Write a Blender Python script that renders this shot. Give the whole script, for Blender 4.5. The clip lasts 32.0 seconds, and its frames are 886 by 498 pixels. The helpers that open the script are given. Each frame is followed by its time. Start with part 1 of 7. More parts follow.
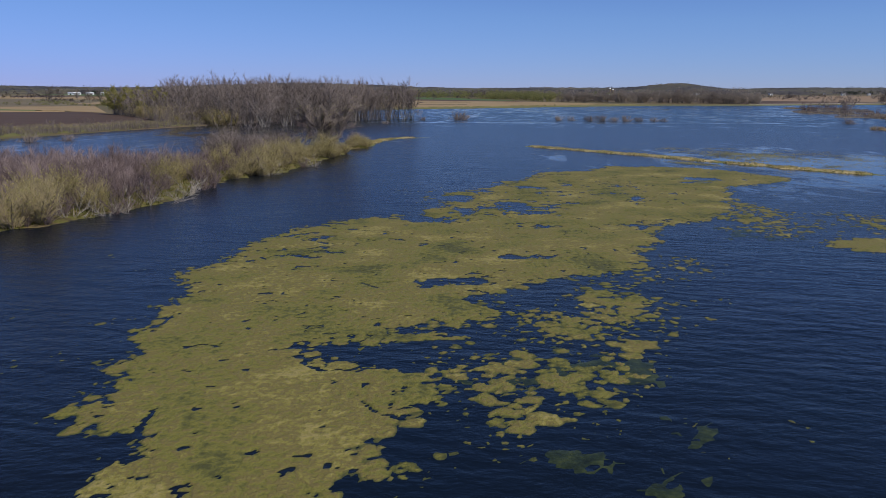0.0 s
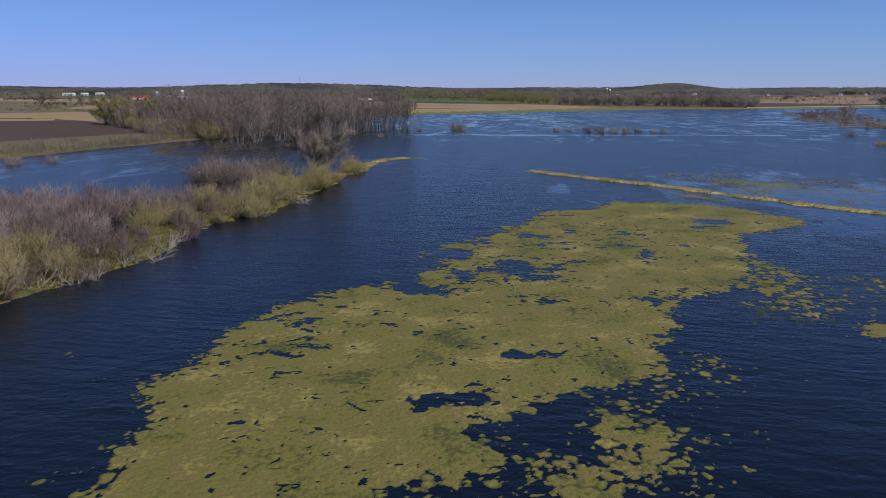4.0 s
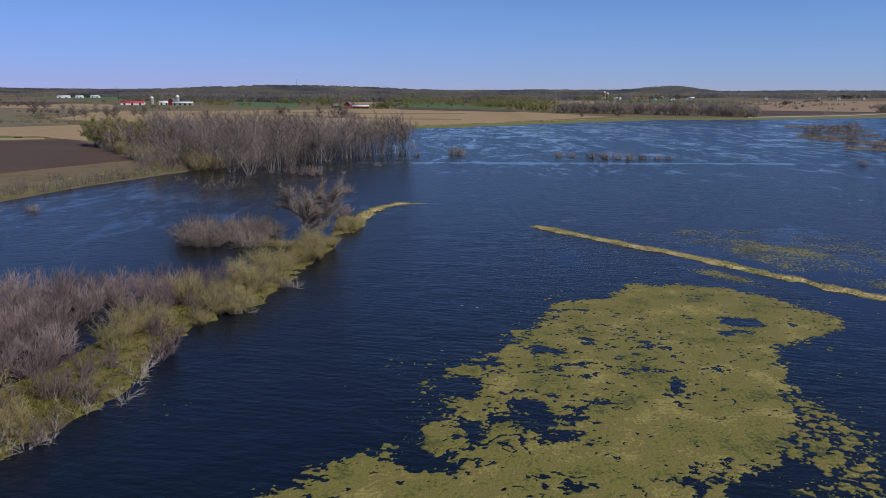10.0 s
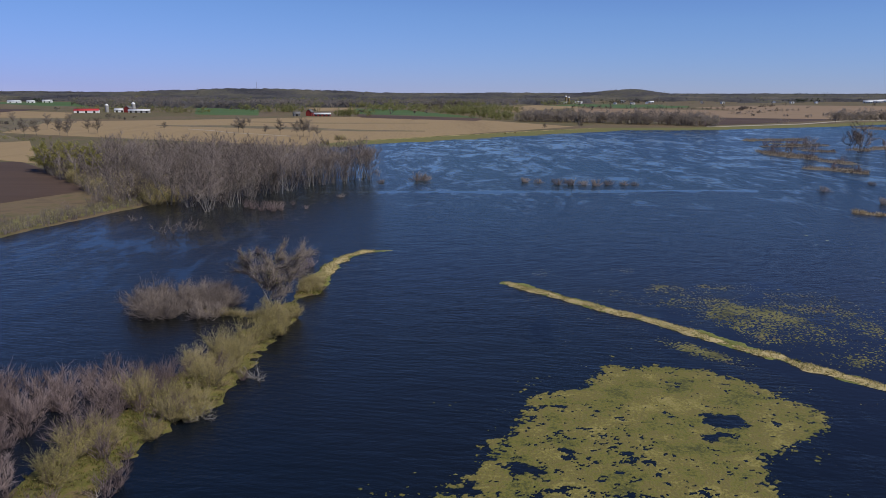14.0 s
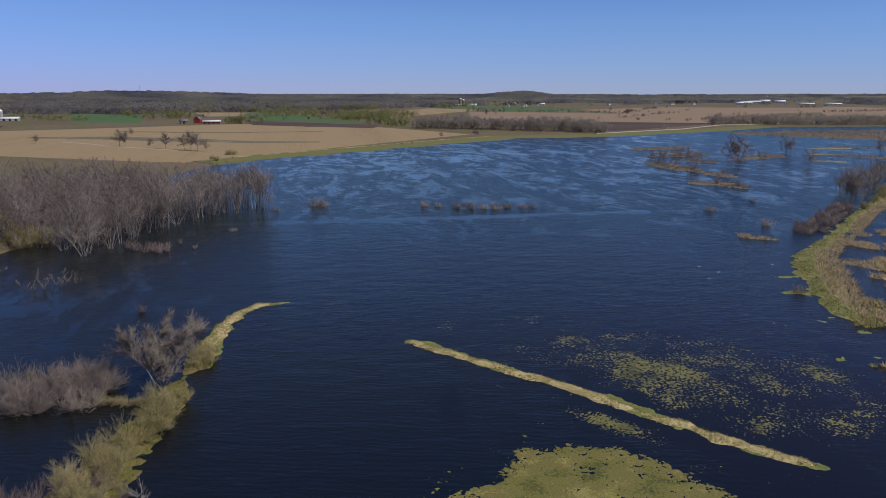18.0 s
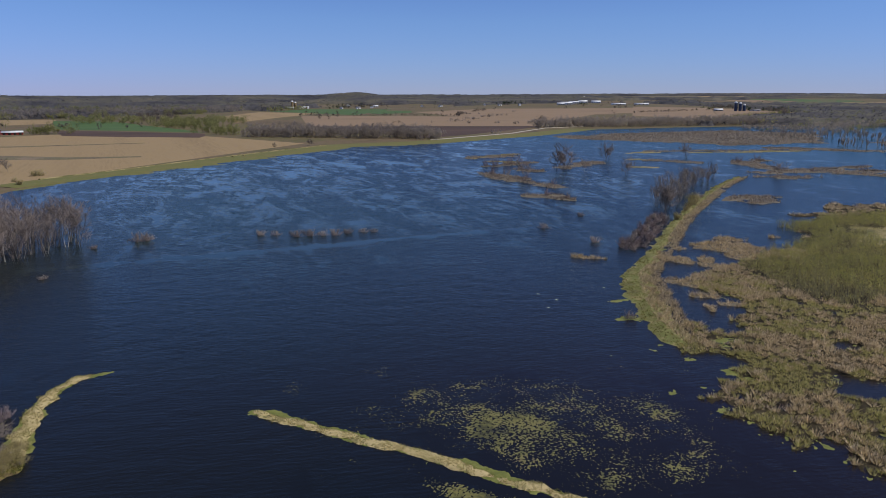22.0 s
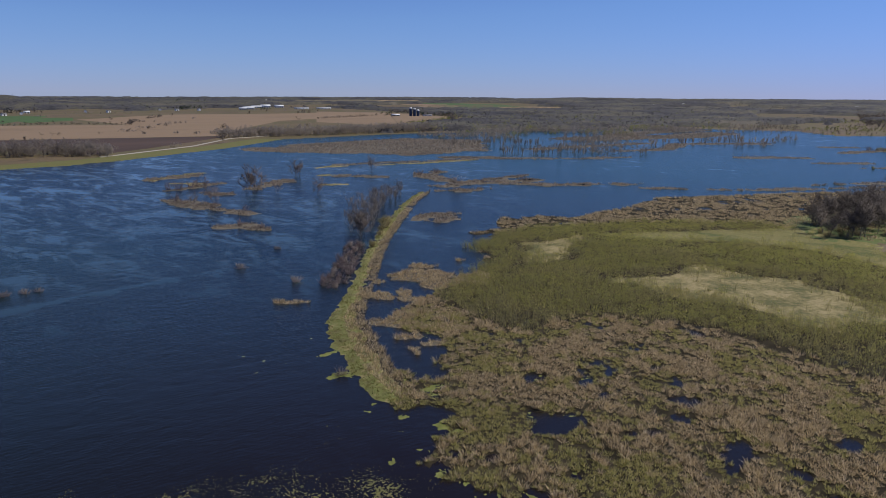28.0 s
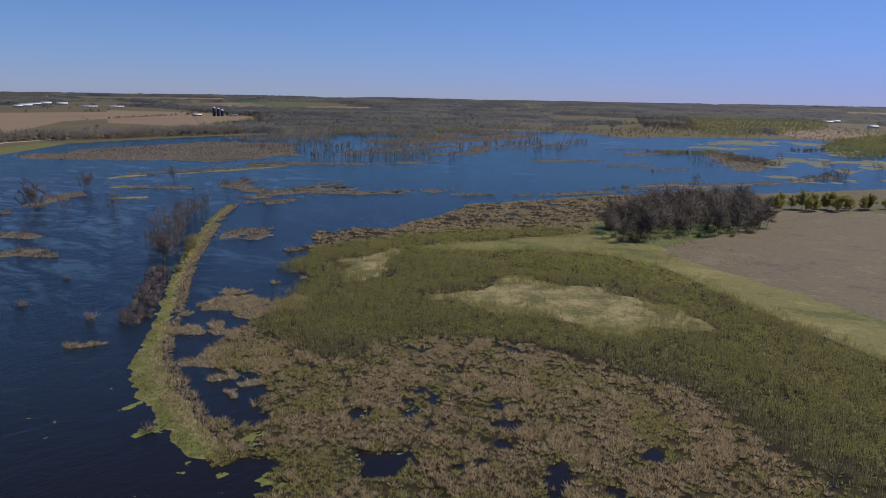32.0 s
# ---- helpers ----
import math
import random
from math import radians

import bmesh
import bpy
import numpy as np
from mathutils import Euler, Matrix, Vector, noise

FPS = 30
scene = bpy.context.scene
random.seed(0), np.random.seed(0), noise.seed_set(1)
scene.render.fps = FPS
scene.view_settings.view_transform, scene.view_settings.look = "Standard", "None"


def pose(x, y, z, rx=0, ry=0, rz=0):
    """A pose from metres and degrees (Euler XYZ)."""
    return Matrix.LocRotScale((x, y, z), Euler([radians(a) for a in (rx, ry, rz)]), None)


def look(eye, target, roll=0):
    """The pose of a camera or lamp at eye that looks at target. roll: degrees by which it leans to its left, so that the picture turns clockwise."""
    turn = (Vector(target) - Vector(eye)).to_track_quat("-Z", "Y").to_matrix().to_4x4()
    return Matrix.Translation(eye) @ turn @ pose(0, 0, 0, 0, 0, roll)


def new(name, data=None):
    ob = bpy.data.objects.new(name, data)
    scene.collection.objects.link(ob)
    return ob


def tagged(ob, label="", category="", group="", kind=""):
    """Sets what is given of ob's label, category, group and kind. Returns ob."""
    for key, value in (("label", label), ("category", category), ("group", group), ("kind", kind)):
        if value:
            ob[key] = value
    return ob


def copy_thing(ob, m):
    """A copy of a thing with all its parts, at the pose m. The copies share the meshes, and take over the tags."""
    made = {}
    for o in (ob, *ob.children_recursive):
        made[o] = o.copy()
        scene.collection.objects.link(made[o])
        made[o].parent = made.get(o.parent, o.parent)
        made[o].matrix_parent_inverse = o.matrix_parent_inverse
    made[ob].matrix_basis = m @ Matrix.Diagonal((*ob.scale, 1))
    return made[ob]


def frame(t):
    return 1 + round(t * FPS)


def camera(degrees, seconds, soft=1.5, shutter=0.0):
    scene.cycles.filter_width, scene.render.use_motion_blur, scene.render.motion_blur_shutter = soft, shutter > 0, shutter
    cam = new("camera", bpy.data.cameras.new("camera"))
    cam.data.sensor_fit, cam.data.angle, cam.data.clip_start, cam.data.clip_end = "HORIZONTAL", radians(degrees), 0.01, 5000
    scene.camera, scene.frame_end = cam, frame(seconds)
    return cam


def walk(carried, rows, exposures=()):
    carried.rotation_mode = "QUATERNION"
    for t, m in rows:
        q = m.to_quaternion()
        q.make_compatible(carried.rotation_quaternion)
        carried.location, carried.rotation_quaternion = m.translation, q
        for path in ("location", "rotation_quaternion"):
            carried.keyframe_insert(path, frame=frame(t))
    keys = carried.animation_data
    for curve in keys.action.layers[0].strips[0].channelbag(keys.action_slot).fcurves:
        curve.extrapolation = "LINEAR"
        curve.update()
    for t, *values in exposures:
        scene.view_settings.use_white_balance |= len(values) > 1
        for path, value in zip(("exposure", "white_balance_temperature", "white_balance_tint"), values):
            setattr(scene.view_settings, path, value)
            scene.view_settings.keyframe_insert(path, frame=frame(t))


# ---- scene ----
cam = camera(62.61, 32.0, soft=0.8)
# seconds, place in metres, pitch, roll and yaw in degrees
PATH = [
    (0, -2.17, -9.68, 11.10, -12.03, -0.14, 0.00),
    (0.5, -2.12, -8.91, 11.71, -12.03, -0.15, -0.02),
    (1, -2.08, -8.14, 12.31, -12.04, -0.14, -0.05),
    (1.5, -2.05, -7.37, 12.92, -12.05, -0.12, -0.08),
    (2, -2.03, -6.59, 13.53, -12.08, -0.11, -0.11),
    (2.5, -2.03, -5.81, 14.15, -12.09, -0.12, -0.14),
    (3, -2.04, -5.01, 14.78, -12.11, -0.11, -0.18),
    (3.5, -2.08, -4.21, 15.41, -12.12, -0.11, -0.22),
    (5.5, -2.40, -0.89, 18.08, -12.20, -0.16, -0.35),
    (6, -2.48, -0.03, 18.80, -12.21, -0.15, -0.38),
    (6.5, -2.56, 0.84, 19.55, -12.21, -0.16, -0.42),
    (7, -2.62, 1.72, 20.34, -12.21, -0.18, -0.44),
    (7.5, -2.67, 2.60, 21.17, -12.20, -0.20, -0.45),
    (8, -2.71, 3.50, 22.03, -12.20, -0.22, -0.47),
    (8.5, -2.75, 4.39, 22.95, -12.19, -0.23, -0.46),
    (9, -2.80, 5.30, 23.92, -12.18, -0.24, -0.49),
    (9.5, -2.86, 6.20, 24.95, -12.18, -0.26, -0.48),
    (10, -2.93, 7.11, 26.04, -12.18, -0.27, -0.48),
    (10.5, -3.02, 8.02, 27.19, -12.16, -0.27, -0.52),
    (11, -3.11, 8.92, 28.38, -12.15, -0.28, -0.66),
    (11.5, -3.20, 9.81, 29.60, -12.13, -0.28, -0.88),
    (12, -3.30, 10.69, 30.84, -12.11, -0.29, -1.12),
    (12.5, -3.38, 11.57, 32.10, -12.10, -0.29, -1.43),
    (13, -3.46, 12.42, 33.35, -12.10, -0.30, -1.85),
    (13.5, -3.52, 13.26, 34.59, -12.10, -0.30, -2.61),
    (14, -3.57, 14.10, 35.82, -12.12, -0.28, -3.39),
    (14.5, -3.59, 14.95, 37.04, -12.14, -0.30, -4.18),
    (16.5, -3.49, 18.73, 41.81, -12.12, -0.28, -8.13),
    (17, -3.40, 19.78, 42.98, -12.12, -0.26, -9.25),
    (17.5, -3.30, 20.85, 44.14, -12.14, -0.25, -10.35),
    (18, -3.18, 21.90, 45.29, -12.15, -0.23, -11.47),
    (18.5, -3.05, 22.92, 46.45, -12.14, -0.22, -12.62),
    (19, -2.91, 23.87, 47.60, -12.14, -0.19, -13.96),
    (19.5, -2.77, 24.74, 48.77, -12.15, -0.15, -15.37),
    (20, -2.62, 25.53, 49.93, -12.15, -0.13, -17.04),
    (20.5, -2.46, 26.24, 51.10, -12.16, -0.09, -18.76),
    (21, -2.30, 26.92, 52.26, -12.17, -0.07, -20.57),
    (21.5, -2.13, 27.56, 53.41, -12.18, -0.05, -22.44),
    (22, -1.95, 28.21, 54.54, -12.19, -0.05, -24.30),
    (22.5, -1.76, 28.86, 55.66, -12.17, -0.09, -26.18),
    (23, -1.56, 29.54, 56.75, -12.15, -0.10, -28.20),
    (23.5, -1.35, 30.25, 57.82, -12.15, -0.12, -30.42),
    (24, -1.12, 30.97, 58.87, -12.13, -0.15, -32.51),
    (24.5, -0.87, 31.69, 59.92, -12.12, -0.17, -34.55),
    (25, -0.60, 32.42, 60.97, -12.11, -0.19, -36.54),
    (25.5, -0.29, 33.14, 62.01, -12.08, -0.23, -38.53),
    (27.5, 1.22, 35.85, 66.20, -12.01, -0.43, -46.55),
    (28, 1.66, 36.48, 67.22, -12.02, -0.47, -48.42),
    (28.5, 2.12, 37.09, 68.21, -12.02, -0.50, -50.32),
    (29, 2.61, 37.66, 69.18, -12.02, -0.55, -52.21),
    (29.5, 3.11, 38.21, 70.11, -12.01, -0.64, -54.02),
    (30, 3.62, 38.75, 71.02, -12.01, -0.73, -55.78),
    (30.5, 4.15, 39.26, 71.90, -12.00, -0.80, -57.37),
    (31, 4.68, 39.76, 72.77, -11.99, -0.88, -59.09),
    (31.5, 5.22, 40.25, 73.62, -11.97, -1.00, -60.90),
    (32, 5.77, 40.74, 74.47, -11.95, -1.24, -63.08),
]
walk(cam, [(t, pose(x, y, z, 90 + p, r, w)) for t, x, y, z, p, r, w in PATH], [(0, 0.0), (26, 0.0), (32, -0.14)])

# ---- light ----
SUN_AZ, SUN_EL = 125.0, 52.0   # degrees clockwise from +y, and above the ground
sun_dir = Vector((math.sin(radians(SUN_AZ)) * math.cos(radians(SUN_EL)), math.cos(radians(SUN_AZ)) * math.cos(radians(SUN_EL)), math.sin(radians(SUN_EL))))
world = bpy.data.worlds.new("sky")
scene.world = world
world.use_nodes = True
wn = world.node_tree
sky = wn.nodes.new("ShaderNodeTexSky")
sky.sky_type, sky.sun_disc = "NISHITA", False
sky.sun_elevation, sky.sun_rotation = radians(SUN_EL), radians(SUN_AZ)
sky.altitude, sky.air_density, sky.dust_density, sky.ozone_density = 300, 0.85, 0.0, 3.0
tint = wn.nodes.new("ShaderNodeMix")
tint.data_type, tint.blend_type = "RGBA", "MULTIPLY"
tint.inputs["Factor"].default_value = 1.0
# clear, dry spring air: a deeper blue aloft, lavender where the sky is brightest
grey, glow, hue = wn.nodes.new("ShaderNodeRGBToBW"), wn.nodes.new("ShaderNodeMapRange"), wn.nodes.new("ShaderNodeMix")
glow.inputs["From Min"].default_value, glow.inputs["From Max"].default_value = 4.8, 9.2
hue.data_type = "RGBA"
hue.inputs[6].default_value, hue.inputs[7].default_value = (0.61, 0.77, 1.2, 1), (0.44, 0.51, 1.14, 1)
wn.links.new(sky.outputs[0], grey.inputs[0])
wn.links.new(grey.outputs[0], glow.inputs["Value"])
wn.links.new(glow.outputs[0], hue.inputs["Factor"])
wn.links.new(hue.outputs[2], tint.inputs[7])
wn.links.new(sky.outputs[0], tint.inputs[6])
wn.links.new(tint.outputs[2], wn.nodes["Background"].inputs[0])
wn.nodes["Background"].inputs[1].default_value = 0.084
sun = new("sun", bpy.data.lights.new("sun", "SUN"))
sun.data.energy, sun.data.angle, sun.data.color = 4.3, radians(0.53), (1.0, 0.94, 0.83)
sun.matrix_world = look(sun_dir * 500, (0, 0, 0))

# ---- materials ----
def node(tree, kind, **values):
    n = tree.nodes.new(kind)
    for key, value in values.items():
        n.inputs[key.replace("_", " ")].default_value = value
    return n


def material(name, colours, scale=1.0, fine=8.0, rough=0.85, bump=0.3, depth=0.05, island=0.0, per_object=0.0, stretch=(1, 1, 1), turn=0.0, detail=6.0, through_light=0.0, spec=0.3, soft=(0.3, 0.7)):
    """Colours mixed by coarse and fine noise over the place, with fine relief."""
    m = bpy.data.materials.new(name)
    m.use_nodes = True
    t = m.node_tree
    b = t.nodes["Principled BSDF"]
    b.inputs["Roughness"].default_value = rough
    b.inputs["Specular IOR Level"].default_value = spec
    geo = t.nodes.new("ShaderNodeNewGeometry")
    mp = t.nodes.new("ShaderNodeMapping")
    mp.inputs["Scale"].default_value = stretch
    mp.inputs["Rotation"].default_value = (0, 0, radians(turn))
    t.links.new(geo.outputs["Position"], mp.inputs[0])
    coarse = node(t, "ShaderNodeTexNoise", Scale=scale, Detail=detail, Roughness=0.6)
    small = node(t, "ShaderNodeTexNoise", Scale=fine, Detail=4.0, Roughness=0.65)
    t.links.new(mp.outputs[0], coarse.inputs["Vector"])
    t.links.new(mp.outputs[0], small.inputs["Vector"])
    ramp = t.nodes.new("ShaderNodeValToRGB")
    els = ramp.color_ramp.elements
    els[0].position, els[1].position = soft[0], soft[1]
    els[0].color, els[1].color = (*colours[0], 1), (*colours[-1], 1)
    for i, c in enumerate(colours[1:-1], 1):
        e = els.new(soft[0] + (soft[1] - soft[0]) * i / (len(colours) - 1))
        e.color = (*c, 1)
    mix = node(t, "ShaderNodeMath")
    mix.operation = "MULTIPLY_ADD"
    mix.inputs[1].default_value = 0.45
    shift = node(t, "ShaderNodeMath")
    shift.operation = "MULTIPLY_ADD"
    shift.inputs[1].default_value = 0.75
    shift.inputs[2].default_value = -0.1
    t.links.new(coarse.outputs[0], shift.inputs[0])
    t.links.new(small.outputs[0], mix.inputs[0])
    t.links.new(shift.outputs[0], mix.inputs[2])
    fac = mix.outputs[0]
    for amount, source in ((island, "i"), (per_object, "o")):
        if amount:
            add = node(t, "ShaderNodeMath")
            add.operation = "MULTIPLY_ADD"
            add.inputs[1].default_value = amount
            rnd = geo.outputs["Random Per Island"] if source == "i" else t.nodes.new("ShaderNodeObjectInfo").outputs["Random"]
            sub = node(t, "ShaderNodeMath")
            sub.operation = "SUBTRACT"
            sub.inputs[1].default_value = 0.5
            t.links.new(rnd, sub.inputs[0])
            t.links.new(sub.outputs[0], add.inputs[0])
            t.links.new(fac, add.inputs[2])
            fac = add.outputs[0]
    t.links.new(fac, ramp.inputs[0])
    t.links.new(ramp.outputs[0], b.inputs["Base Color"])
    if bump:
        bp = node(t, "ShaderNodeBump", Strength=bump, Distance=depth)
        t.links.new(small.outputs[0], bp.inputs["Height"])
        t.links.new(bp.outputs[0], b.inputs["Normal"])
    if through_light:
        tr = t.nodes.new("ShaderNodeBsdfTranslucent")
        ms = node(t, "ShaderNodeMixShader", Fac=through_light)
        t.links.new(ramp.outputs[0], tr.inputs[0])
        t.links.new(b.outputs[0], ms.inputs[1])
        t.links.new(tr.outputs[0], ms.inputs[2])
        t.links.new(ms.outputs[0], t.nodes["Material Output"].inputs[0])
    return m


def water_material():
    m = bpy.data.materials.new("lake_water")
    m.use_nodes = True
    t = m.node_tree
    b = t.nodes["Principled BSDF"]
    b.inputs["IOR"].default_value = 1.333
    b.inputs["Specular IOR Level"].default_value = 0.33
    geo = t.nodes.new("ShaderNodeNewGeometry")
    # wind lanes: long patches of rippled and of smooth water
    lanes = t.nodes.new("ShaderNodeMapping")
    lanes.inputs["Scale"].default_value = (1.0, 0.4, 1.0)
    lanes.inputs["Rotation"].default_value = (0, 0, radians(-18))
    t.links.new(geo.outputs["Position"], lanes.inputs[0])
    big = node(t, "ShaderNodeTexNoise", Scale=0.03, Detail=10.0, Roughness=0.68, Distortion=2.6)
    t.links.new(lanes.outputs[0], big.inputs["Vector"])
    ramp = t.nodes.new("ShaderNodeValToRGB")
    ramp.color_ramp.elements[0].position, ramp.color_ramp.elements[1].position = 0.825, 0.955
    # sheltered water off the far shore and behind the island lies smoother
    xyz = t.nodes.new("ShaderNodeSeparateXYZ")
    t.links.new(geo.outputs["Position"], xyz.inputs[0])
    north = t.nodes.new("ShaderNodeMapRange")
    for key, value in (("From Min", 200), ("From Max", 420), ("To Min", 0.0), ("To Max", 0.07)):
        north.inputs[key].default_value = value
    t.links.new(xyz.outputs[1], north.inputs["Value"])
    away = t.nodes.new("ShaderNodeVectorMath")
    away.operation = "DISTANCE"
    away.inputs[1].default_value = (-75, 185, 0)
    t.links.new(geo.outputs["Position"], away.inputs[0])
    pond = t.nodes.new("ShaderNodeMapRange")
    for key, value in (("From Min", 35), ("From Max", 75), ("To Min", 0.13), ("To Max", 0.0)):
        pond.inputs[key].default_value = value
    t.links.new(away.outputs["Value"], pond.inputs["Value"])
    # the weedy water beside the mat and behind the narrow bank is sheltered too
    lee = t.nodes.new("ShaderNodeVectorMath")
    lee.operation = "DISTANCE"
    lee.inputs[1].default_value = (62, 105, 0)
    t.links.new(geo.outputs["Position"], lee.inputs[0])
    weedy = t.nodes.new("ShaderNodeMapRange")
    for key, value in (("From Min", 15), ("From Max", 62), ("To Min", 0.3), ("To Max", 0.0)):
        weedy.inputs[key].default_value = value
    t.links.new(lee.outputs["Value"], weedy.inputs["Value"])
    shelter = t.nodes.new("ShaderNodeMath")
    t.links.new(pond.outputs[0], shelter.inputs[0])
    t.links.new(weedy.outputs[0], shelter.inputs[1])
    both = t.nodes.new("ShaderNodeMath")
    t.links.new(north.outputs[0], both.inputs[0])
    t.links.new(shelter.outputs[0], both.inputs[1])
    calm = t.nodes.new("ShaderNodeMath")
    t.links.new(big.outputs[0], calm.inputs[0])
    t.links.new(both.outputs[0], calm.inputs[1])
    # in the open middle of the lake the wind breaks the smooth lanes up
    far = t.nodes.new("ShaderNodeVectorMath")
    far.operation = "DISTANCE"
    far.inputs[1].default_value = (20, 60, 0)
    t.links.new(geo.outputs["Position"], far.inputs[0])
    gust = t.nodes.new("ShaderNodeMapRange")
    for key, value in (("From Min", 90), ("From Max", 240), ("To Min", -0.2), ("To Max", -0.085)):
        gust.inputs[key].default_value = value
    t.links.new(far.outputs["Value"], gust.inputs["Value"])
    east = t.nodes.new("ShaderNodeMapRange")
    for key, value in (("From Min", 230), ("From Max", 420), ("To Min", 0.0), ("To Max", -0.08)):
        east.inputs[key].default_value = value
    t.links.new(xyz.outputs[0], east.inputs["Value"])
    breeze = t.nodes.new("ShaderNodeMath")
    t.links.new(calm.outputs[0], breeze.inputs[0])
    t.links.new(east.outputs[0], breeze.inputs[1])
    lull = t.nodes.new("ShaderNodeMath")
    t.links.new(breeze.outputs[0], lull.inputs[0])
    t.links.new(gust.outputs[0], lull.inputs[1])
    # one long calm lane across the lake
    wind_y = t.nodes.new("ShaderNodeMath")
    wind_y.operation = "MULTIPLY_ADD"
    wind_y.inputs[1].default_value = 14.0
    t.links.new(big.outputs[0], wind_y.inputs[0])
    t.links.new(xyz.outputs[1], wind_y.inputs[2])
    line = t.nodes.new("ShaderNodeMath")
    line.operation = "SUBTRACT"
    line.inputs[1].default_value = 288.0
    t.links.new(wind_y.outputs[0], line.inputs[0])
    near_line = t.nodes.new("ShaderNodeMath")
    near_line.operation = "ABSOLUTE"
    t.links.new(line.outputs[0], near_line.inputs[0])
    streak = t.nodes.new("ShaderNodeMapRange")
    for key, value in (("From Min", 0.5), ("From Max", 4.5), ("To Min", 0.27), ("To Max", 0.0)):
        streak.inputs[key].default_value = value
    t.links.new(near_line.outputs[0], streak.inputs["Value"])
    reach = t.nodes.new("ShaderNodeMapRange")
    for key, value in (("From Min", 110), ("From Max", 170), ("To Min", 1.0), ("To Max", 0.0)):
        reach.inputs[key].default_value = value
    t.links.new(xyz.outputs[0], reach.inputs["Value"])
    lane = t.nodes.new("ShaderNodeMath")
    lane.operation = "MULTIPLY_ADD"
    # under the flooded wood neither the lane nor the painted teal goes on
    west = t.nodes.new("ShaderNodeMapRange")
    west.inputs["From Min"].default_value, west.inputs["From Max"].default_value = -85, 30
    t.links.new(xyz.outputs[0], west.inputs["Value"])
    extent = t.nodes.new("ShaderNodeMath")
    extent.operation = "MULTIPLY"
    t.links.new(reach.outputs[0], extent.inputs[0])
    t.links.new(west.outputs[0], extent.inputs[1])
    t.links.new(streak.outputs[0], lane.inputs[0])
    t.links.new(extent.outputs[0], lane.inputs[1])
    t.links.new(lull.outputs[0], lane.inputs[2])
    paws = node(t, "ShaderNodeTexNoise", Scale=0.2, Detail=9.0, Roughness=0.72, Distortion=1.2)
    t.links.new(lanes.outputs[0], paws.inputs["Vector"])
    mixed = t.nodes.new("ShaderNodeMath")
    mixed.operation = "MULTIPLY_ADD"
    mixed.inputs[1].default_value = 0.72
    t.links.new(paws.outputs[0], mixed.inputs[0])
    t.links.new(lane.outputs[0], mixed.inputs[2])
    t.links.new(mixed.outputs[0], ramp.inputs[0])
    # near water's colour, with the blue of the reflected sky mixed in
    tint = node(t, "ShaderNodeTexNoise", Scale=0.02, Detail=4.0)
    t.links.new(geo.outputs["Position"], tint.inputs["Vector"])
    tr = t.nodes.new("ShaderNodeValToRGB")
    tr.color_ramp.elements[0].color, tr.color_ramp.elements[1].color = (0.003, 0.0065, 0.0125, 1), (0.0055, 0.0075, 0.012, 1)
    tr.color_ramp.elements[0].position, tr.color_ramp.elements[1].position = 0.35, 0.7
    t.links.new(tint.outputs[0], tr.inputs[0])
    # dark peaty water nearby; further out the sky's reflection is painted in as teal
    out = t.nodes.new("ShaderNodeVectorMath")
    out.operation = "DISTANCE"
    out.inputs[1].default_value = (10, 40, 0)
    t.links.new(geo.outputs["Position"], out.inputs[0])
    outward = t.nodes.new("ShaderNodeMapRange")
    outward.inputs["From Min"].default_value, outward.inputs["From Max"].default_value = 120, 325
    t.links.new(out.outputs["Value"], outward.inputs["Value"])
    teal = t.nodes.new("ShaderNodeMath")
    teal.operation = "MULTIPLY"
    t.links.new(outward.outputs[0], teal.inputs[0])
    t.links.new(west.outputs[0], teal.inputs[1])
    # a greyer, warmer body colour in the open water beyond the mat
    open_reach = t.nodes.new("ShaderNodeMapRange")
    open_reach.inputs["From Min"].default_value, open_reach.inputs["From Max"].default_value = 75, 135
    t.links.new(xyz.outputs[1], open_reach.inputs["Value"])
    grey_body = t.nodes.new("ShaderNodeMix")
    grey_body.data_type = "RGBA"
    grey_body.inputs[7].default_value = (0.0072, 0.0078, 0.0072, 1)
    t.links.new(open_reach.outputs[0], grey_body.inputs["Factor"])
    t.links.new(tr.outputs[0], grey_body.inputs[6])
    # peat stains the water browner towards the marsh
    stain = t.nodes.new("ShaderNodeMapRange")
    stain.inputs["From Min"].default_value, stain.inputs["From Max"].default_value = 25, 90
    t.links.new(xyz.outputs[0], stain.inputs["Value"])
    peat = t.nodes.new("ShaderNodeMix")
    peat.data_type = "RGBA"
    peat.inputs[7].default_value = (0.0095, 0.007, 0.0072, 1)
    t.links.new(stain.outputs[0], peat.inputs["Factor"])
    t.links.new(grey_body.outputs[2], peat.inputs[6])
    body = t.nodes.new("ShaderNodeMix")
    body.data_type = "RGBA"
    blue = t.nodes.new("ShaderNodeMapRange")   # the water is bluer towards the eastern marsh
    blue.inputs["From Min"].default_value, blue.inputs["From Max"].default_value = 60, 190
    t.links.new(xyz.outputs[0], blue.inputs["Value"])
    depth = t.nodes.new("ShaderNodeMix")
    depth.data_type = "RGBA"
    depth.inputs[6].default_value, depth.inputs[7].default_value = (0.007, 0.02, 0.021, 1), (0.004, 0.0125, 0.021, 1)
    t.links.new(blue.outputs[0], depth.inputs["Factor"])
    far_end = t.nodes.new("ShaderNodeMapRange")   # and paler and greener at its far end
    far_end.inputs["From Min"].default_value, far_end.inputs["From Max"].default_value = 330, 620
    t.links.new(xyz.outputs[0], far_end.inputs["Value"])
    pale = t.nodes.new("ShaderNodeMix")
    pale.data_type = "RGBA"
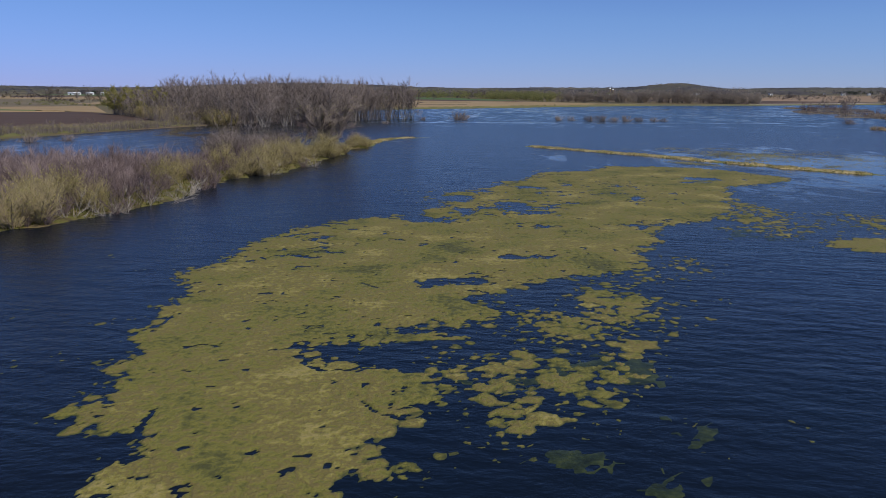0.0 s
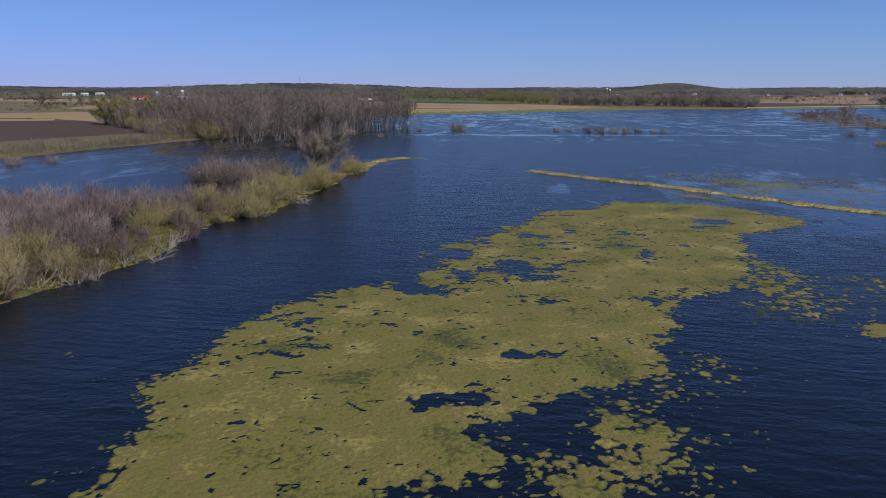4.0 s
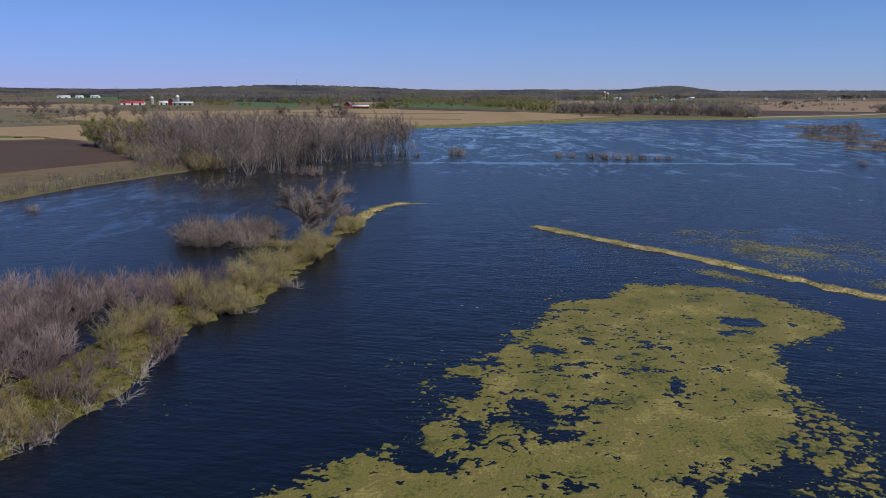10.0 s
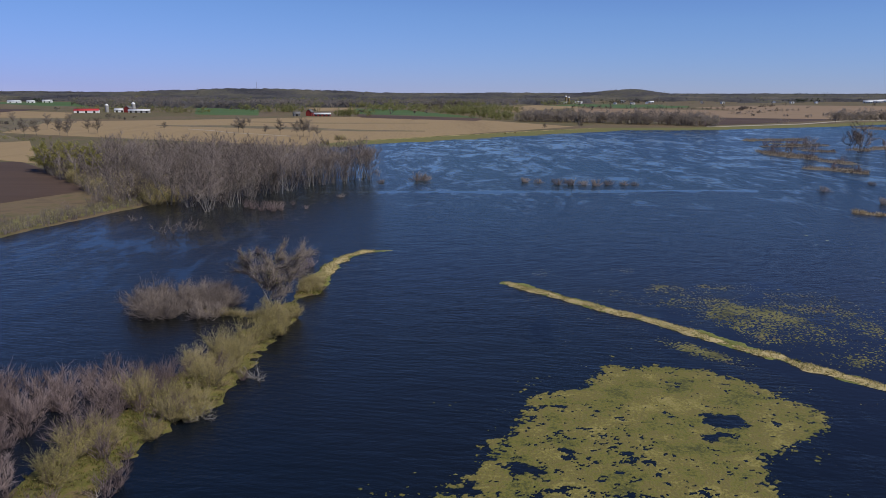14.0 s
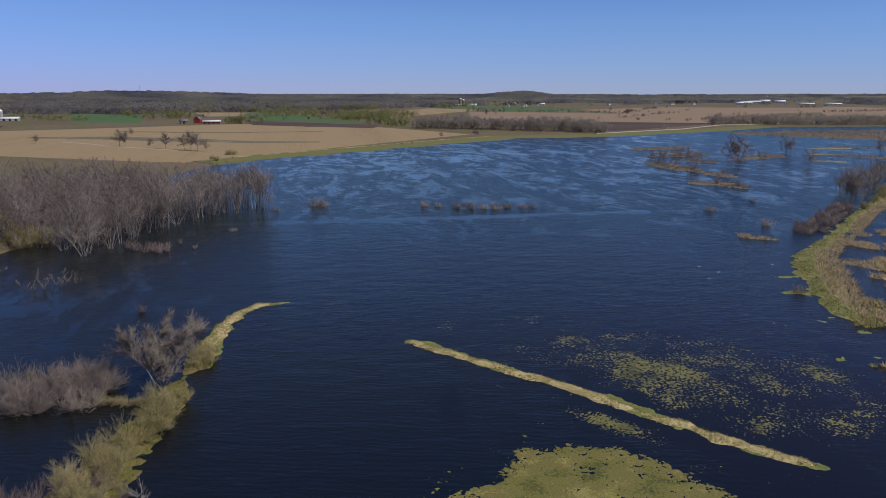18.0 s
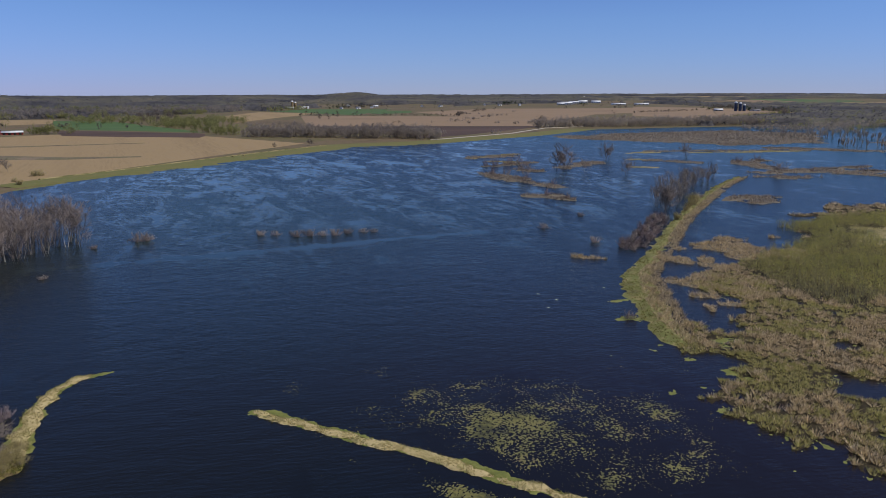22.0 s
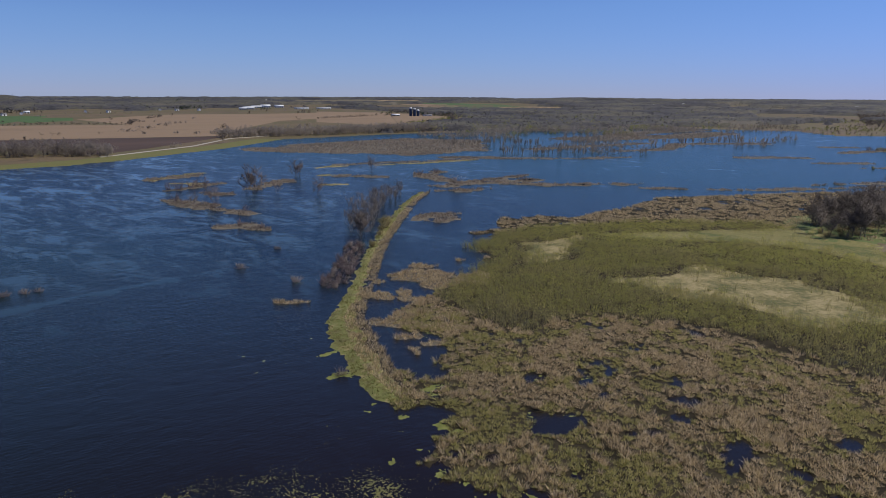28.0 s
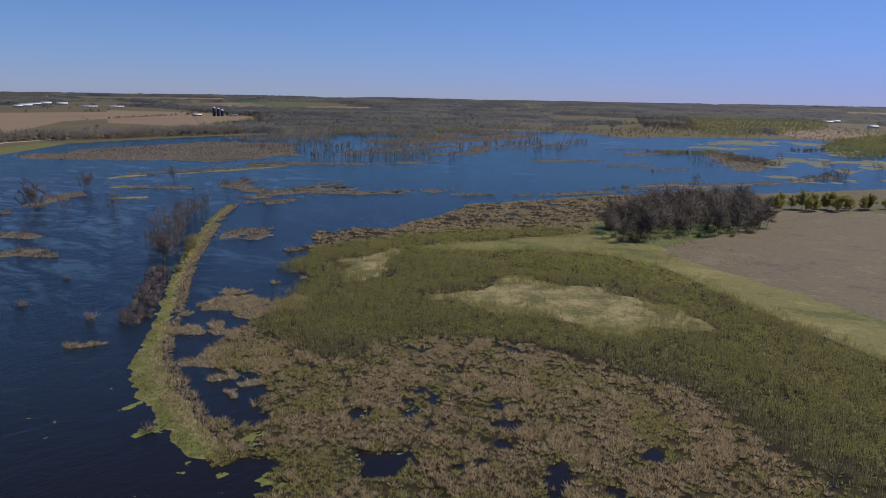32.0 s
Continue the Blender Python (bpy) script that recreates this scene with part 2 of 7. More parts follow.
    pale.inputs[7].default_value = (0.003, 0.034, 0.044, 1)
    t.links.new(far_end.outputs[0], pale.inputs["Factor"])
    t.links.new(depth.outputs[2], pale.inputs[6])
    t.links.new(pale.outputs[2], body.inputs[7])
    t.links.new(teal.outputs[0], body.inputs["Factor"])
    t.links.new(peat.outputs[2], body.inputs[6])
    # pale sky reflection on the far lake's calm lanes, painted into the colour
    calm_sheen = t.nodes.new("ShaderNodeMath")
    calm_sheen.operation = "MULTIPLY"
    t.links.new(ramp.outputs[0], calm_sheen.inputs[0])
    t.links.new(teal.outputs[0], calm_sheen.inputs[1])
    sky_sheen = t.nodes.new("ShaderNodeMix")
    sky_sheen.data_type = "RGBA"
    sky_sheen.inputs[7].default_value = (0.028, 0.052, 0.055, 1)
    t.links.new(calm_sheen.outputs[0], sky_sheen.inputs["Factor"])
    t.links.new(body.outputs[2], sky_sheen.inputs[6])
    t.links.new(sky_sheen.outputs[2], b.inputs["Base Color"])
    mr = t.nodes.new("ShaderNodeMapRange")
    mr.inputs["To Min"].default_value, mr.inputs["To Max"].default_value = 0.22, 0.03
    t.links.new(ramp.outputs[0], mr.inputs["Value"])
    t.links.new(mr.outputs[0], b.inputs["Roughness"])
    wind = t.nodes.new("ShaderNodeMapping")
    wind.inputs["Scale"].default_value = (0.6, 1.0, 1.0)
    wind.inputs["Rotation"].default_value = (0, 0, radians(24))
    t.links.new(geo.outputs["Position"], wind.inputs[0])
    ripple = node(t, "ShaderNodeTexNoise", Scale=2.4, Detail=5.0, Roughness=0.6, Distortion=0.3)
    t.links.new(wind.outputs[0], ripple.inputs["Vector"])
    st = t.nodes.new("ShaderNodeMapRange")
    st.inputs["To Max"].default_value = 0.05
    open_water = t.nodes.new("ShaderNodeMapRange")   # the wind has more reach further out
    open_water.inputs["To Min"].default_value, open_water.inputs["To Max"].default_value = 0.2, 0.5
    t.links.new(teal.outputs[0], open_water.inputs["Value"])
    t.links.new(open_water.outputs[0], st.inputs["To Min"])
    t.links.new(ramp.outputs[0], st.inputs["Value"])
    # long-crested wavelets on top of the small ripples
    crest = node(t, "ShaderNodeTexWave", Scale=0.28, Distortion=11.0, Detail=3.0)
    crest.inputs["Detail Scale"].default_value = 0.6
    crest.bands_direction = "Y"
    t.links.new(wind.outputs[0], crest.inputs["Vector"])
    wave = t.nodes.new("ShaderNodeMath")
    wave.operation = "MULTIPLY_ADD"
    wave.inputs[1].default_value = 0.2
    t.links.new(crest.outputs["Fac"], wave.inputs[0])
    t.links.new(ripple.outputs[0], wave.inputs[2])
    swell = node(t, "ShaderNodeTexNoise", Scale=0.8, Detail=3.0, Roughness=0.55)
    t.links.new(wind.outputs[0], swell.inputs["Vector"])
    chop = t.nodes.new("ShaderNodeMath")
    chop.operation = "MULTIPLY_ADD"
    chop.inputs[1].default_value = 0.9
    t.links.new(swell.outputs[0], chop.inputs[0])
    t.links.new(wave.outputs[0], chop.inputs[2])
    # broader gust waves, seen from afar
    gusts = node(t, "ShaderNodeTexNoise", Scale=0.24, Detail=4.0, Roughness=0.6, Distortion=0.6)
    t.links.new(wind.outputs[0], gusts.inputs["Vector"])
    sea = t.nodes.new("ShaderNodeMath")
    sea.operation = "MULTIPLY_ADD"
    sea.inputs[1].default_value = 3.2
    t.links.new(gusts.outputs[0], sea.inputs[0])
    t.links.new(chop.outputs[0], sea.inputs[2])
    bp = node(t, "ShaderNodeBump", Distance=0.3)
    t.links.new(st.outputs[0], bp.inputs["Strength"])
    t.links.new(sea.outputs[0], bp.inputs["Height"])
    t.links.new(bp.outputs[0], b.inputs["Normal"])
    return m


WATER = water_material()
SOIL = material("wet_peat", [(0.01, 0.009, 0.006), (0.034, 0.028, 0.018), (0.065, 0.054, 0.033)], 0.15, 2.0, rough=1.0, spec=0.08)
REEDMUD = material("matted_dead_reed", [(0.06, 0.05, 0.037), (0.11, 0.093, 0.067), (0.17, 0.143, 0.1)], 0.2, 1.2, bump=0.8, depth=0.2)
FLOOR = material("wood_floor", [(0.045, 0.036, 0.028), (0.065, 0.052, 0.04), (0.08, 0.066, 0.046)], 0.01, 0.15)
LAND = material("old_grassland", [(0.0818, 0.0612, 0.0328), (0.132, 0.0942, 0.0528), (0.0871, 0.0784, 0.0295), (0.1188, 0.0808, 0.0486)], 0.006, 0.12, depth=0.3, soft=(0.36, 0.64))
STUBBLE = material("corn_stubble", [(0.175, 0.122, 0.06), (0.25, 0.18, 0.092), (0.215, 0.152, 0.077)], 0.02, 0.6, stretch=(1, 0.06, 1), turn=20)
TILLED = material("tilled_soil", [(0.0425, 0.0259, 0.0181), (0.0625, 0.0389, 0.0266), (0.0875, 0.054, 0.038)], 0.012, 0.5, stretch=(0.08, 1, 1), turn=15)
TANFIELD = material("tan_farmland", [(0.1605, 0.1137, 0.0699), (0.2145, 0.1493, 0.0912), (0.192, 0.135, 0.0799)], 0.01, 0.25, stretch=(0.3, 1, 1), turn=25)
BROWNFIELD = material("brown_fallow", [(0.0875, 0.07, 0.045), (0.1438, 0.1112, 0.0725), (0.0975, 0.0925, 0.0425), (0.175, 0.1338, 0.09)], 0.035, 0.4, soft=(0.4, 0.6), bump=0.9, depth=0.4)
CROP = material("winter_wheat", [(0.038, 0.0768, 0.0216), (0.057, 0.102, 0.0288), (0.0684, 0.109, 0.036)], 0.02, 0.4)
PASTURE = material("shore_meadow", [(0.085, 0.0849, 0.0252), (0.136, 0.123, 0.0395), (0.102, 0.111, 0.0286), (0.188, 0.148, 0.0638)], 0.06, 1.0)
MEADOW = material("dry_meadow", [(0.085, 0.085, 0.026), (0.15, 0.128, 0.05), (0.21, 0.175, 0.075), (0.27, 0.22, 0.11)], 0.09, 0.8, soft=(0.41, 0.59), bump=0.6, depth=0.2)
RISEFIELD = material("reddish_fallow", [(0.102, 0.0773, 0.0517), (0.156, 0.1176, 0.0782), (0.132, 0.1086, 0.0598), (0.198, 0.149, 0.1035)], 0.06, 0.55, stretch=(1, 0.7, 1), turn=-20, soft=(0.36, 0.64), bump=1.0, depth=0.6)
LAWNTURF = material("mown_bank_turf", [(0.075, 0.088, 0.02), (0.135, 0.125, 0.036), (0.19, 0.162, 0.056), (0.11, 0.113, 0.028), (0.23, 0.19, 0.075)], 0.04, 0.9, stretch=(1, 0.45, 1), turn=-40, soft=(0.41, 0.59), bump=0.6, depth=0.2)
GREENTURF = material("spring_grass", [(0.036, 0.054, 0.0144), (0.066, 0.096, 0.0216), (0.096, 0.12, 0.0312), (0.12, 0.102, 0.048)], 0.08, 0.6)
STRAWBANK = material("straw_litter", [(0.247, 0.203, 0.09), (0.405, 0.326, 0.169), (0.18, 0.169, 0.0513)], 0.3, 2.5)
ALGAE = material("floating_algae", [(0.055, 0.056, 0.014), (0.092, 0.09, 0.018), (0.135, 0.126, 0.024), (0.12, 0.096, 0.031), (0.165, 0.148, 0.032), (0.215, 0.18, 0.06)], 0.2, 2.6, rough=0.75, bump=1.0, depth=0.15, soft=(0.37, 0.63))
PADS = material("bright_pond_scum", [(0.07, 0.085, 0.018), (0.13, 0.14, 0.03), (0.2, 0.2, 0.06)], 0.4, 3.0, rough=0.7)
FLECKS = material("thin_brown_algae", [(0.03, 0.029, 0.013), (0.085, 0.082, 0.024), (0.15, 0.138, 0.04), (0.085, 0.068, 0.034)], 0.15, 1.5, rough=0.6, soft=(0.38, 0.62))


def wet_edges(m, dark, low, high):
    """Where the floating mat thins out it is soaked: darker and greener."""
    t = m.node_tree
    b = t.nodes["Principled BSDF"]
    dry = b.inputs["Base Color"].links[0].from_socket
    xyz = t.nodes.new("ShaderNodeSeparateXYZ")
    t.links.new(t.nodes.new("ShaderNodeNewGeometry").outputs["Position"], xyz.inputs[0])
    thick = t.nodes.new("ShaderNodeMapRange")
    thick.inputs["From Min"].default_value, thick.inputs["From Max"].default_value = low, high
    t.links.new(xyz.outputs[2], thick.inputs["Value"])
    mix = t.nodes.new("ShaderNodeMix")
    mix.data_type = "RGBA"
    mix.inputs[6].default_value = (*dark, 1)
    t.links.new(thick.outputs[0], mix.inputs["Factor"])
    t.links.new(dry, mix.inputs[7])
    t.links.new(mix.outputs[2], b.inputs["Base Color"])


wet_edges(ALGAE, (0.034, 0.042, 0.011), 0.0, 0.02)
SUNKEN = material("sunken_weed", [(0.006, 0.009, 0.006), (0.02, 0.029, 0.012), (0.05, 0.062, 0.02)], 1.2, 6.0, rough=0.35, bump=0.4, spec=0.12)
BANK = material("bank_turf", [(0.0342, 0.0285, 0.0126), (0.0855, 0.0673, 0.0244), (0.0812, 0.0832, 0.0167), (0.123, 0.106, 0.0279), (0.128, 0.0906, 0.0453), (0.0598, 0.0459, 0.0209)], 0.3, 2.2, soft=(0.35, 0.65), bump=0.8, depth=0.1)
DIKETURF = material("dike_turf", [(0.092, 0.0816, 0.0315), (0.1472, 0.1344, 0.0441), (0.115, 0.1344, 0.0336), (0.23, 0.192, 0.0788), (0.207, 0.162, 0.0819)], 0.16, 1.6, soft=(0.36, 0.64), bump=0.8, depth=0.15)
STRAW = material("straw_grass", [(0.314, 0.269, 0.101), (0.515, 0.426, 0.213), (0.605, 0.515, 0.291), (0.246, 0.258, 0.0672)], 0.35, 2.0, island=0.5, through_light=0.5)
TURF = material("green_grass", [(0.12, 0.125, 0.032), (0.2, 0.18, 0.06), (0.31, 0.24, 0.105), (0.16, 0.18, 0.038)], 0.2, 2.0, island=0.5, through_light=0.5)
MEADOWGRASS = material("meadow_grass", [(0.23, 0.215, 0.085), (0.4, 0.34, 0.17), (0.54, 0.46, 0.25), (0.28, 0.27, 0.1)], 0.05, 0.6, island=0.35, through_light=0.5, bump=0)
CATTAIL = material("dry_cattail", [(0.2142, 0.1596, 0.0921), (0.6018, 0.4679, 0.2891), (0.969, 0.788, 0.5292), (0.4998, 0.3891, 0.2156)], 0.5, 2.4, island=0.35, through_light=0.5, bump=0, soft=(0.42, 0.58))
SEDGE = material("green_sedge", [(0.25, 0.225, 0.08), (0.5, 0.43, 0.175), (0.68, 0.58, 0.31), (0.4, 0.375, 0.13)], 0.25, 1.6, island=0.5, through_light=0.55, bump=0, soft=(0.38, 0.62))
BARK = material("grey_bark", [(0.075, 0.069, 0.064), (0.142, 0.13, 0.12), (0.215, 0.2, 0.182)], 0.6, 9.0, per_object=0.35)
DARKTWIG = material("dark_twigs", [(0.105, 0.088, 0.078), (0.165, 0.139, 0.122), (0.23, 0.195, 0.17)], 0.05, 1.0, per_object=0.4, bump=0, through_light=0.35)
TWIG = material("bare_twigs", [(0.1267, 0.1036, 0.0973), (0.2017, 0.1669, 0.1564), (0.268, 0.2246, 0.2099)], 0.05, 1.0, per_object=0.5, bump=0, through_light=0.35)
PURPLE = material("red_osier_twigs", [(0.136, 0.1012, 0.1022), (0.2307, 0.176, 0.177), (0.334, 0.2622, 0.2566)], 0.08, 1.0, per_object=0.5, bump=0, through_light=0.35)
FARREED = material("far_brown_reed", [(0.17, 0.137, 0.108), (0.31, 0.255, 0.2), (0.48, 0.4, 0.31)], 0.02, 0.3, island=0.5, through_light=0.4, bump=0)
DEADWOOD = material("bleached_wood", [(0.2, 0.176, 0.155), (0.36, 0.322, 0.28)], 0.8, 6.0)
GREYTWIG = material("grey_willow_twigs", [(0.1714, 0.142, 0.1347), (0.252, 0.2105, 0.1945), (0.3427, 0.2889, 0.2594)], 0.3, 1.5, per_object=0.4, bump=0, through_light=0.4)
WILLOW = material("willow_catkins", [(0.4024, 0.3847, 0.1062), (0.5633, 0.5282, 0.1594), (0.6897, 0.6259, 0.2444)], 0.12, 1.5, island=0.25, per_object=0.3, through_light=0.6, bump=0)
YELLOWTWIG = material("yellow_willow_twigs", [(0.215, 0.1786, 0.09), (0.295, 0.2444, 0.132), (0.37, 0.3055, 0.186)], 0.1, 1.0, per_object=0.4, bump=0, through_light=0.35)
STEMS = material("olive_stems", [(0.23, 0.2, 0.1), (0.36, 0.315, 0.155)], 0.05, 1.0, island=0.5, bump=0, through_light=0.35)
SCRUB = material("young_willow_leaves", [(0.2484, 0.2024, 0.092), (0.3404, 0.3266, 0.092), (0.4324, 0.4186, 0.1104), (0.3864, 0.3312, 0.1334), (0.4876, 0.46, 0.1426)], 0.04, 0.25, island=0.05, through_light=0.75, bump=0)
BUDS = material("budding_crown", [(0.205, 0.194, 0.0684), (0.343, 0.32, 0.102), (0.456, 0.41, 0.159)], 0.02, 0.5, island=0.25, through_light=0.6, bump=0)
FARLEAF = material("far_spring_leaves", [(0.161, 0.1667, 0.0667), (0.253, 0.253, 0.0978), (0.3565, 0.3335, 0.1437)], 0.015, 0.15, island=0.25, through_light=0.6, bump=0)
COPSE = material("copse_twigs", [(0.2025, 0.174, 0.1479), (0.2925, 0.252, 0.2131), (0.3975, 0.3435, 0.2828)], 0.01, 0.12, island=0.15, bump=0, through_light=0.65)
# far trees, with the grey of distance haze mixed into their colour
HAZEGREY = material("far_hazed_wood", [(0.045, 0.044, 0.047), (0.085, 0.082, 0.083), (0.14, 0.13, 0.12)], 0.005, 0.06, island=0.45, bump=0, through_light=0.5, soft=(0.4, 0.6))
FARWOOD = material("far_bare_wood", [(0.07, 0.06, 0.057), (0.145, 0.122, 0.106), (0.25, 0.21, 0.168)], 0.006, 0.08, island=0.35, soft=(0.4, 0.6), bump=0, through_light=0.65)
# far crowns, darkened and greyed in the base colour to imitate haze
CANOPY = material("far_hazed_canopy", [(0.024, 0.023, 0.025), (0.045, 0.042, 0.043), (0.064, 0.058, 0.056), (0.058, 0.058, 0.035), (0.1, 0.086, 0.064)], 0.005, 0.09, soft=(0.41, 0.59), bump=1.0, depth=3.0)
CONIFER = material("dark_spruce", [(0.015, 0.03, 0.015), (0.035, 0.05, 0.022)], 0.05, 0.5, island=0.5, bump=0, through_light=0.35)
FLATS = material("pale_algae_flat", [(0.055, 0.057, 0.036), (0.1, 0.103, 0.06), (0.155, 0.152, 0.095), (0.085, 0.078, 0.05)], 0.03, 0.2)
GRAVEL = material("gravel_track", [(0.262, 0.232, 0.188), (0.338, 0.307, 0.255)], 0.1, 2.0)
RED = material("red_barn_boards", [(0.16, 0.018, 0.016), (0.25, 0.03, 0.024)], 0.4, 3.0, rough=0.7)
REDROOF = material("red_metal_roof", [(0.45, 0.03, 0.03), (0.55, 0.05, 0.045)], 0.3, 3.0, rough=0.45, bump=0)
WHITE = material("white_painted_wall", [(0.68, 0.68, 0.66), (0.8, 0.8, 0.78)], 0.4, 4.0, rough=0.6, bump=0.1)
ROOF = material("galvanised_roof", [(0.5, 0.51, 0.53), (0.68, 0.69, 0.7)], 0.3, 4.0, rough=0.4, bump=0.1)
SHINGLE = material("grey_shingles", [(0.1, 0.1, 0.105), (0.17, 0.165, 0.16)], 0.5, 4.0)
CONCRETE = material("silo_concrete", [(0.26, 0.254, 0.24), (0.358, 0.351, 0.338)], 0.5, 4.0)
BLUE = material("blue_enamel", [(0.015, 0.03, 0.07), (0.03, 0.05, 0.1)], 0.3, 3.0, rough=0.3, bump=0)
DARK = material("dark_opening", [(0.02, 0.02, 0.02), (0.035, 0.033, 0.03)], 1.0, 5.0)

# ---- shapes ----
def cell(ix, iy, seed):
    h = (ix.astype(np.int64) * 374761393 + iy.astype(np.int64) * 668265263 + seed * 974711) & 0xFFFFFFFF
    h = ((h ^ (h >> 13)) * 1274126177) & 0xFFFFFFFF
    return ((h ^ (h >> 16)) & 0xFFFF) / 65535.0


def vnoise(x, y, seed=0):
    """Smooth noise from 0 to 1 with cells one unit wide."""
    ix, iy = np.floor(x), np.floor(y)
    fx, fy = x - ix, y - iy
    fx, fy = fx * fx * (3 - 2 * fx), fy * fy * (3 - 2 * fy)
    ix, iy = ix.astype(np.int64), iy.astype(np.int64)
    a, b = cell(ix, iy, seed), cell(ix + 1, iy, seed)
    c, d = cell(ix, iy + 1, seed), cell(ix + 1, iy + 1, seed)
    return (a + (b - a) * fx) * (1 - fy) + (c + (d - c) * fx) * fy


def fbm(x, y, size, octaves=4, seed=0, gain=0.5):
    """Fractal noise about 0, between -1 and 1; size: metres of the largest lumps."""
    total, amp, f, norm = 0.0, 1.0, 1.0 / size, 0.0
    for k in range(octaves):
        total = total + amp * (vnoise(x * f + 17.3 * k, y * f - 9.1 * k, seed + k) - 0.5)
        norm += amp * 0.5
        amp, f = amp * gain, f * 2.03
    return total / norm


def lumps(x, y, size, seed):
    """How far off the nearest of many scattered middles is, in cells, and that one's random number."""
    gx, gy = x / size, y / size
    ix, iy = np.floor(gx).astype(np.int64), np.floor(gy).astype(np.int64)
    best, mine = np.full(np.shape(x), 9.0), np.zeros(np.shape(x))
    for a in (-1, 0, 1):
        for b in (-1, 0, 1):
            jx, jy = ix + a, iy + b
            d = (gx - jx - cell(jx, jy, seed)) ** 2 + (gy - jy - cell(jx, jy, seed + 1)) ** 2
            near = d < best
            best, mine = np.where(near, d, best), np.where(near, cell(jx, jy, seed + 2), mine)
    return np.sqrt(best), mine


def clumped(x, y, density, sizes, seed):
    """Rounded clumps that merge where the density is high and lie scattered where it is low."""
    wx, wy = x + 0.14 * sizes[0] * fbm(x, y, 0.5 * sizes[0], 3, seed + 50, 0.6) * 2, y + 0.14 * sizes[0] * fbm(x, y, 0.5 * sizes[0], 3, seed + 60, 0.6) * 2
    best = np.full(np.shape(x), -9.0)
    for k, size in enumerate(sizes):
        r, u = lumps(wx, wy, size, seed + 10 * k)
        best = np.maximum(best, 0.55 * density + 0.4 * (u - 0.5) + 0.42 - r)
    return best


def inside(poly, x, y):
    """Metres to the outline of a polygon, positive inside."""
    best, odd = np.full(np.shape(x), 1e9), np.zeros(np.shape(x), bool)
    n = len(poly)
    for i in range(n):
        (ax, ay), (bx, by) = poly[i], poly[(i + 1) % n]
        dx, dy = bx - ax, by - ay
        s = np.clip(((x - ax) * dx + (y - ay) * dy) / (dx * dx + dy * dy + 1e-9), 0, 1)
        best = np.minimum(best, (x - ax - s * dx) ** 2 + (y - ay - s * dy) ** 2)
        if ay != by:
            odd ^= ((ay > y) != (by > y)) & (x < dx * (y - ay) / dy + ax)
    return np.where(odd, 1, -1) * np.sqrt(best)


def along(line, x, y):
    """Metres inside a band with points (x, y, half width), positive inside."""
    best = np.full(np.shape(x), -1e9)
    for (ax, ay, aw), (bx, by, bw) in zip(line, line[1:]):
        dx, dy = bx - ax, by - ay
        s = np.clip(((x - ax) * dx + (y - ay) * dy) / (dx * dx + dy * dy), 0, 1)
        best = np.maximum(best, aw + (bw - aw) * s - np.hypot(x - ax - s * dx, y - ay - s * dy))
    return best


def smooth(a, b, v):
    s = np.clip((v - a) / (b - a), 0, 1)
    return s * s * (3 - 2 * s)


def mesh_of(name, verts, faces, mat, shaded=False):
    """A mesh from an array of corners and an array of triangles or quads."""
    me = bpy.data.meshes.new(name)
    verts, faces = np.asarray(verts, np.float32), np.asarray(faces, np.int32)
    k = faces.shape[1]
    me.vertices.add(len(verts))
    me.vertices.foreach_set("co", verts.ravel())
    me.loops.add(faces.size)
    me.loops.foreach_set("vertex_index", faces.ravel())
    me.polygons.add(len(faces))
    me.polygons.foreach_set("loop_start", np.arange(0, faces.size, k, dtype=np.int32))
    if shaded:
        me.polygons.foreach_set("use_smooth", np.ones(len(faces), bool))
    me.update(calc_edges=True)
    me.validate()
    me.materials.append(mat)
    return me


def join(*pieces):
    """Several (verts, faces) with the same kind of faces as one."""
    vs, fs, n = [], [], 0
    for v, f in pieces:
        vs.append(v)
        fs.append(f + n)
        n += len(v)
    return np.concatenate(vs), np.concatenate(fs)


def sheet(x0, x1, y0, y1, step, height, keep):
    """A grid over the ground, with only the cells that rise above keep."""
    xs, ys = np.arange(x0, x1 + step, step), np.arange(y0, y1 + step, step)
    X, Y = np.meshgrid(xs, ys)
    jx = (cell(np.round(X / step), np.round(Y / step), 5) - 0.5) * step * 0.5
    jy = (cell(np.round(X / step), np.round(Y / step), 6) - 0.5) * step * 0.5
    X, Y = X + jx, Y + jy
    Z = height(X, Y)
    ny, nx = X.shape
    idx = np.arange(nx * ny).reshape(ny, nx)
    q = np.stack([idx[:-1, :-1], idx[:-1, 1:], idx[1:, 1:], idx[1:, :-1]], -1).reshape(-1, 4)
    q = q[(Z.ravel()[q] > keep).any(1)]
    used = np.unique(q)
    back = np.full(nx * ny, -1)
    back[used] = np.arange(len(used))
    return np.stack([X.ravel(), Y.ravel(), Z.ravel()], 1)[used], back[q]


def thing(name, label, category, group="", at=(0, 0, 0), turn=0.0, size=1.0):
    ob = new(name)
    ob.matrix_world = pose(*at, 0, 0, turn) @ Matrix.Scale(size, 4)
    return tagged(ob, label, category, group)


def child(name, me, parent, label=""):
    ob = new(name, me)
    ob.parent = parent
    return tagged(ob, label)


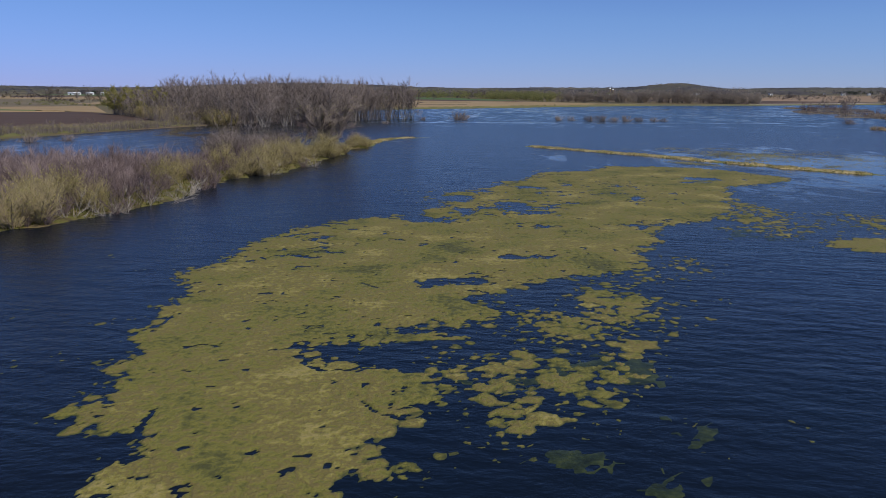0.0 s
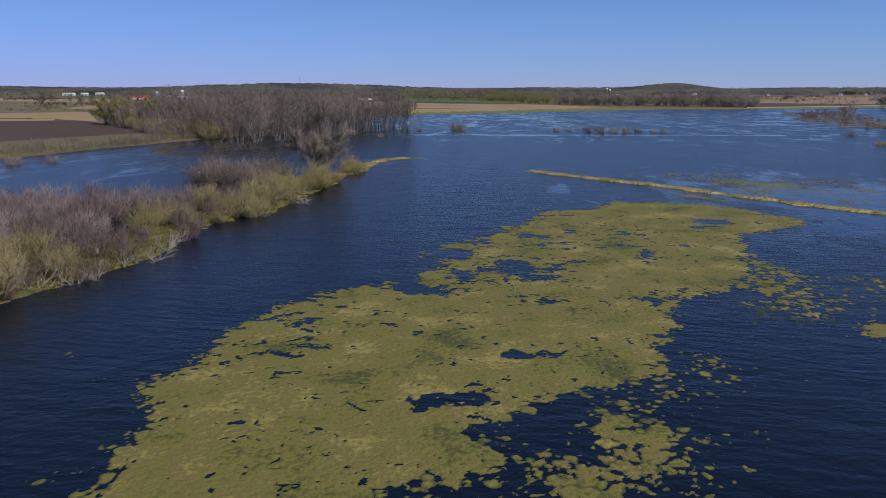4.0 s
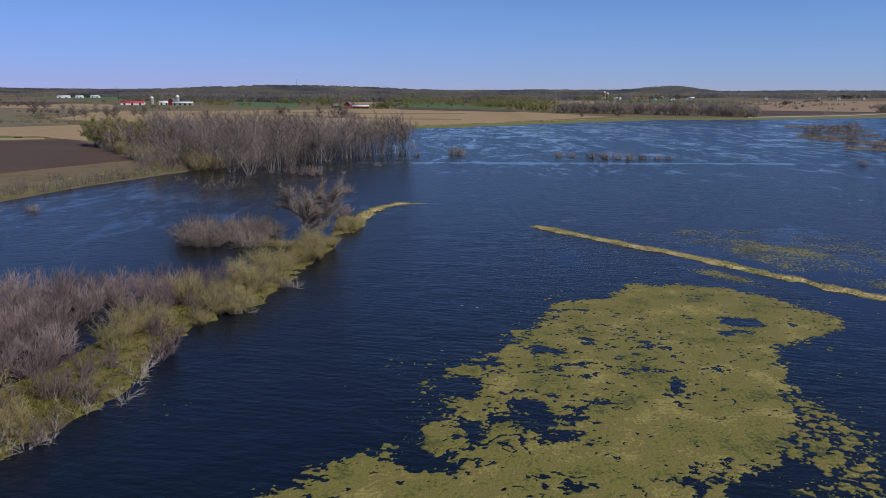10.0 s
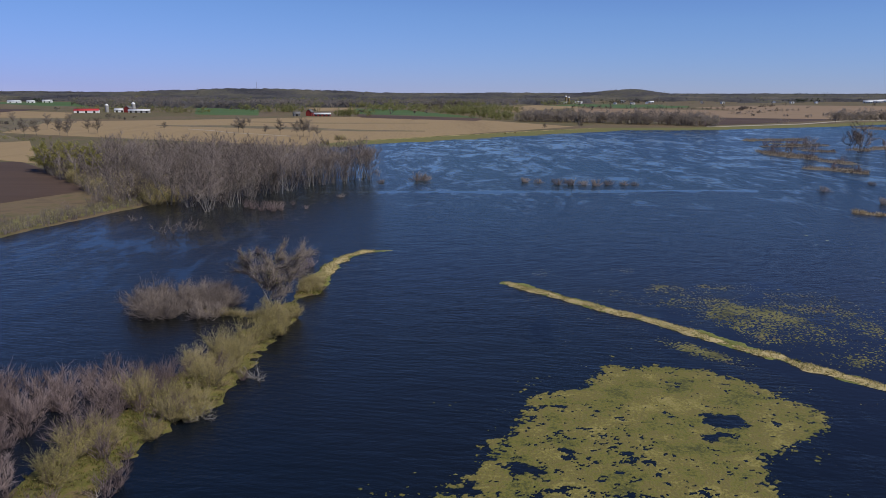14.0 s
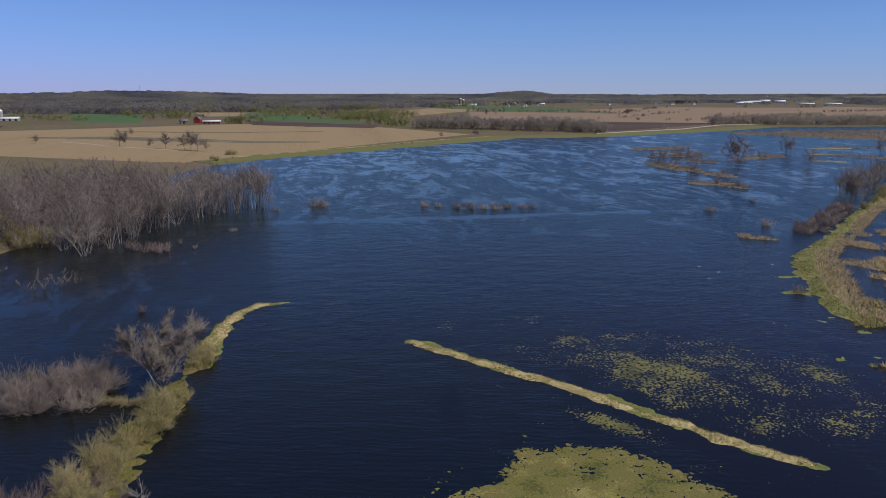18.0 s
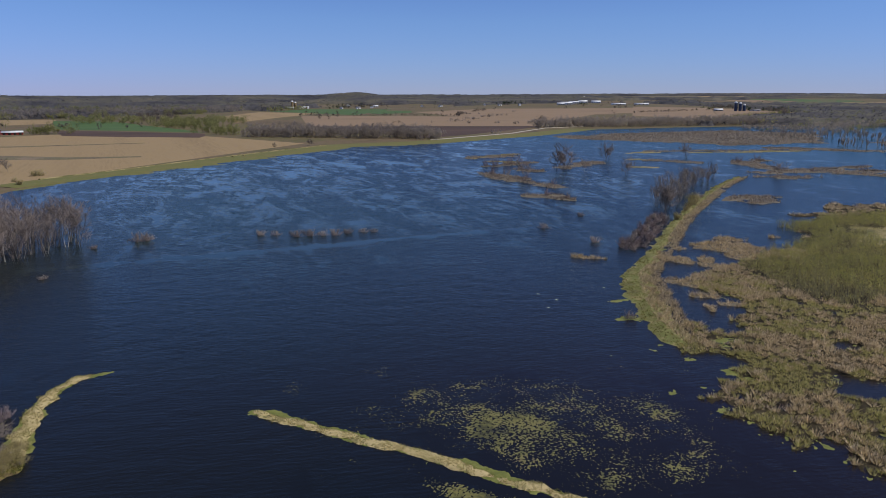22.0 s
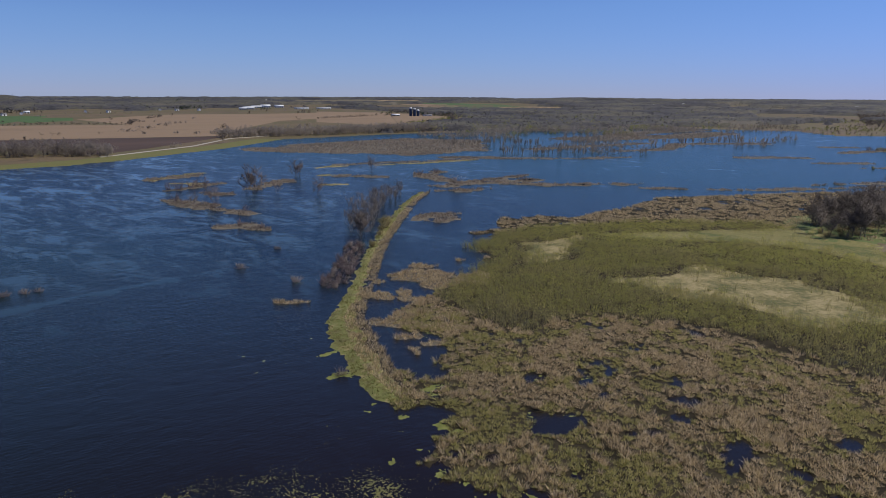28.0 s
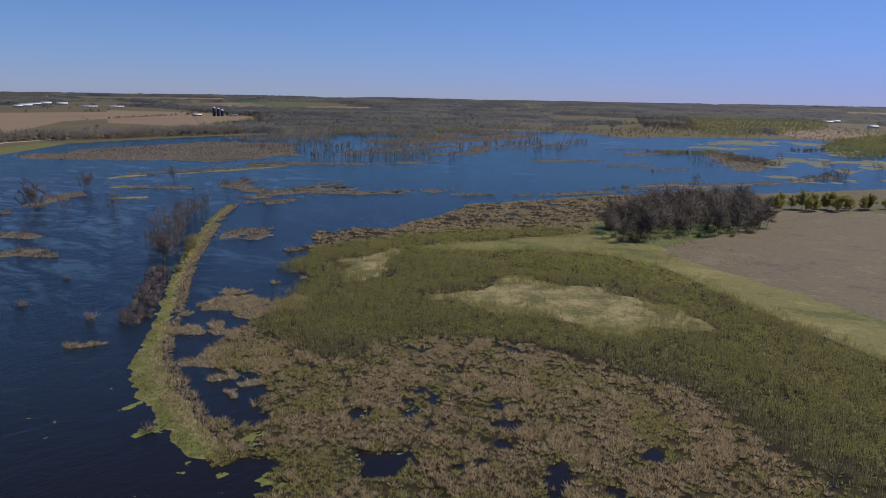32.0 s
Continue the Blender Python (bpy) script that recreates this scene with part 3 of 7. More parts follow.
def tubes(segs, sides=3):
    """Tapered rods: rows of x0 y0 z0 r0 x1 y1 z1 r1."""
    s = np.asarray(segs, float)
    p0, r0, p1, r1 = s[:, :3], s[:, 3], s[:, 4:7], s[:, 7]
    d = p1 - p0
    d /= np.linalg.norm(d, axis=1, keepdims=True) + 1e-9
    ref = np.where(np.abs(d[:, 2:3]) > 0.9, [[1.0, 0, 0]], [[0, 0, 1.0]])
    u = np.cross(d, ref)
    u /= np.linalg.norm(u, axis=1, keepdims=True)
    w = np.cross(d, u)
    n = len(s)
    v = np.empty((n, 2 * sides, 3))
    for k in range(sides):
        a = 2 * math.pi * k / sides
        o = u * math.cos(a) + w * math.sin(a)
        v[:, k], v[:, sides + k] = p0 + o * r0[:, None], p1 + o * r1[:, None]
    base = (np.arange(n) * 2 * sides)[:, None]
    f = [np.concatenate([base + k, base + (k + 1) % sides, base + sides + (k + 1) % sides, base + sides + k], 1) for k in range(sides)]
    return v.reshape(-1, 3), np.concatenate(f)


def leaf_sprays(points, size, rng, flat=0.3):
    """Small three-cornered leaf sprays about the points."""
    n = len(points)
    a = rng.normal(size=(n, 3))
    a[:, 2] *= flat
    a /= np.linalg.norm(a, axis=1, keepdims=True)
    b = np.cross(a, rng.normal(size=(n, 3)))
    b /= np.linalg.norm(b, axis=1, keepdims=True) + 1e-9
    s = size * rng.uniform(0.6, 1.4, (n, 1))
    v = np.stack([points - a * s + b * s * 0.5, points + a * s + b * s * 0.1, points - a * s * 0.4 - b * s * 0.6], 1)
    return v.reshape(-1, 3), np.arange(3 * n).reshape(-1, 3)


def blades(base, height, width, lean, rng):
    """One grass blade for each foot: a tapered, leaning triangle."""
    n = len(base)
    h = height * rng.uniform(0.6, 1.25, n) if np.ndim(height) == 0 else height * rng.uniform(0.75, 1.2, n)
    a = rng.uniform(0, 2 * math.pi, n)
    la, lm = rng.uniform(0, 2 * math.pi, n), lean * h * rng.uniform(0.2, 1.0, n)
    side = np.stack([np.cos(a), np.sin(a), np.zeros(n)], 1) * (width * rng.uniform(0.6, 1.4, n))[:, None]
    tip = base + np.stack([np.cos(la) * lm, np.sin(la) * lm, h], 1)
    v = np.stack([base - side, base + side, tip], 1)
    return v.reshape(-1, 3), np.arange(3 * n).reshape(-1, 3)


def scatter(x0, x1, y0, y1, gap, want, rng):
    """Jittered places in a box, thinned to where want(x, y) > a random number."""
    xs, ys = np.arange(x0, x1, gap), np.arange(y0, y1, gap)
    X, Y = np.meshgrid(xs, ys)
    X = (X + rng.uniform(-0.5, 0.5, X.shape) * gap).ravel()
    Y = (Y + rng.uniform(-0.5, 0.5, Y.shape) * gap).ravel()
    ok = want(X, Y) > rng.uniform(0, 1, X.shape)
    return X[ok], Y[ok]

# ---- ground ----
WETLAND = [(-400, -400), (-200, 0), (-125, 140), (-107, 183), (-103, 204), (-96, 222), (-88, 243), (-84, 262), (-66, 300), (-62, 380), (-72, 440), (-54, 503),
           (-26, 534), (38, 590), (111, 652), (215, 741), (312, 751), (494, 830), (640, 925), (870, 925), (1180, 835), (1480, 736), (1560, 480), (1430, 375),
           (1630, 190), (1700, 40), (1560, -20), (1250, -75), (1000, -65), (830, -60), (770, -20), (700, 40), (630, 110), (540, 150), (420, 140), (385, 132), (345, 96), (315, 62), (275, 22), (220, -25), (145, -120), (0, -400)]
OPEN_LAND = [[(-700, 480), (-100, 500), (190, 790), (290, 1140), (360, 1840), (330, 2050), (-80, 1560), (-250, 1480), (-560, 1470), (-830, 1930), (-1100, 1900), (-1000, 1000)],
             [(290, 1140), (640, 1040), (1050, 1080), (1360, 1220), (1570, 1370), (1660, 1700), (1750, 2050), (1650, 2330), (1380, 2330), (850, 2100), (500, 2150), (330, 1850)]]
HILLS = [(-600, 2500, 420, 250, 23), (-250, 2700, 350, 220, 14), (870, 2750, 130, 200, 23), (500, 3000, 500, 250, 12), (-1500, 2300, 400, 300, 16), (1500, 2900, 600, 300, 10)]


def ground_height(x, y):
    d = -inside(WETLAND, x, y)
    r, az = np.hypot(x, y), np.degrees(np.arctan2(x, y))
    h = -1.2 + 1.45 * smooth(-14, 2, d + 3 * fbm(x, y, 30, 3, 3)) + 0.0055 * np.clip(d, 0, 900)
    h = h + smooth(30, 400, d) * 2.0 * fbm(x, y, 420, 3, 11)
    for hx, hy, sx, sy, hz in HILLS:
        h = h + hz * np.exp(-(((x - hx) / sx) ** 2 + ((y - hy) / sy) ** 2))
    rim = np.interp(az, [-180, -60, 10, 45, 75, 95, 180], [16, 16, 18, 30, 40, 46, 16])
    far = smooth(1700, 4500, r)
    return h + far * (rim + 6 * fbm(x, y, 900, 3, 21))


# fields cleared out of the distant woods: middle, half width across the view, half depth
GLADES = np.random.default_rng(404)
GLADES = [(r * math.sin(a), r * math.cos(a), GLADES.uniform(90, 330), GLADES.uniform(120, 300), a, int(GLADES.integers(0, 5)))
          for r, a in zip(1500 * 2.7 ** GLADES.uniform(0, 1, 60), np.radians(GLADES.uniform(-36, 100, 60)))]
EASTWOOD = [(880, 960), (1180, 850), (1500, 745), (1900, 700), (2700, 900), (2200, 1350), (1640, 1190), (1350, 1190), (1050, 1050)]


GLADES = [g for g in GLADES if not any(inside(p, np.array([g[0]]), np.array([g[1]]))[0] > -280 for p in OPEN_LAND + [WETLAND, EASTWOOD])]


WESTWOOD = [(-600, 1500), (-424, 1406), (-340, 1430), (-287, 1417), (-251, 1478), (-232, 1520), (-150, 1560), (-57, 1640), (40, 1700), (160, 1780), (278, 1900), (330, 2060), (300, 2400), (-600, 2500), (-830, 1950)]


def glade(x, y):
    """Metres inside the nearest cleared field."""
    best = np.full(np.shape(x), -1e9)
    for gx, gy, w, d, a, _ in GLADES:
        u, v = (x - gx) * math.cos(a) - (y - gy) * math.sin(a), (x - gx) * math.sin(a) + (y - gy) * math.cos(a)
        best = np.maximum(best, np.minimum(w - np.abs(u + 0.25 * v), d - np.abs(v)))
    return best


def far_mask(x, y):
    """Where the distant land is wooded."""
    r = np.hypot(x, y)
    n = fbm(x, y, 380, 4, 201, 0.55) + 0.32 * smooth(1300, 2800, r)
    for hx, hy, sx, sy, hz in HILLS:
        n = n + 1.2 * np.exp(-(((x - hx) / sx) ** 2 + ((y - hy) / sy) ** 2) * 1.1)
    for poly in OPEN_LAND:
        n = n - 2.0 * smooth(-25, 15, inside(poly, x, y))
    n = n - 2.0 * smooth(-10, 10, glade(x, y))
    n = np.maximum(n, np.clip(inside(WESTWOOD, x, y) / 20, -1, 1))
    return (n > 0.06) & (inside(WETLAND, x, y) < -70) & (r > 1000) & (r < 4800)


def ground_sheet():
    az = np.radians(np.concatenate([np.arange(-180, -45, 6), np.arange(-45, 110, 0.65), np.arange(110, 180, 6)]))
    rr = [0.0, 20.0]
    while rr[-1] < 4880:
        rr.append(rr[-1] * 1.025 + 1.5)
    R, A = np.meshgrid(np.array(rr), az, indexing="ij")
    X, Y = R * np.sin(A), R * np.cos(A)
    Z = ground_height(X, Y)
    n, m = X.shape
    i = np.arange(n * m).reshape(n, m)
    j = np.roll(i, -1, 1)
    f = np.stack([i[:-1], i[1:], j[1:], j[:-1]], -1).reshape(-1, 4)
    P = np.stack([X, Y, Z], -1).reshape(-1, 3)
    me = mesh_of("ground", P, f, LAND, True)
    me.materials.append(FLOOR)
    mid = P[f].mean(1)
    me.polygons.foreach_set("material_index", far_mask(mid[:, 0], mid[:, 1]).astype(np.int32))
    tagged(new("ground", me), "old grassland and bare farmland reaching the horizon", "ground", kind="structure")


ground_sheet()
wv = np.array([(-600, -600, 0), (2300, -600, 0), (2300, 1300, 0), (-600, 1300, 0)], float)
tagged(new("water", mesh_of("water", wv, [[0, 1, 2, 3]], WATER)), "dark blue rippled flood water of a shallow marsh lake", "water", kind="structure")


def field(label, corners, mat, lift=0.35, n=22, category="field"):
    """A farmed field with four corners, laid over the ground."""
    a, b, c, d = (np.array(p, float) for p in corners)
    u, v = np.meshgrid(np.linspace(0, 1, n), np.linspace(0, 1, n))
    P = (a * (1 - u)[..., None] + b * u[..., None]) * (1 - v)[..., None] + (d * (1 - u)[..., None] + c * u[..., None]) * v[..., None]
    X, Y = P[..., 0], P[..., 1]
    w = np.minimum(np.minimum(u, 1 - u), np.minimum(v, 1 - v))
    Z = ground_height(X, Y) + lift * smooth(0, 0.04, w)
    i = np.arange(n * n).reshape(n, n)
    f = np.stack([i[:-1, :-1], i[:-1, 1:], i[1:, 1:], i[1:, :-1]], -1).reshape(-1, 4)
    ob = new("field", mesh_of("field", np.stack([X, Y, Z], -1).reshape(-1, 3), f, mat, True))
    return tagged(ob, label, category, kind="structure")

for gx, gy, w, d, a, sort in GLADES:
    kind, word = ((TANFIELD, "bare tan field cleared among distant woods"), (CROP, "green grain field among distant woods"), (BROWNFIELD, "brown fallow field among distant woods"), (STUBBLE, "pale stubble field among distant woods"), (LAND, "dull grassland among distant woods"))[sort]
    field(word, [(gx + math.cos(a) * (u - 0.25 * v) + math.sin(a) * v, gy - math.sin(a) * (u - 0.25 * v) + math.cos(a) * v) for u, v in ((-w, -d), (w, -d), (w, d), (-w, d))], kind, 0.5, 12)
STUB = "pale corn stubble field with faint rows"
WHEAT = "green winter wheat field"
FALLOW = "brown fallow field among the farms"
field(STUB, [(-330, 640), (-75, 512), (185, 800), (70, 1030)], STUBBLE)
field(STUB, [(-330, 640), (70, 1030), (-60, 1060), (-400, 860)], STUBBLE)
field("dark freshly tilled field above the shore", [(-300, 300), (-145, 222), (-114, 290), (-195, 395)], TILLED)
field(STUB, [(-330, 440), (-215, 405), (-180, 382), (-262, 545)], STUBBLE)
field(FALLOW, [(-480, 620), (-330, 450), (-270, 550), (-330, 640)], BROWNFIELD)
field(FALLOW, [(-700, 950), (-480, 640), (-340, 660), (-400, 940)], BROWNFIELD)
field(STUB, [(-900, 1330), (-700, 960), (-410, 950), (-480, 1130)], STUBBLE)
field(FALLOW, [(-760, 1300), (-640, 1080), (-560, 1060), (-600, 1300)], TILLED, 0.6)
field(WHEAT, [(-390, 1455), (-255, 1370), (-205, 1090), (-300, 1110)], CROP)
field(WHEAT, [(-1050, 1900), (-800, 1660), (-600, 1480), (-810, 2000)], CROP)
field("green strip of young grain", [(-93, 1480), (5, 1420), (113, 1047), (-71, 1190)], CROP, 0.5)
field("dark tilled strip by the farm", [(-69, 1165), (110, 1021), (97, 925), (-60, 1020)], TILLED, 0.6)
field("reddish bare field behind the farm", [(-192, 1533), (-88, 1522), (-88, 1372), (-147, 1339)], STUBBLE)
field(STUB, [(184, 1535), (330, 1845), (430, 1680), (190, 1294)], STUBBLE, 0.6)
field(WHEAT, [(359, 1880), (507, 2099), (710, 1940), (480, 1560)], CROP)
field("wide brown tilled field", [(358, 1540), (665, 1430), (640, 1044), (275, 1146)], TANFIELD)
field("wide brown tilled field", [(275, 1140), (640, 1040), (424, 880), (340, 830)], TILLED, 0.4)
field("wide tan farmland without a crop", [(682, 1717), (990, 1884), (1240, 1640), (640, 1100)], TANFIELD)
field("wide tan farmland without a crop", [(1063, 1360), (1486, 1887), (1612, 1693), (1100, 1130)], TANFIELD, 0.5)
field("wide tan farmland without a crop", [(1102, 1130), (1612, 1691), (1556, 1384), (1363, 1230)], TANFIELD, 0.6)
field(STUB, [(990, 1890), (1408, 1790), (1512, 1583), (1034, 1448)], TANFIELD, 0.3)
field(WHEAT, [(589, 1899), (710, 1801), (655, 1665), (540, 1600)], CROP)
field("brown fallow field on the rise beside the grove", [(368, 106), (281, 3), (545, -205), (594, 20)], RISEFIELD, 0.5)
field("brown fallow field on the rise beside the grove", [(368, 108), (594, 20), (548, 64), (452, 68)], RISEFIELD, 0.5)


def band(name, label, line, mat, lift, category, across=7):
    """A draped strip with points (x, y, half width)."""
    pts = np.array(line, float)
    s = np.linspace(0, len(pts) - 1, 20 * len(pts))
    P = np.stack([np.interp(s, np.arange(len(pts)), pts[:, k]) for k in range(3)], 1)
    T = np.gradient(P[:, :2], axis=0)
    N = np.stack([-T[:, 1], T[:, 0]], 1) / np.linalg.norm(T, axis=1, keepdims=True)
    w = np.linspace(-1, 1, across)
    X = P[:, None, 0] + N[:, None, 0] * w * P[:, None, 2]
    Y = P[:, None, 1] + N[:, None, 1] * w * P[:, None, 2]
    Z = ground_height(X, Y) + lift * (1 - np.abs(w) ** 3)
    n, m = X.shape
    i = np.arange(n * m).reshape(n, m)
    f = np.stack([i[:-1, :-1], i[:-1, 1:], i[1:, 1:], i[1:, :-1]], -1).reshape(-1, 4)
    return tagged(new(name, mesh_of(name, np.stack([X, Y, Z], -1).reshape(-1, 3), f, mat, True)), label, category, kind="structure")


band("shore_meadow", "yellow-green grass strip along the lake shore", [(-62, 515, 12), (-30, 546, 14), (33, 602, 16), (105, 664, 18), (208, 754, 20), (312, 768, 20), (490, 848, 22), (640, 940, 22)], PASTURE, 0.3, "meadow", 9)
band("track", "pale gravel track across the shore meadow", [(330, 800, 3), (480, 880, 3), (600, 985, 3), (720, 1010, 3)], GRAVEL, 0.6, "track", 3)
band("shore_meadow", "weedy green grass strip along the flooded bank", [(-150, 120, 8), (-116, 183, 7), (-111, 205, 7), (-104, 225, 7), (-96, 246, 6), (-90, 268, 6)], PASTURE, 0.3, "meadow", 9)

band("track", "pale farm track behind a row of bare trees", [(-200, 715, 2.5), (-168, 683, 2.5), (-148, 655, 2.5), (-118, 632, 2.5), (-89, 607, 2.5)], GRAVEL, 0.6, "track", 3)
band("straw_line", "pale straw washed up along the shore meadow", [(-45, 547, 1.2), (-2, 584, 1.6), (50, 634, 1.4), (115, 694, 1.6), (200, 765, 1.4)], MEADOW, 0.75, "straw", 3)

band("stubble_strip", "dull brown strip across the stubble field", [(-250, 790, 10), (-180, 772, 24), (-112, 735, 26), (-40, 695, 14), (20, 690, 5)], BROWNFIELD, 0.8, "stubble")
band("stubble_strip", "thin brown furrow across the stubble field", [(-190, 880, 4), (-90, 850, 7), (30, 860, 3)], BROWNFIELD, 0.8, "stubble")
band("grass_waterway", "green grass strip between ploughed fields", [(-340, 425, 9), (-270, 408, 8), (-224, 397, 4)], CROP, 0.7, "grass", 5)
band("stubble_patch", "pale curved patch of stubble by the tilled field", [(-330, 392, 10), (-262, 382, 10), (-222, 388, 5), (-208, 394, 3)], STUBBLE, 0.6, "stubble", 5)
ISLAND = [(-66, 22, 7), (-50, 40, 6.5), (-41, 56, 6), (-36.5, 67, 6), (-35, 79, 5), (-32, 91, 5), (-28, 103, 4.6), (-25.5, 115, 4), (-23.2, 127, 3.2), (-22.6, 133, 2.0), (-22, 139, 1.3), (-20.6, 146, 2.2), (-19.6, 151, 2.0)]
SPIT = [(-19.6, 150, 2.2), (-19.4, 157, 1.3), (-17.9, 166.8, 1.2), (-14.9, 174.2, 1.1), (-11.5, 178, 0.9), (-5.6, 179.5, 0.3)]
BAR = [(17.1, 149.5, 0.4), (20, 145.6, 0.8), (29.3, 133.5, 0.9), (36.2, 124.8, 0.75), (42.2, 116.6, 1.0), (47.4, 109.1, 0.85), (51.9, 102.5, 0.9), (56.3, 96.9, 0.8), (59.4, 93.5, 0.3)]
DIKE = [(110, 148, 3.6), (116.5, 163, 4.7), (129, 183, 5.4), (139.5, 199, 4.1), (156, 214, 3.0), (181, 236, 3.1), (205, 258, 3.0), (237, 285, 2.6), (265, 307, 2.9), (300, 334, 2.9), (336, 361, 2.9), (370, 382, 2.2)]
MARSH = [(107, 151), (106.5, 142), (112, 138.5), (111.5, 131), (104, 131.8), (105, 126), (93.5, 121), (91.5, 115), (92.7, 108), (92.7, 103), (98, 104), (99.5, 96.5), (94, 91),
         (103, 82), (106, 60), (112, 30), (125, -20), (150, -80), (290, -80), (420, 100), (540, 140), (640, 115), (700, 95), (630, 138), (540, 200), (459, 252), (395, 246), (349, 250), (346, 268), (322, 279),
         (293, 259), (274, 263), (271, 241), (251, 234), (233, 216), (213, 203), (198, 204), (185, 199), (161, 195), (150, 181), (147, 167), (137, 157), (127, 151), (121, 156), (114, 150)]
PONDS = [(141.3, 130.1, 3.6, 3.4), (123.8, 112.3, 6.4, 5.2), (153.3, 123.6, 1.9, 2.0), (143.7, 111.5, 2.2, 1.8), (168.3, 110.8, 2.2, 2.1), (153, 95.8, 3.8, 4.2), (143.1, 93.7, 2.6, 2.6), (133.6, 95.1, 2.6, 1.9), (137.4, 79.2, 5.4, 3.6), (135.5, 67.4, 2.8, 2.8),
         (107.2, 97.4, 2.6, 2.5), (102.4, 112.8, 2.2, 1.8), (110.1, 132.5, 3.6, 2.7), (116.5, 140, 1.6, 2.6), (129.4, 97.8, 2, 1.8), (204.7, 77.3, 2.6, 2.4), (153.6, 64.2, 3.2, 2.8), (128.9, 78.2, 2.4, 1.6), (148.9, 110.7, 1.8, 1.5)]
SCRUBLAND = [(196, 203), (175, 192), (166, 168), (170, 152), (190, 148), (210, 120), (209, 101), (197, 69), (191, 58), (179, 46), (165, 37), (153, 24), (138, -5), (130, -60), (190, -75), (245, 10), (295, 51), (359, 92), (398, 130), (408, 164), (362, 214), (311, 247), (288, 251), (251, 240), (232, 214)]
CLEAR_A = [(273, 228), (303, 216), (268, 198), (247, 201)]
CLEAR_B = [(240, 163), (282, 150), (291, 114), (272, 86), (252, 66), (236, 92), (240, 122), (235, 148)]
LAWN = [(318, 212), (360, 182), (400, 150), (412, 138), (376, 98), (345, 60), (298, 10), (250, -34), (215, -40), (222, -12), (292, 54), (340, 98), (352, 122), (345, 160), (322, 188)]


def island_height(x, y):
    d = along(ISLAND, x, y) + 3.2 * fbm(x, y, 6, 5, 31, 0.65) - 0.3
    return np.clip(d * 0.16, -0.3, 0.34) + 0.12 * fbm(x, y, 2, 2, 33) * (d > 0)


def spit_height(x, y):
    wx, wy = x + 1.3 * fbm(x, y, 9, 3, 43), y + 1.3 * fbm(x, y, 9, 3, 44)
    d = np.maximum(along(SPIT, wx, wy), along(BAR, wx, wy)) + 1.5 * fbm(x, y, 3.4, 4, 41, 0.62) + 0.1
    return np.clip(d * 0.22, -0.3, 0.2)


def dike_height(x, y):
    d = along(DIKE, x, y) - 0.4 + 3.4 * fbm(x, y, 8, 5, 51, 0.68)
    return np.clip(d * 0.17, -0.3, 0.7)


def marsh_height(x, y):
    d = inside(MARSH, x, y) + (9.0 * fbm(x, y, 11, 5, 61, 0.65) + 3.0 * fbm(x, y, 3.5, 2, 65)) * smooth(330, 200, x) + 5 * fbm(x, y, 18, 4, 62)
    h = np.clip(d * 0.12, -0.3, 0.22)
    for px, py, a, b in PONDS:
        q = np.hypot((x - px) / a, (y - py) / b) + 0.25 * (a < 5) + 1.1 * fbm(x, y, 4, 4, 66, 0.65)
        h = np.minimum(h, np.clip((q - 1) * 0.6, -0.3, 1))
    wet = 1.25 * fbm(x, y, 10, 5, 63, 0.6) + 0.3 * fbm(x, y, 45, 2, 64)
    dry = smooth(-4, 10, np.maximum(inside(SCRUBLAND, x, y), inside(LAWN, x, y) + 14))
    return np.minimum(h, np.clip((0.47 - wet) * 0.9 + dry, -0.3, 1))


def land(name, label, box, step, height, mat, category):
    v, f = sheet(*box, step, height, -0.12)
    return tagged(new(name, mesh_of(name, v, f, mat, True)), label, category, kind="structure")


land("island", "low boggy island of turf and weed along the lake", (-85, -10, 10, 160), 0.7, island_height, BANK, "island")
land("sand_spit", "narrow straw-coloured grass bank curving into the water", (-26, 66, 86, 185), 0.45, spit_height, STRAWBANK, "bank")
land("dike", "old grassy dike winding through the flooded marsh", (98, 382, 138, 392), 0.85, dike_height, DIKETURF, "dike")
land("marsh", "boggy peat ground of a cattail marsh with small pools", (84, 420, -85, 290), 1.5, marsh_height, SOIL, "marsh")
land("marsh", "boggy peat ground of the far cattail bed", (420, 720, 60, 290), 4.0, marsh_height, SOIL, "marsh")


def glade_height(poly, soft):
    def on(x, y):
        d = inside(poly, x, y) + soft * fbm(x, y, 24, 5, 71, 0.6)
        base = np.maximum(np.maximum(marsh_height(x, y), ground_height(x, y)), 0.05)
        return np.where(d > -2, base + np.clip(0.06 + d * 0.03, -0.1, 0.16) + 0.08 * fbm(x, y, 3, 2, 78), -0.3)
    return on


land("clearing", "dry yellow-tan grass clearing amid willow scrub", (225, 310, 55, 175), 1.6, glade_height(CLEAR_B, 14), MEADOW, "clearing")
land("clearing", "small dry grass clearing amid willow scrub", (235, 315, 190, 235), 1.6, glade_height(CLEAR_A, 9), MEADOW, "clearing")
land("shore_meadow", "green and tan grass strip between scrub and field", (205, 425, -50, 225), 2.0, glade_height(LAWN, 5), LAWNTURF, "meadow")


def lift(height):
    def on(x, y):
        return np.stack([x, y, np.maximum(height(x, y), 0) - 0.02], 1)
    return on


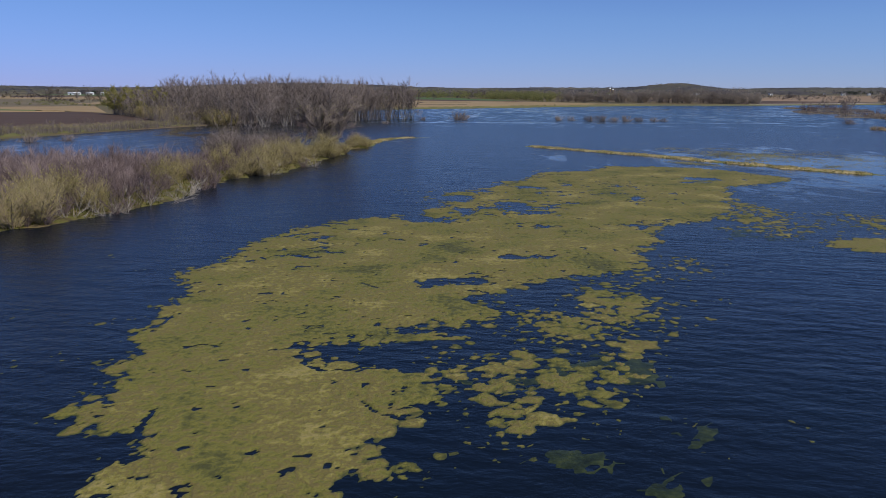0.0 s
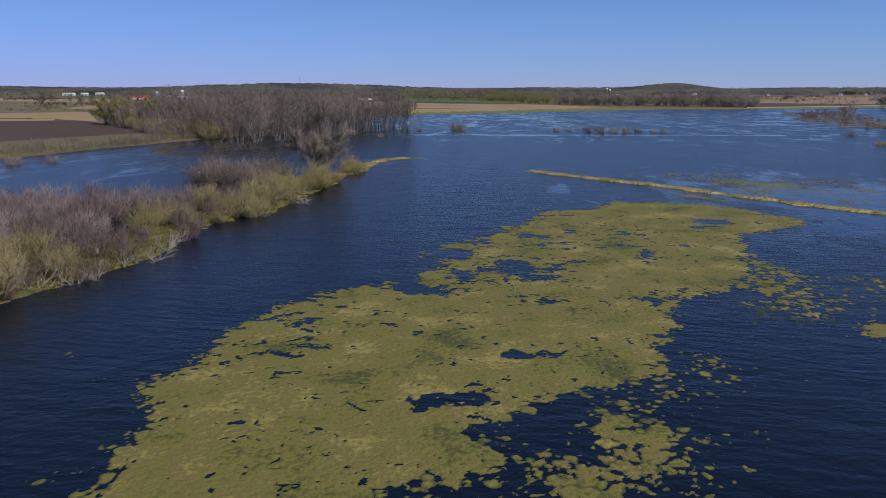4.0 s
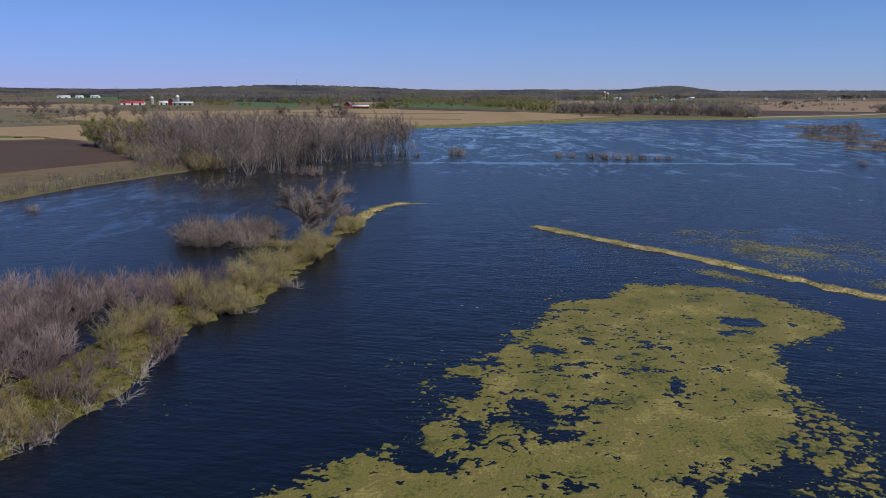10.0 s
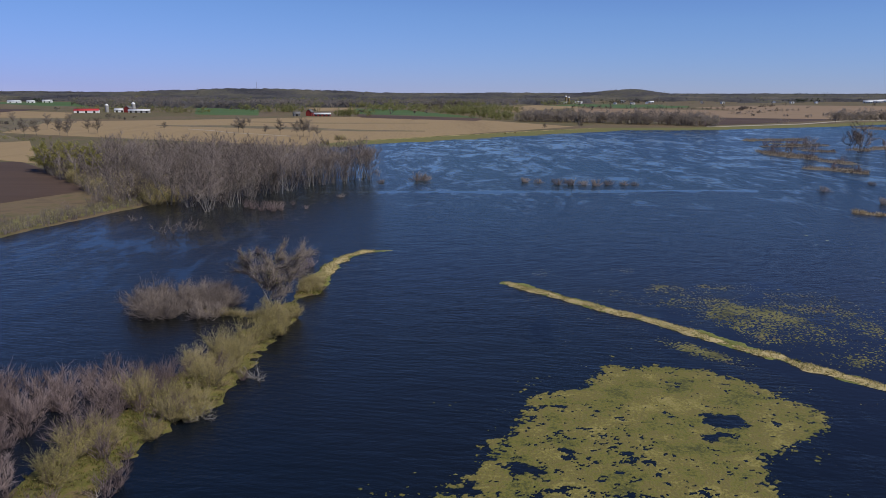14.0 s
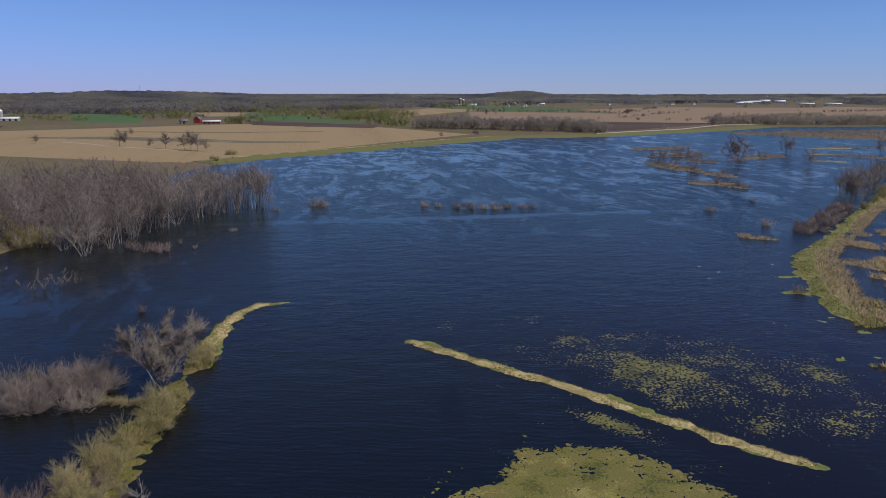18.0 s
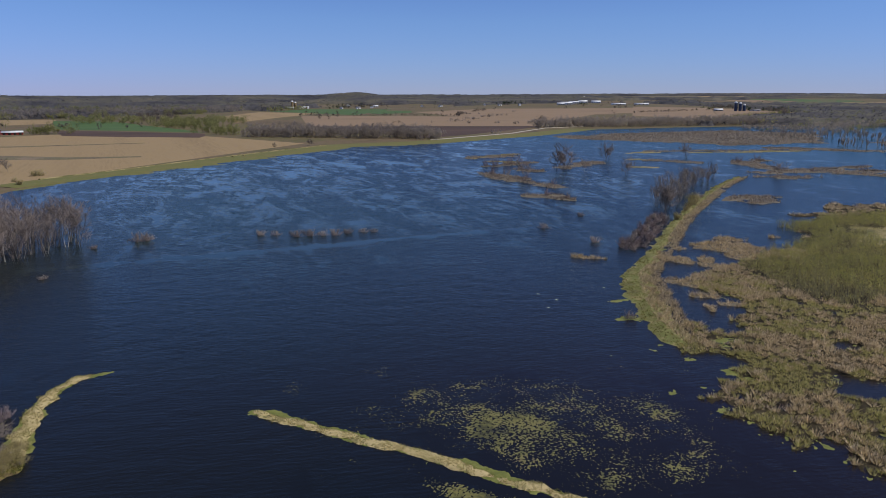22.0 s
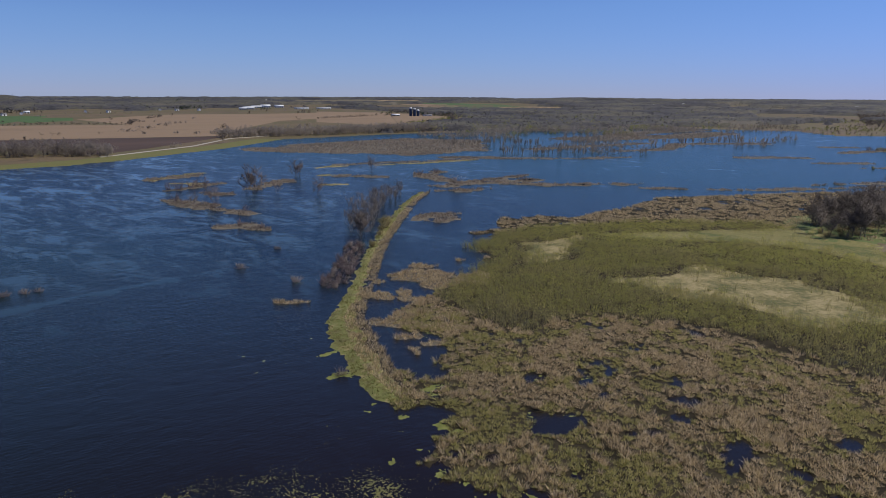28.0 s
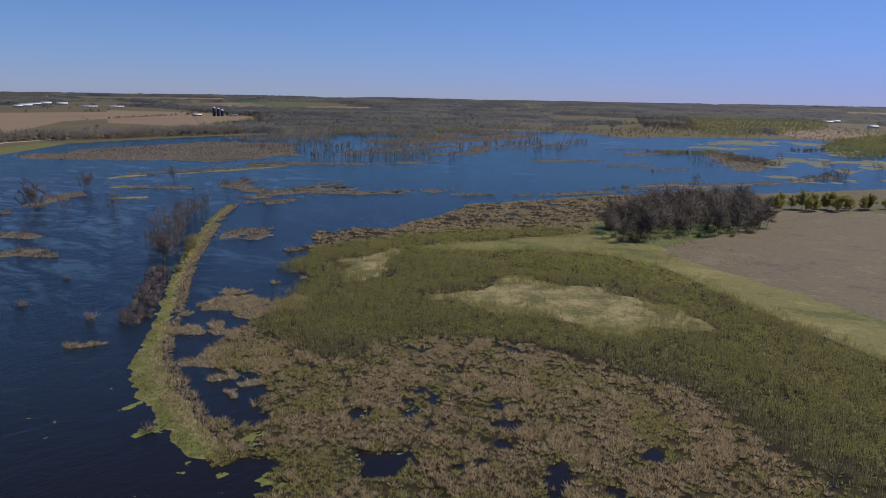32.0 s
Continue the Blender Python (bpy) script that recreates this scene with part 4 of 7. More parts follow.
# ---- floating algae ----
MAT_A = [(-11.9, 54.1), (-15.7, 46.8), (-16.9, 38.7), (-18.5, 34), (-16.3, 30.1), (-17.1, 27.3), (-15.4, 24.9), (-16.1, 22.4), (-14.9, 20.5), (-16.1, 18.5), (-14.9, 17.9), (-15.6, 13.9), (-13, 12.5),
         (-12.2, 11), (-11.5, 9), (-10.5, 4), (-9, 0), (-7, 0.5), (-6, 5), (-5.2, 9.8), (-4.3, 10.5), (-4.8, 11.9), (-2.7, 16.5), (-3.1, 17.9), (-6.6, 19.6), (-7.5, 21.4), (-5.4, 21.4), (-0.9, 22.5), (-3.9, 23.7), (-2.8, 24.6), (0.2, 24.1),
         (1, 27.5), (2, 30.3), (6, 34), (11.1, 35.8), (12, 44), (17.7, 56.2), (6, 53), (-2.5, 53.5), (-5.5, 57.7)]
MAT_B = [(-5.5, 57.6), (-3, 65.9), (2, 71), (-2.5, 71), (3, 80), (9, 87), (11.4, 92.6), (11.5, 98), (20, 97.5), (24.3, 104.5), (36.5, 103.2), (44.6, 90.6), (43, 86), (32.5, 79.5), (29, 69), (26, 61), (17.7, 50), (11, 40), (2, 48)]
SPARSE = [(34, 143), (49, 148), (62, 145), (76, 136), (86, 126), (85, 110), (74, 98), (64, 98), (56.6, 103), (47.4, 118), (38, 132)]


ROTTEN = [(5, 63, 9, 7), (0, 60, 5, 4), (8, 78, 5, 6), (20, 68, 3, 6), (33, 88, 6, 3), (-3, 55.5, 4, 2), (16, 51.5, 5.5, 3.4), (5.4, 52, 3.5, 2), (13, 98, 4, 2), (3, 74, 4, 3), (30, 84, 4, 1.4), (-2, 33, 3, 1.4), (0.5, 29, 2.4, 1.2), (3.5, 40, 3, 1.2), (-6, 26, 2.6, 1)]
FLOES = [(2, 22, 6, 9, 1.35), (0, 13, 4, 6, 0.95), (6, 28, 5, 7, 0.95), (31, 56, 13, 16, 0.95), (20, 92, 16, 18, 0.38), (-19.5, 24, 3, 8, 0.42), (-3, 68, 4, 10, 0.6), (12, 36, 6, 8, 0.6)]


def algae_field(x, y):
    """The mat: clumps grown together, with a frayed outline, rotten patches, holes and tears."""
    wx, wy = x + 0.5 * fbm(x, y, 1.6, 4, 71, 0.65), y + 0.5 * fbm(x, y, 1.6, 4, 72, 0.65)
    d = np.maximum(inside(MAT_A, x, y), inside(MAT_B, x, y))
    rot = np.zeros(np.shape(x))
    for rx, ry, ra, rb in ROTTEN:
        rot = np.maximum(rot, np.exp(-(((x - rx) / ra) ** 2 + ((y - ry) / rb) ** 2)))
    loose = np.clip(1.05 * np.exp(-(((x - 5) / 6) ** 2 + ((y - 27) / 10) ** 2)), 0, 1)
    a = np.clip(0.0 + 0.75 * d + 0.9 * fbm(wx, wy, 4.0, 4, 81, 0.6), -3, 1.7)
    a = a - 2.1 * rot * np.clip(0.85 + 1.5 * fbm(wx, wy, 2.6, 4, 86, 0.6), 0, 2) - loose * (0.95 - 0.9 * fbm(x, y, 3.5, 3, 64))
    # holes lie thicker in some parts than in others
    ragged = smooth(-0.2, 0.4, fbm(x, y, 11, 3, 83) + 0.3 * smooth(45, 75, y) - 0.1)
    a = a - 2.6 * smooth(0.39, 0.53, fbm(wx, wy * 1.25, 1.9, 5, 89, 0.66) + 0.2 * ragged - 0.06)
    a = a - 2.2 * smooth(0.37, 0.5, fbm(wx, wy * 1.3, 0.8, 4, 84, 0.66) + 0.16 * ragged - 0.05)
    tears = np.abs(fbm(wx, wy, 6.5, 4, 88, 0.55))
    gate = smooth(0.05, 0.25, fbm(x, y, 10, 3, 99))
    a = a - 1.7 * gate * smooth(0.03, 0.008, tears)
    near = np.zeros(np.shape(x))
    for fx, fy, fa, fb, amount in FLOES:
        near = np.maximum(near, amount * np.exp(-(((x - fx) / fa) ** 2 + ((y - fy) / fb) ** 2)))
    b = -1.42 + 1.2 * np.clip(near, 0, 1) + 0.95 * fbm(x, y, 3.6, 3, 92)
    patch = 1.2 - ((x - 31) / 3.4) ** 2 - ((y - 44) / 2.4) ** 2
    return clumped(x, y, np.maximum(np.maximum(a, np.minimum(b, 0.1)), np.clip(patch, -3, 1)), (1.15, 0.5), 300)


def weed_field(x, y):
    """Dark weed just under the surface off the mat."""
    f = fbm(x, y, 2.2, 6, 74, 0.7)
    near = np.exp(-(((x - 3) / 7) ** 2 + ((y - 15) / 11) ** 2)) + np.exp(-(((x - 22) / 7) ** 2 + ((y - 50) / 7) ** 2)) + 0.8 * np.exp(-(((x - 4) / 7) ** 2 + ((y - 62) / 6) ** 2))
    return (f - 0.05 - 0.75 * (1 - np.clip(near, 0, 1))) * 2


def fleck_field(x, y):
    d = inside(SPARSE, x, y)
    core = np.exp(-(((x - 54) / 9) ** 2 + ((y - 125) / 9) ** 2))
    strip = np.exp(-(((x - 39 + (y - 110) * 0.5) / 3) ** 2 + ((y - 110) / 6) ** 2))
    thick = -0.55 + 0.3 * core + 0.7 * fbm(x, y, 5, 4, 94, 0.6) - 0.75 * smooth(4, -7, d)
    thick = np.maximum(thick, -1.15 + 1.45 * strip + 0.7 * fbm(x, y, 4, 3, 96))
    return clumped(x, y, thick, (0.6, 0.34), 340)


def scum_field(x, y):
    """Bright scum caught in the bays of the marsh and dike."""
    m, q = marsh_height(x, y), dike_height(x, y)
    edge = np.exp(-((m + 0.1) / 0.1) ** 2) * (x > 90) + 0.1 * np.exp(-((q + 0.02) / 0.1) ** 2)
    spots = np.zeros(np.shape(x))
    for sx, sy, sa, sb in ((106.6, 128.7, 5, 3), (106.6, 147, 4, 2), (117.5, 179.5, 3.4, 1.2), (119, 144, 3, 2), (120, 130.6, 4, 3), (90, 127, 3, 1.6), (110, 165, 3, 4), (104, 138, 3, 2)):
        spots = np.maximum(spots, np.exp(-(((x - sx) / sa) ** 2 + ((y - sy) / sb) ** 2)))
    return (fbm(x, y, 2.6, 5, 76, 0.62) - 0.62 + 0.42 * np.clip(edge, 0, 1) + 0.75 * spots) * 2


SHORE = [(-66, 490, 5), (-54, 503, 7), (-26, 534, 9), (38, 590, 9), (111, 652, 8), (215, 741, 9), (312, 751, 7), (400, 790, 6)]


def fringe_field(x, y):
    """Bright algae caught along the two narrow banks."""
    d = np.maximum(along(SPIT, x, y), along(BAR, x, y))
    return (d + 0.35 + 1.7 * fbm(x, y, 2.6, 4, 79, 0.6)) * 0.8


def shallows_field(x, y):
    """Weed and drowned grass in the shallows below the shore meadow."""
    return (along(SHORE, x, y) * 0.07 + 1.3 * fbm(x * 0.5, y, 14, 5, 75, 0.62) - 0.12) * 2


def float_sheet(label, box, step, fun, mat, up=0.035, floes=0):
    """A floating sheet; its larger loose pieces become floes of their own."""
    v, f = sheet(*box, step, lambda x, y: np.clip(fun(x, y), -0.3, 1), -0.04)
    s = v[:, 2].copy()
    v[:, 2] = np.clip(s * 0.14, -0.05, up) + 0.012 * (s > 0.05) * fbm(v[:, 0], v[:, 1], 0.8, 3, 97)
    rest = np.ones(len(f), bool)
    if floes:
        name = np.arange(len(v))
        while True:
            low = name.copy()
            np.minimum.at(low, f.ravel(), np.repeat(name[f].min(1), 4))
            low = low[low]
            if (low == name).all():
                break
            name = low
        which, count = np.unique(name[f[:, 0]], return_counts=True)
        order = np.argsort(-count)
        for k in order[1:floes + 1]:
            mine = name[f[:, 0]] == which[k]
            if count[k] < 10 or s[f[mine]].max() < 0.05:
                continue
            rest &= ~mine
            used, back = np.unique(f[mine], return_inverse=True)
            at = v[used].mean(0) * np.array([1, 1, 0])
            ob = new("algae_floe", mesh_of("algae_floe", v[used] - at, back.reshape(-1, 4), mat, True))
            ob.location = at
            tagged(ob, "loose floe of olive algae on dark water", "algae", "algae floes")
    tagged(new("algae_mat", mesh_of("algae_mat", v, f[rest], mat, True)), label, "algae", kind="stuff")


float_sheet("torn olive-yellow mat of floating algae on the water", (-26, 50, -4, 66), 0.12, algae_field, ALGAE, floes=220)
float_sheet("torn olive-yellow mat of floating algae further out", (-12, 56, 66, 112), 0.17, algae_field, ALGAE, floes=140)
float_sheet("loose flecks of floating algae beside the grass bank", (20, 90, 88, 160), 0.14, fleck_field, FLECKS, 0.02)
float_sheet("dark green weed hanging just below the surface", (-14, 40, 2, 72), 0.26, weed_field, SUNKEN, 0.006)
float_sheet("yellow-green algae fringe along the narrow grass banks", (-26, 66, 86, 185), 0.35, fringe_field, PADS, 0.025)
float_sheet("drowned olive grass and weed in the far shallows", (-80, 420, 470, 810), 2.0, shallows_field, PASTURE, 0.03)
float_sheet("bright yellow-green pond scum along the marsh edge", (84, 150, 84, 200), 0.4, scum_field, PADS, 0.03)

# ---- plants ----
def rod(out, p, q, r0, r1):
    out.append((*p, r0, *q, r1))


def shoots(twigs, p, q, length, n, rng, angle, rise, r):
    """Thin twigs off the rod from p to q."""
    d = (q - p) / (np.linalg.norm(q - p) + 1e-9)
    for _ in range(n):
        side = np.cross(d, rng.normal(size=3))
        side /= np.linalg.norm(side) + 1e-9
        a = radians(rng.uniform(*angle))
        k = d * math.cos(a) + side * math.sin(a) + np.array([0, 0, rise])
        s = p + (q - p) * rng.uniform(0.1, 1)
        rod(twigs, s, s + k / np.linalg.norm(k) * length * rng.uniform(0.6, 1.2), r * rng.uniform(0.7, 1.2), 0)


def grow(out, twigs, p, d, length, r, level, rng, up, steps=3, kids=5, angle=(25, 55), last=2, fine=0.042):
    """A limb from p along d: bent rods with side branches, which carry thin twigs."""
    for i in range(steps):
        d = d + rng.normal(size=3) * 0.2 + np.array([0, 0, up])
        d = d / np.linalg.norm(d)
        q = p + d * length / steps
        r1 = r * (1 - 0.75 / steps)
        rod(out, p, q, r, r1)
        for _ in range(kids):
            side = np.cross(d, rng.normal(size=3))
            side /= np.linalg.norm(side) + 1e-9
            a = radians(rng.uniform(*angle))
            k = d * math.cos(a) + side * math.sin(a) + np.array([0, 0, 0.25])
            k /= np.linalg.norm(k)
            s = p + (q - p) * rng.uniform(0.1, 1)
            ln = length * rng.uniform(0.3, 0.6)
            if level + 1 >= last:
                rod(twigs, s, s + k * ln, max(r1 * 0.4, fine * 1.3), 0)
            else:
                e = s + k * ln
                rod(twigs, s, e, max(r1 * 0.5, fine * 1.6), 0)
                shoots(twigs, s, e, ln * 0.6, 3, rng, (20, 50), 0.3, fine)
        p, r = q, r1
    shoots(twigs, p - d * length * 0.15, p, length * 0.3, 3, rng, (5, 35), 0.1, fine)


def cones(segs):
    """Thin three-sided tapering twigs."""
    s = np.asarray(segs, float)
    p0, r0, p1 = s[:, :3], s[:, 3], s[:, 4:7]
    d = p1 - p0
    d /= np.linalg.norm(d, axis=1, keepdims=True) + 1e-9
    u = np.cross(d, np.where(np.abs(d[:, 2:3]) > 0.9, [[1.0, 0, 0]], [[0, 0, 1.0]]))
    u /= np.linalg.norm(u, axis=1, keepdims=True) + 1e-9
    w = np.cross(d, u)
    v = np.stack([p0 + u * r0[:, None], p0 + (w * 0.87 - u * 0.5) * r0[:, None], p0 - (w * 0.87 + u * 0.5) * r0[:, None], p1], 1)
    b = (np.arange(len(s)) * 4)[:, None]
    return v.reshape(-1, 3), np.concatenate([b + np.array([[0, 1, 3]]), b + np.array([[1, 2, 3]]), b + np.array([[2, 0, 3]])])


def bare_tree(seed, height, stems=1, spread=0.35, fork=0.2, limbs=7, kids=4, long=0.44, rise=0.14, lift=(0.5, 1.3), fine=0.042, last=2):
    rng = np.random.default_rng(seed)
    wood, twigs = [], []
    for s in range(stems):
        a = 2 * math.pi * (s + rng.uniform(0, 0.6)) / stems
        d = np.array([math.cos(a) * spread, math.sin(a) * spread, 1.0]) if stems > 1 else np.array([rng.normal() * 0.08, rng.normal() * 0.08, 1.0])
        d /= np.linalg.norm(d)
        p = np.array([math.cos(a), math.sin(a), 0]) * 0.3 * (stems > 1) - np.array([0, 0, 0.6])
        r = height * 0.015 / stems ** 0.3
        H = height * rng.uniform(0.72, 0.9)
        n = 6
        for i in range(n):
            d = d + rng.normal(size=3) * 0.1 + np.array([0, 0, 0.05])
            d /= np.linalg.norm(d)
            q = p + d * H / n
            r1 = r * 0.74
            rod(wood, p, q, r, r1)
            if i >= n * fork:
                for _ in range(max(1, round(limbs / stems / (n * (1 - fork)) + rng.uniform(-0.4, 0.4)))):
                    b = rng.uniform(0, 2 * math.pi)
                    k = np.array([math.cos(b) * 0.8, math.sin(b) * 0.8, rng.uniform(*lift)])
                    grow(wood, twigs, p + (q - p) * rng.uniform(0, 1), k / np.linalg.norm(k), H * rng.uniform(0.7, 1.1) * long * (1.1 - 0.5 * i / n), r1 * 0.55, 1, rng, rise, 3, kids, last=last, fine=fine)
            p, r = q, r1
        shoots(twigs, p - d * H * 0.1, p, H * 0.14, 8, rng, (5, 40), 0.2, 0.045)
    return wood, twigs


def shrub_rods(seed, height, stems=12, out=0.55, kids=4, last=1, fine=0.02, rise=0.04):
    rng = np.random.default_rng(seed)
    wood, twigs = [], []
    for s in range(stems):
        a = rng.uniform(0, 2 * math.pi)
        o = rng.uniform(0.1, out)
        d = np.array([math.cos(a) * o, math.sin(a) * o, 1.0])
        p = np.array([math.cos(a), math.sin(a), 0]) * rng.uniform(0, 0.5) - np.array([0, 0, 0.3])
        grow(wood, twigs, p, d / np.linalg.norm(d), height * rng.uniform(0.65, 1.05), 0.018 + 0.007 * height, 0, rng, rise, 3, kids, (20, 58), last, fine)
    return wood, twigs


def tips(rods, n, rng):
    t = np.asarray(rods, float)
    pick = t[rng.integers(0, len(t), n)]
    s = rng.uniform(0.2, 1.0, (n, 1))
    return pick[:, :3] * (1 - s) + pick[:, 4:7] * s


class Kind:
    """A few grown shapes of one plant, set out as things that share meshes."""
    def __init__(self, name, label, category, group, shapes):
        self.name, self.label, self.category, self.group, self.shapes, self.made = name, label, category, group, shapes, {}
        self.count, self.rest = 0, []

    def put(self, x, y, z, turn, size, which):
        which %= len(self.shapes)
        m = pose(x, y, z, 0, 0, turn) @ Matrix.Scale(size, 4)
        self.count += 1
        if self.count > 285:
            self.rest.append((which, np.array(m)))
            return None
        if which in self.made:
            src = self.made[which]
            ob = copy_thing(src, pose(x, y, z, 0, 0, turn))
            ob.matrix_world = m
        else:
            ob = thing(self.name, self.label, self.category, self.group)
            for pname, me, label, kind in self.shapes[which]:
                tagged(child(pname, me, ob, label), kind=kind)
            ob.matrix_world = m
            self.made[which] = ob
        return ob

    def flush(self, name, label):
        """Those past what one could count, joined."""
        for k in range(len(self.shapes[0])):
            vs, fs, n = [], [], 0
            for which, m in self.rest:
                me = self.shapes[which][k][1]
                v, f = np.empty(len(me.vertices) * 3, np.float32), np.empty(len(me.loops), np.int32)
                me.vertices.foreach_get("co", v)
                me.loops.foreach_get("vertex_index", f)
                vs.append(v.reshape(-1, 3) @ m[:3, :3].T + m[:3, 3])
                fs.append(f.reshape(len(me.polygons), -1) + n)
                n += len(vs[-1])
            if vs:
                tagged(new(name, mesh_of(name, np.concatenate(vs), np.concatenate(fs), self.shapes[0][k][1].materials[0])), label, self.category, kind="stuff")


def crown(name, me, label=""):
    return (name, me, label, "stuff")


def tree_shape(seed, height, mat=None, leaves=0, leaf=0.3, leafmat=None, bark=None, loose=0.0, **kw):
    wood, twigs = bare_tree(seed, height, **kw)
    parts = [("trunk", mesh_of("trunk", *tubes(wood, 3), bark or BARK, True), "", ""), crown("crown", mesh_of("crown", *cones(twigs), mat or TWIG))]
    if leaves:
        rng = np.random.default_rng(seed + 900)
        parts.append(crown("foliage", mesh_of("foliage", *leaf_sprays(tips(twigs, leaves, rng) + rng.normal(size=(leaves, 3)) * loose, leaf, rng, 0.8), leafmat)))
    return parts


def shrub_shape(seed, height, mat, leaves=0, leaf=0.16, leafmat=None, twigmat=None, **kw):
    wood, twigs = shrub_rods(seed, height, **kw)
    parts = [crown("rootstock", mesh_of("rootstock", *tubes(wood, 3), mat)), crown("crown", mesh_of("crown", *cones(twigs), twigmat or mat))]
    if leaves:
        rng = np.random.default_rng(seed + 500)
        parts.append(crown("foliage", mesh_of("foliage", *leaf_sprays(tips(twigs, leaves, rng), leaf, rng), leafmat)))
    return parts


MAPLE = Kind("bare_tree", "tall leafless grey tree standing in flood water", "tree", "flooded wood", [tree_shape(100 + k, 18, stems=2 + k % 3, spread=0.24, limbs=22, kids=5, long=0.5, lift=(0.35, 1.2), fine=0.04) for k in range(5)])
BIGMAPLE = Kind("bare_tree", "wide leafless grey tree with many stems", "tree", "flooded wood", [tree_shape(130 + k, 14, stems=8, spread=0.5, limbs=34, kids=5, long=0.5, lift=(0.3, 1.1), fine=0.035, bark=DEADWOOD) for k in range(2)])
BIGOAK = Kind("drowned_tree", "wide leafless dark tree standing on a reed islet", "tree", "islet trees", [tree_shape(140 + k, 14, stems=5, spread=0.45, limbs=30, kids=7, fine=0.045, rise=0.08, lift=(0.1, 1.1), long=0.5) for k in range(2)])
YOUNG = Kind("young_tree", "thin leafless young tree among brush", "tree", "brushwood", [tree_shape(150 + k, 9, stems=3, spread=0.3, limbs=11, kids=4, lift=(0.4, 1.2)) for k in range(3)])
SNAG = Kind("dead_tree", "broken bleached dead tree in the water", "tree", "dead trees", [tree_shape(170 + k, 6, stems=3 + k, spread=1.0, fork=0.15, limbs=9, kids=3, mat=TWIG, bark=BARK) for k in range(2)])
OAK = Kind("oak_tree", "spreading leafless dark tree in a grove", "tree", "grove", [tree_shape(190 + k, 17, stems=1, fork=0.3, limbs=30, kids=8, long=0.52, rise=0.06, lift=(0.1, 0.9), fine=0.045, mat=DARKTWIG) for k in range(3)])
BUDDING = Kind("budding_tree", "tree with a haze of yellow-green spring leaves", "tree", "budding trees", [tree_shape(210 + k, 13, leaves=3800, leaf=0.3, leafmat=BUDS, loose=0.5, limbs=16, kids=4, fork=0.12, rise=0.06, lift=(0.0, 1.0), long=0.5) for k in range(2)])
THICKET = Kind("thicket_tree", "thin dark leafless tree in a flooded thicket", "tree", "thicket", [tree_shape(160 + k, 11, stems=3, spread=0.2, limbs=15, kids=5, rise=0.2, fine=0.04, mat=DARKTWIG) for k in range(3)])
BUSH = Kind("bare_shrub", "leafless purple-grey shrub standing in shallow water", "shrub", "bare shrubs", [shrub_shape(300 + k, 3.8, PURPLE, stems=15, kids=5, out=0.9) for k in range(4)])
SALLOW = Kind("willow_shrub", "yellow-green catkin willow shrub on the bank", "shrub", "willow shrubs", [shrub_shape(330 + k, 3.2, PURPLE, stems=22, kids=6, out=1.25, last=2, fine=0.016, leaves=2400, leaf=0.05, leafmat=WILLOW, twigmat=YELLOWTWIG) for k in range(4)])
GREYWILLOW = Kind("grey_shrub", "fine-twigged grey shrub drooping over dark water", "shrub", "grey shrubs", [shrub_shape(340 + k, 3.6, TWIG, stems=20, kids=6, out=1.2, last=2, fine=0.02, rise=-0.07, twigmat=GREYTWIG) for k in range(3)])
TUFT = Kind("twig_clump", "low clump of bare tan twigs in open water", "shrub", "twig clumps", [shrub_shape(350 + k, 2.4, GREYTWIG, stems=24, kids=6, out=2.4) for k in range(2)])
CREEPING = Kind("fallen_branches", "bleached tangle of fallen branches at the bank", "dead wood", "fallen branches", [shrub_shape(370 + k, 3.0, DEADWOOD, stems=8, kids=4, out=2.6) for k in range(2)])
WILLOWTREE = Kind("willow_tree", "old willow with pale leaning limbs and sparse spring leaves", "tree", "", [tree_shape(390, 10.5, stems=4, spread=0.6, fork=0.25, limbs=52, kids=13, last=3, long=0.46, rise=0.08, lift=(0.1, 1.2), fine=0.026, leaves=3600, leaf=0.06, leafmat=WILLOW, mat=GREYTWIG, bark=DEADWOOD)])

PR = np.random.default_rng(21)


def spread(kind, xs, ys, zfun, size=(0.8, 1.2)):
    for x, y in zip(xs, ys):
        kind.put(float(x), float(y), float(zfun(x, y)), PR.uniform(0, 360), PR.uniform(*size), int(PR.integers(0, 9)))


def flat(z):
    return lambda x, y: z


def at_ground(x, y):
    return max(float(ground_height(np.array([x]), np.array([y]))[0]), -0.3)


# flooded wood on the west shore
# trees along the field edge
for x, y, s in ((-142, 657, 1.0), (-137, 655, 0.8), (-115, 632, 0.6), (-101, 624, 0.85), (-85, 610, 0.9), (-80, 607, 0.95), (-75, 603, 0.85), (-67, 598, 0.7), (182, 764, 0.55), (185, 766, 0.5), (140, 736, 0.45), (540, 905, 0.7), (-300, 700, 0.9), (-330, 720, 0.8), (-420, 800, 0.9), (-390, 780, 0.8), (-260, 600, 0.6), (-270, 610, 0.7), (-369, 685, 0.9), (-288, 592, 0.8), (-279, 592, 0.75), (-291, 658, 0.7), (-272, 629, 0.75), (-264, 650, 0.7), (-249, 631, 0.8), (-217, 698, 0.55), (-160, 799, 0.6)):
    OAK.put(x, y, at_ground(x, y), x * 3, s, int(x))
for x, y, s in ((-46, 568, 0.8), (-49, 566, 0.7), (-53, 521, 0.6), (-58, 540, 0.5), (100, 668, 0.35), (90, 660, 0.3)):
    SALLOW.put(x, y, at_ground(x, y), x * 3, s * 1.6, int(x))
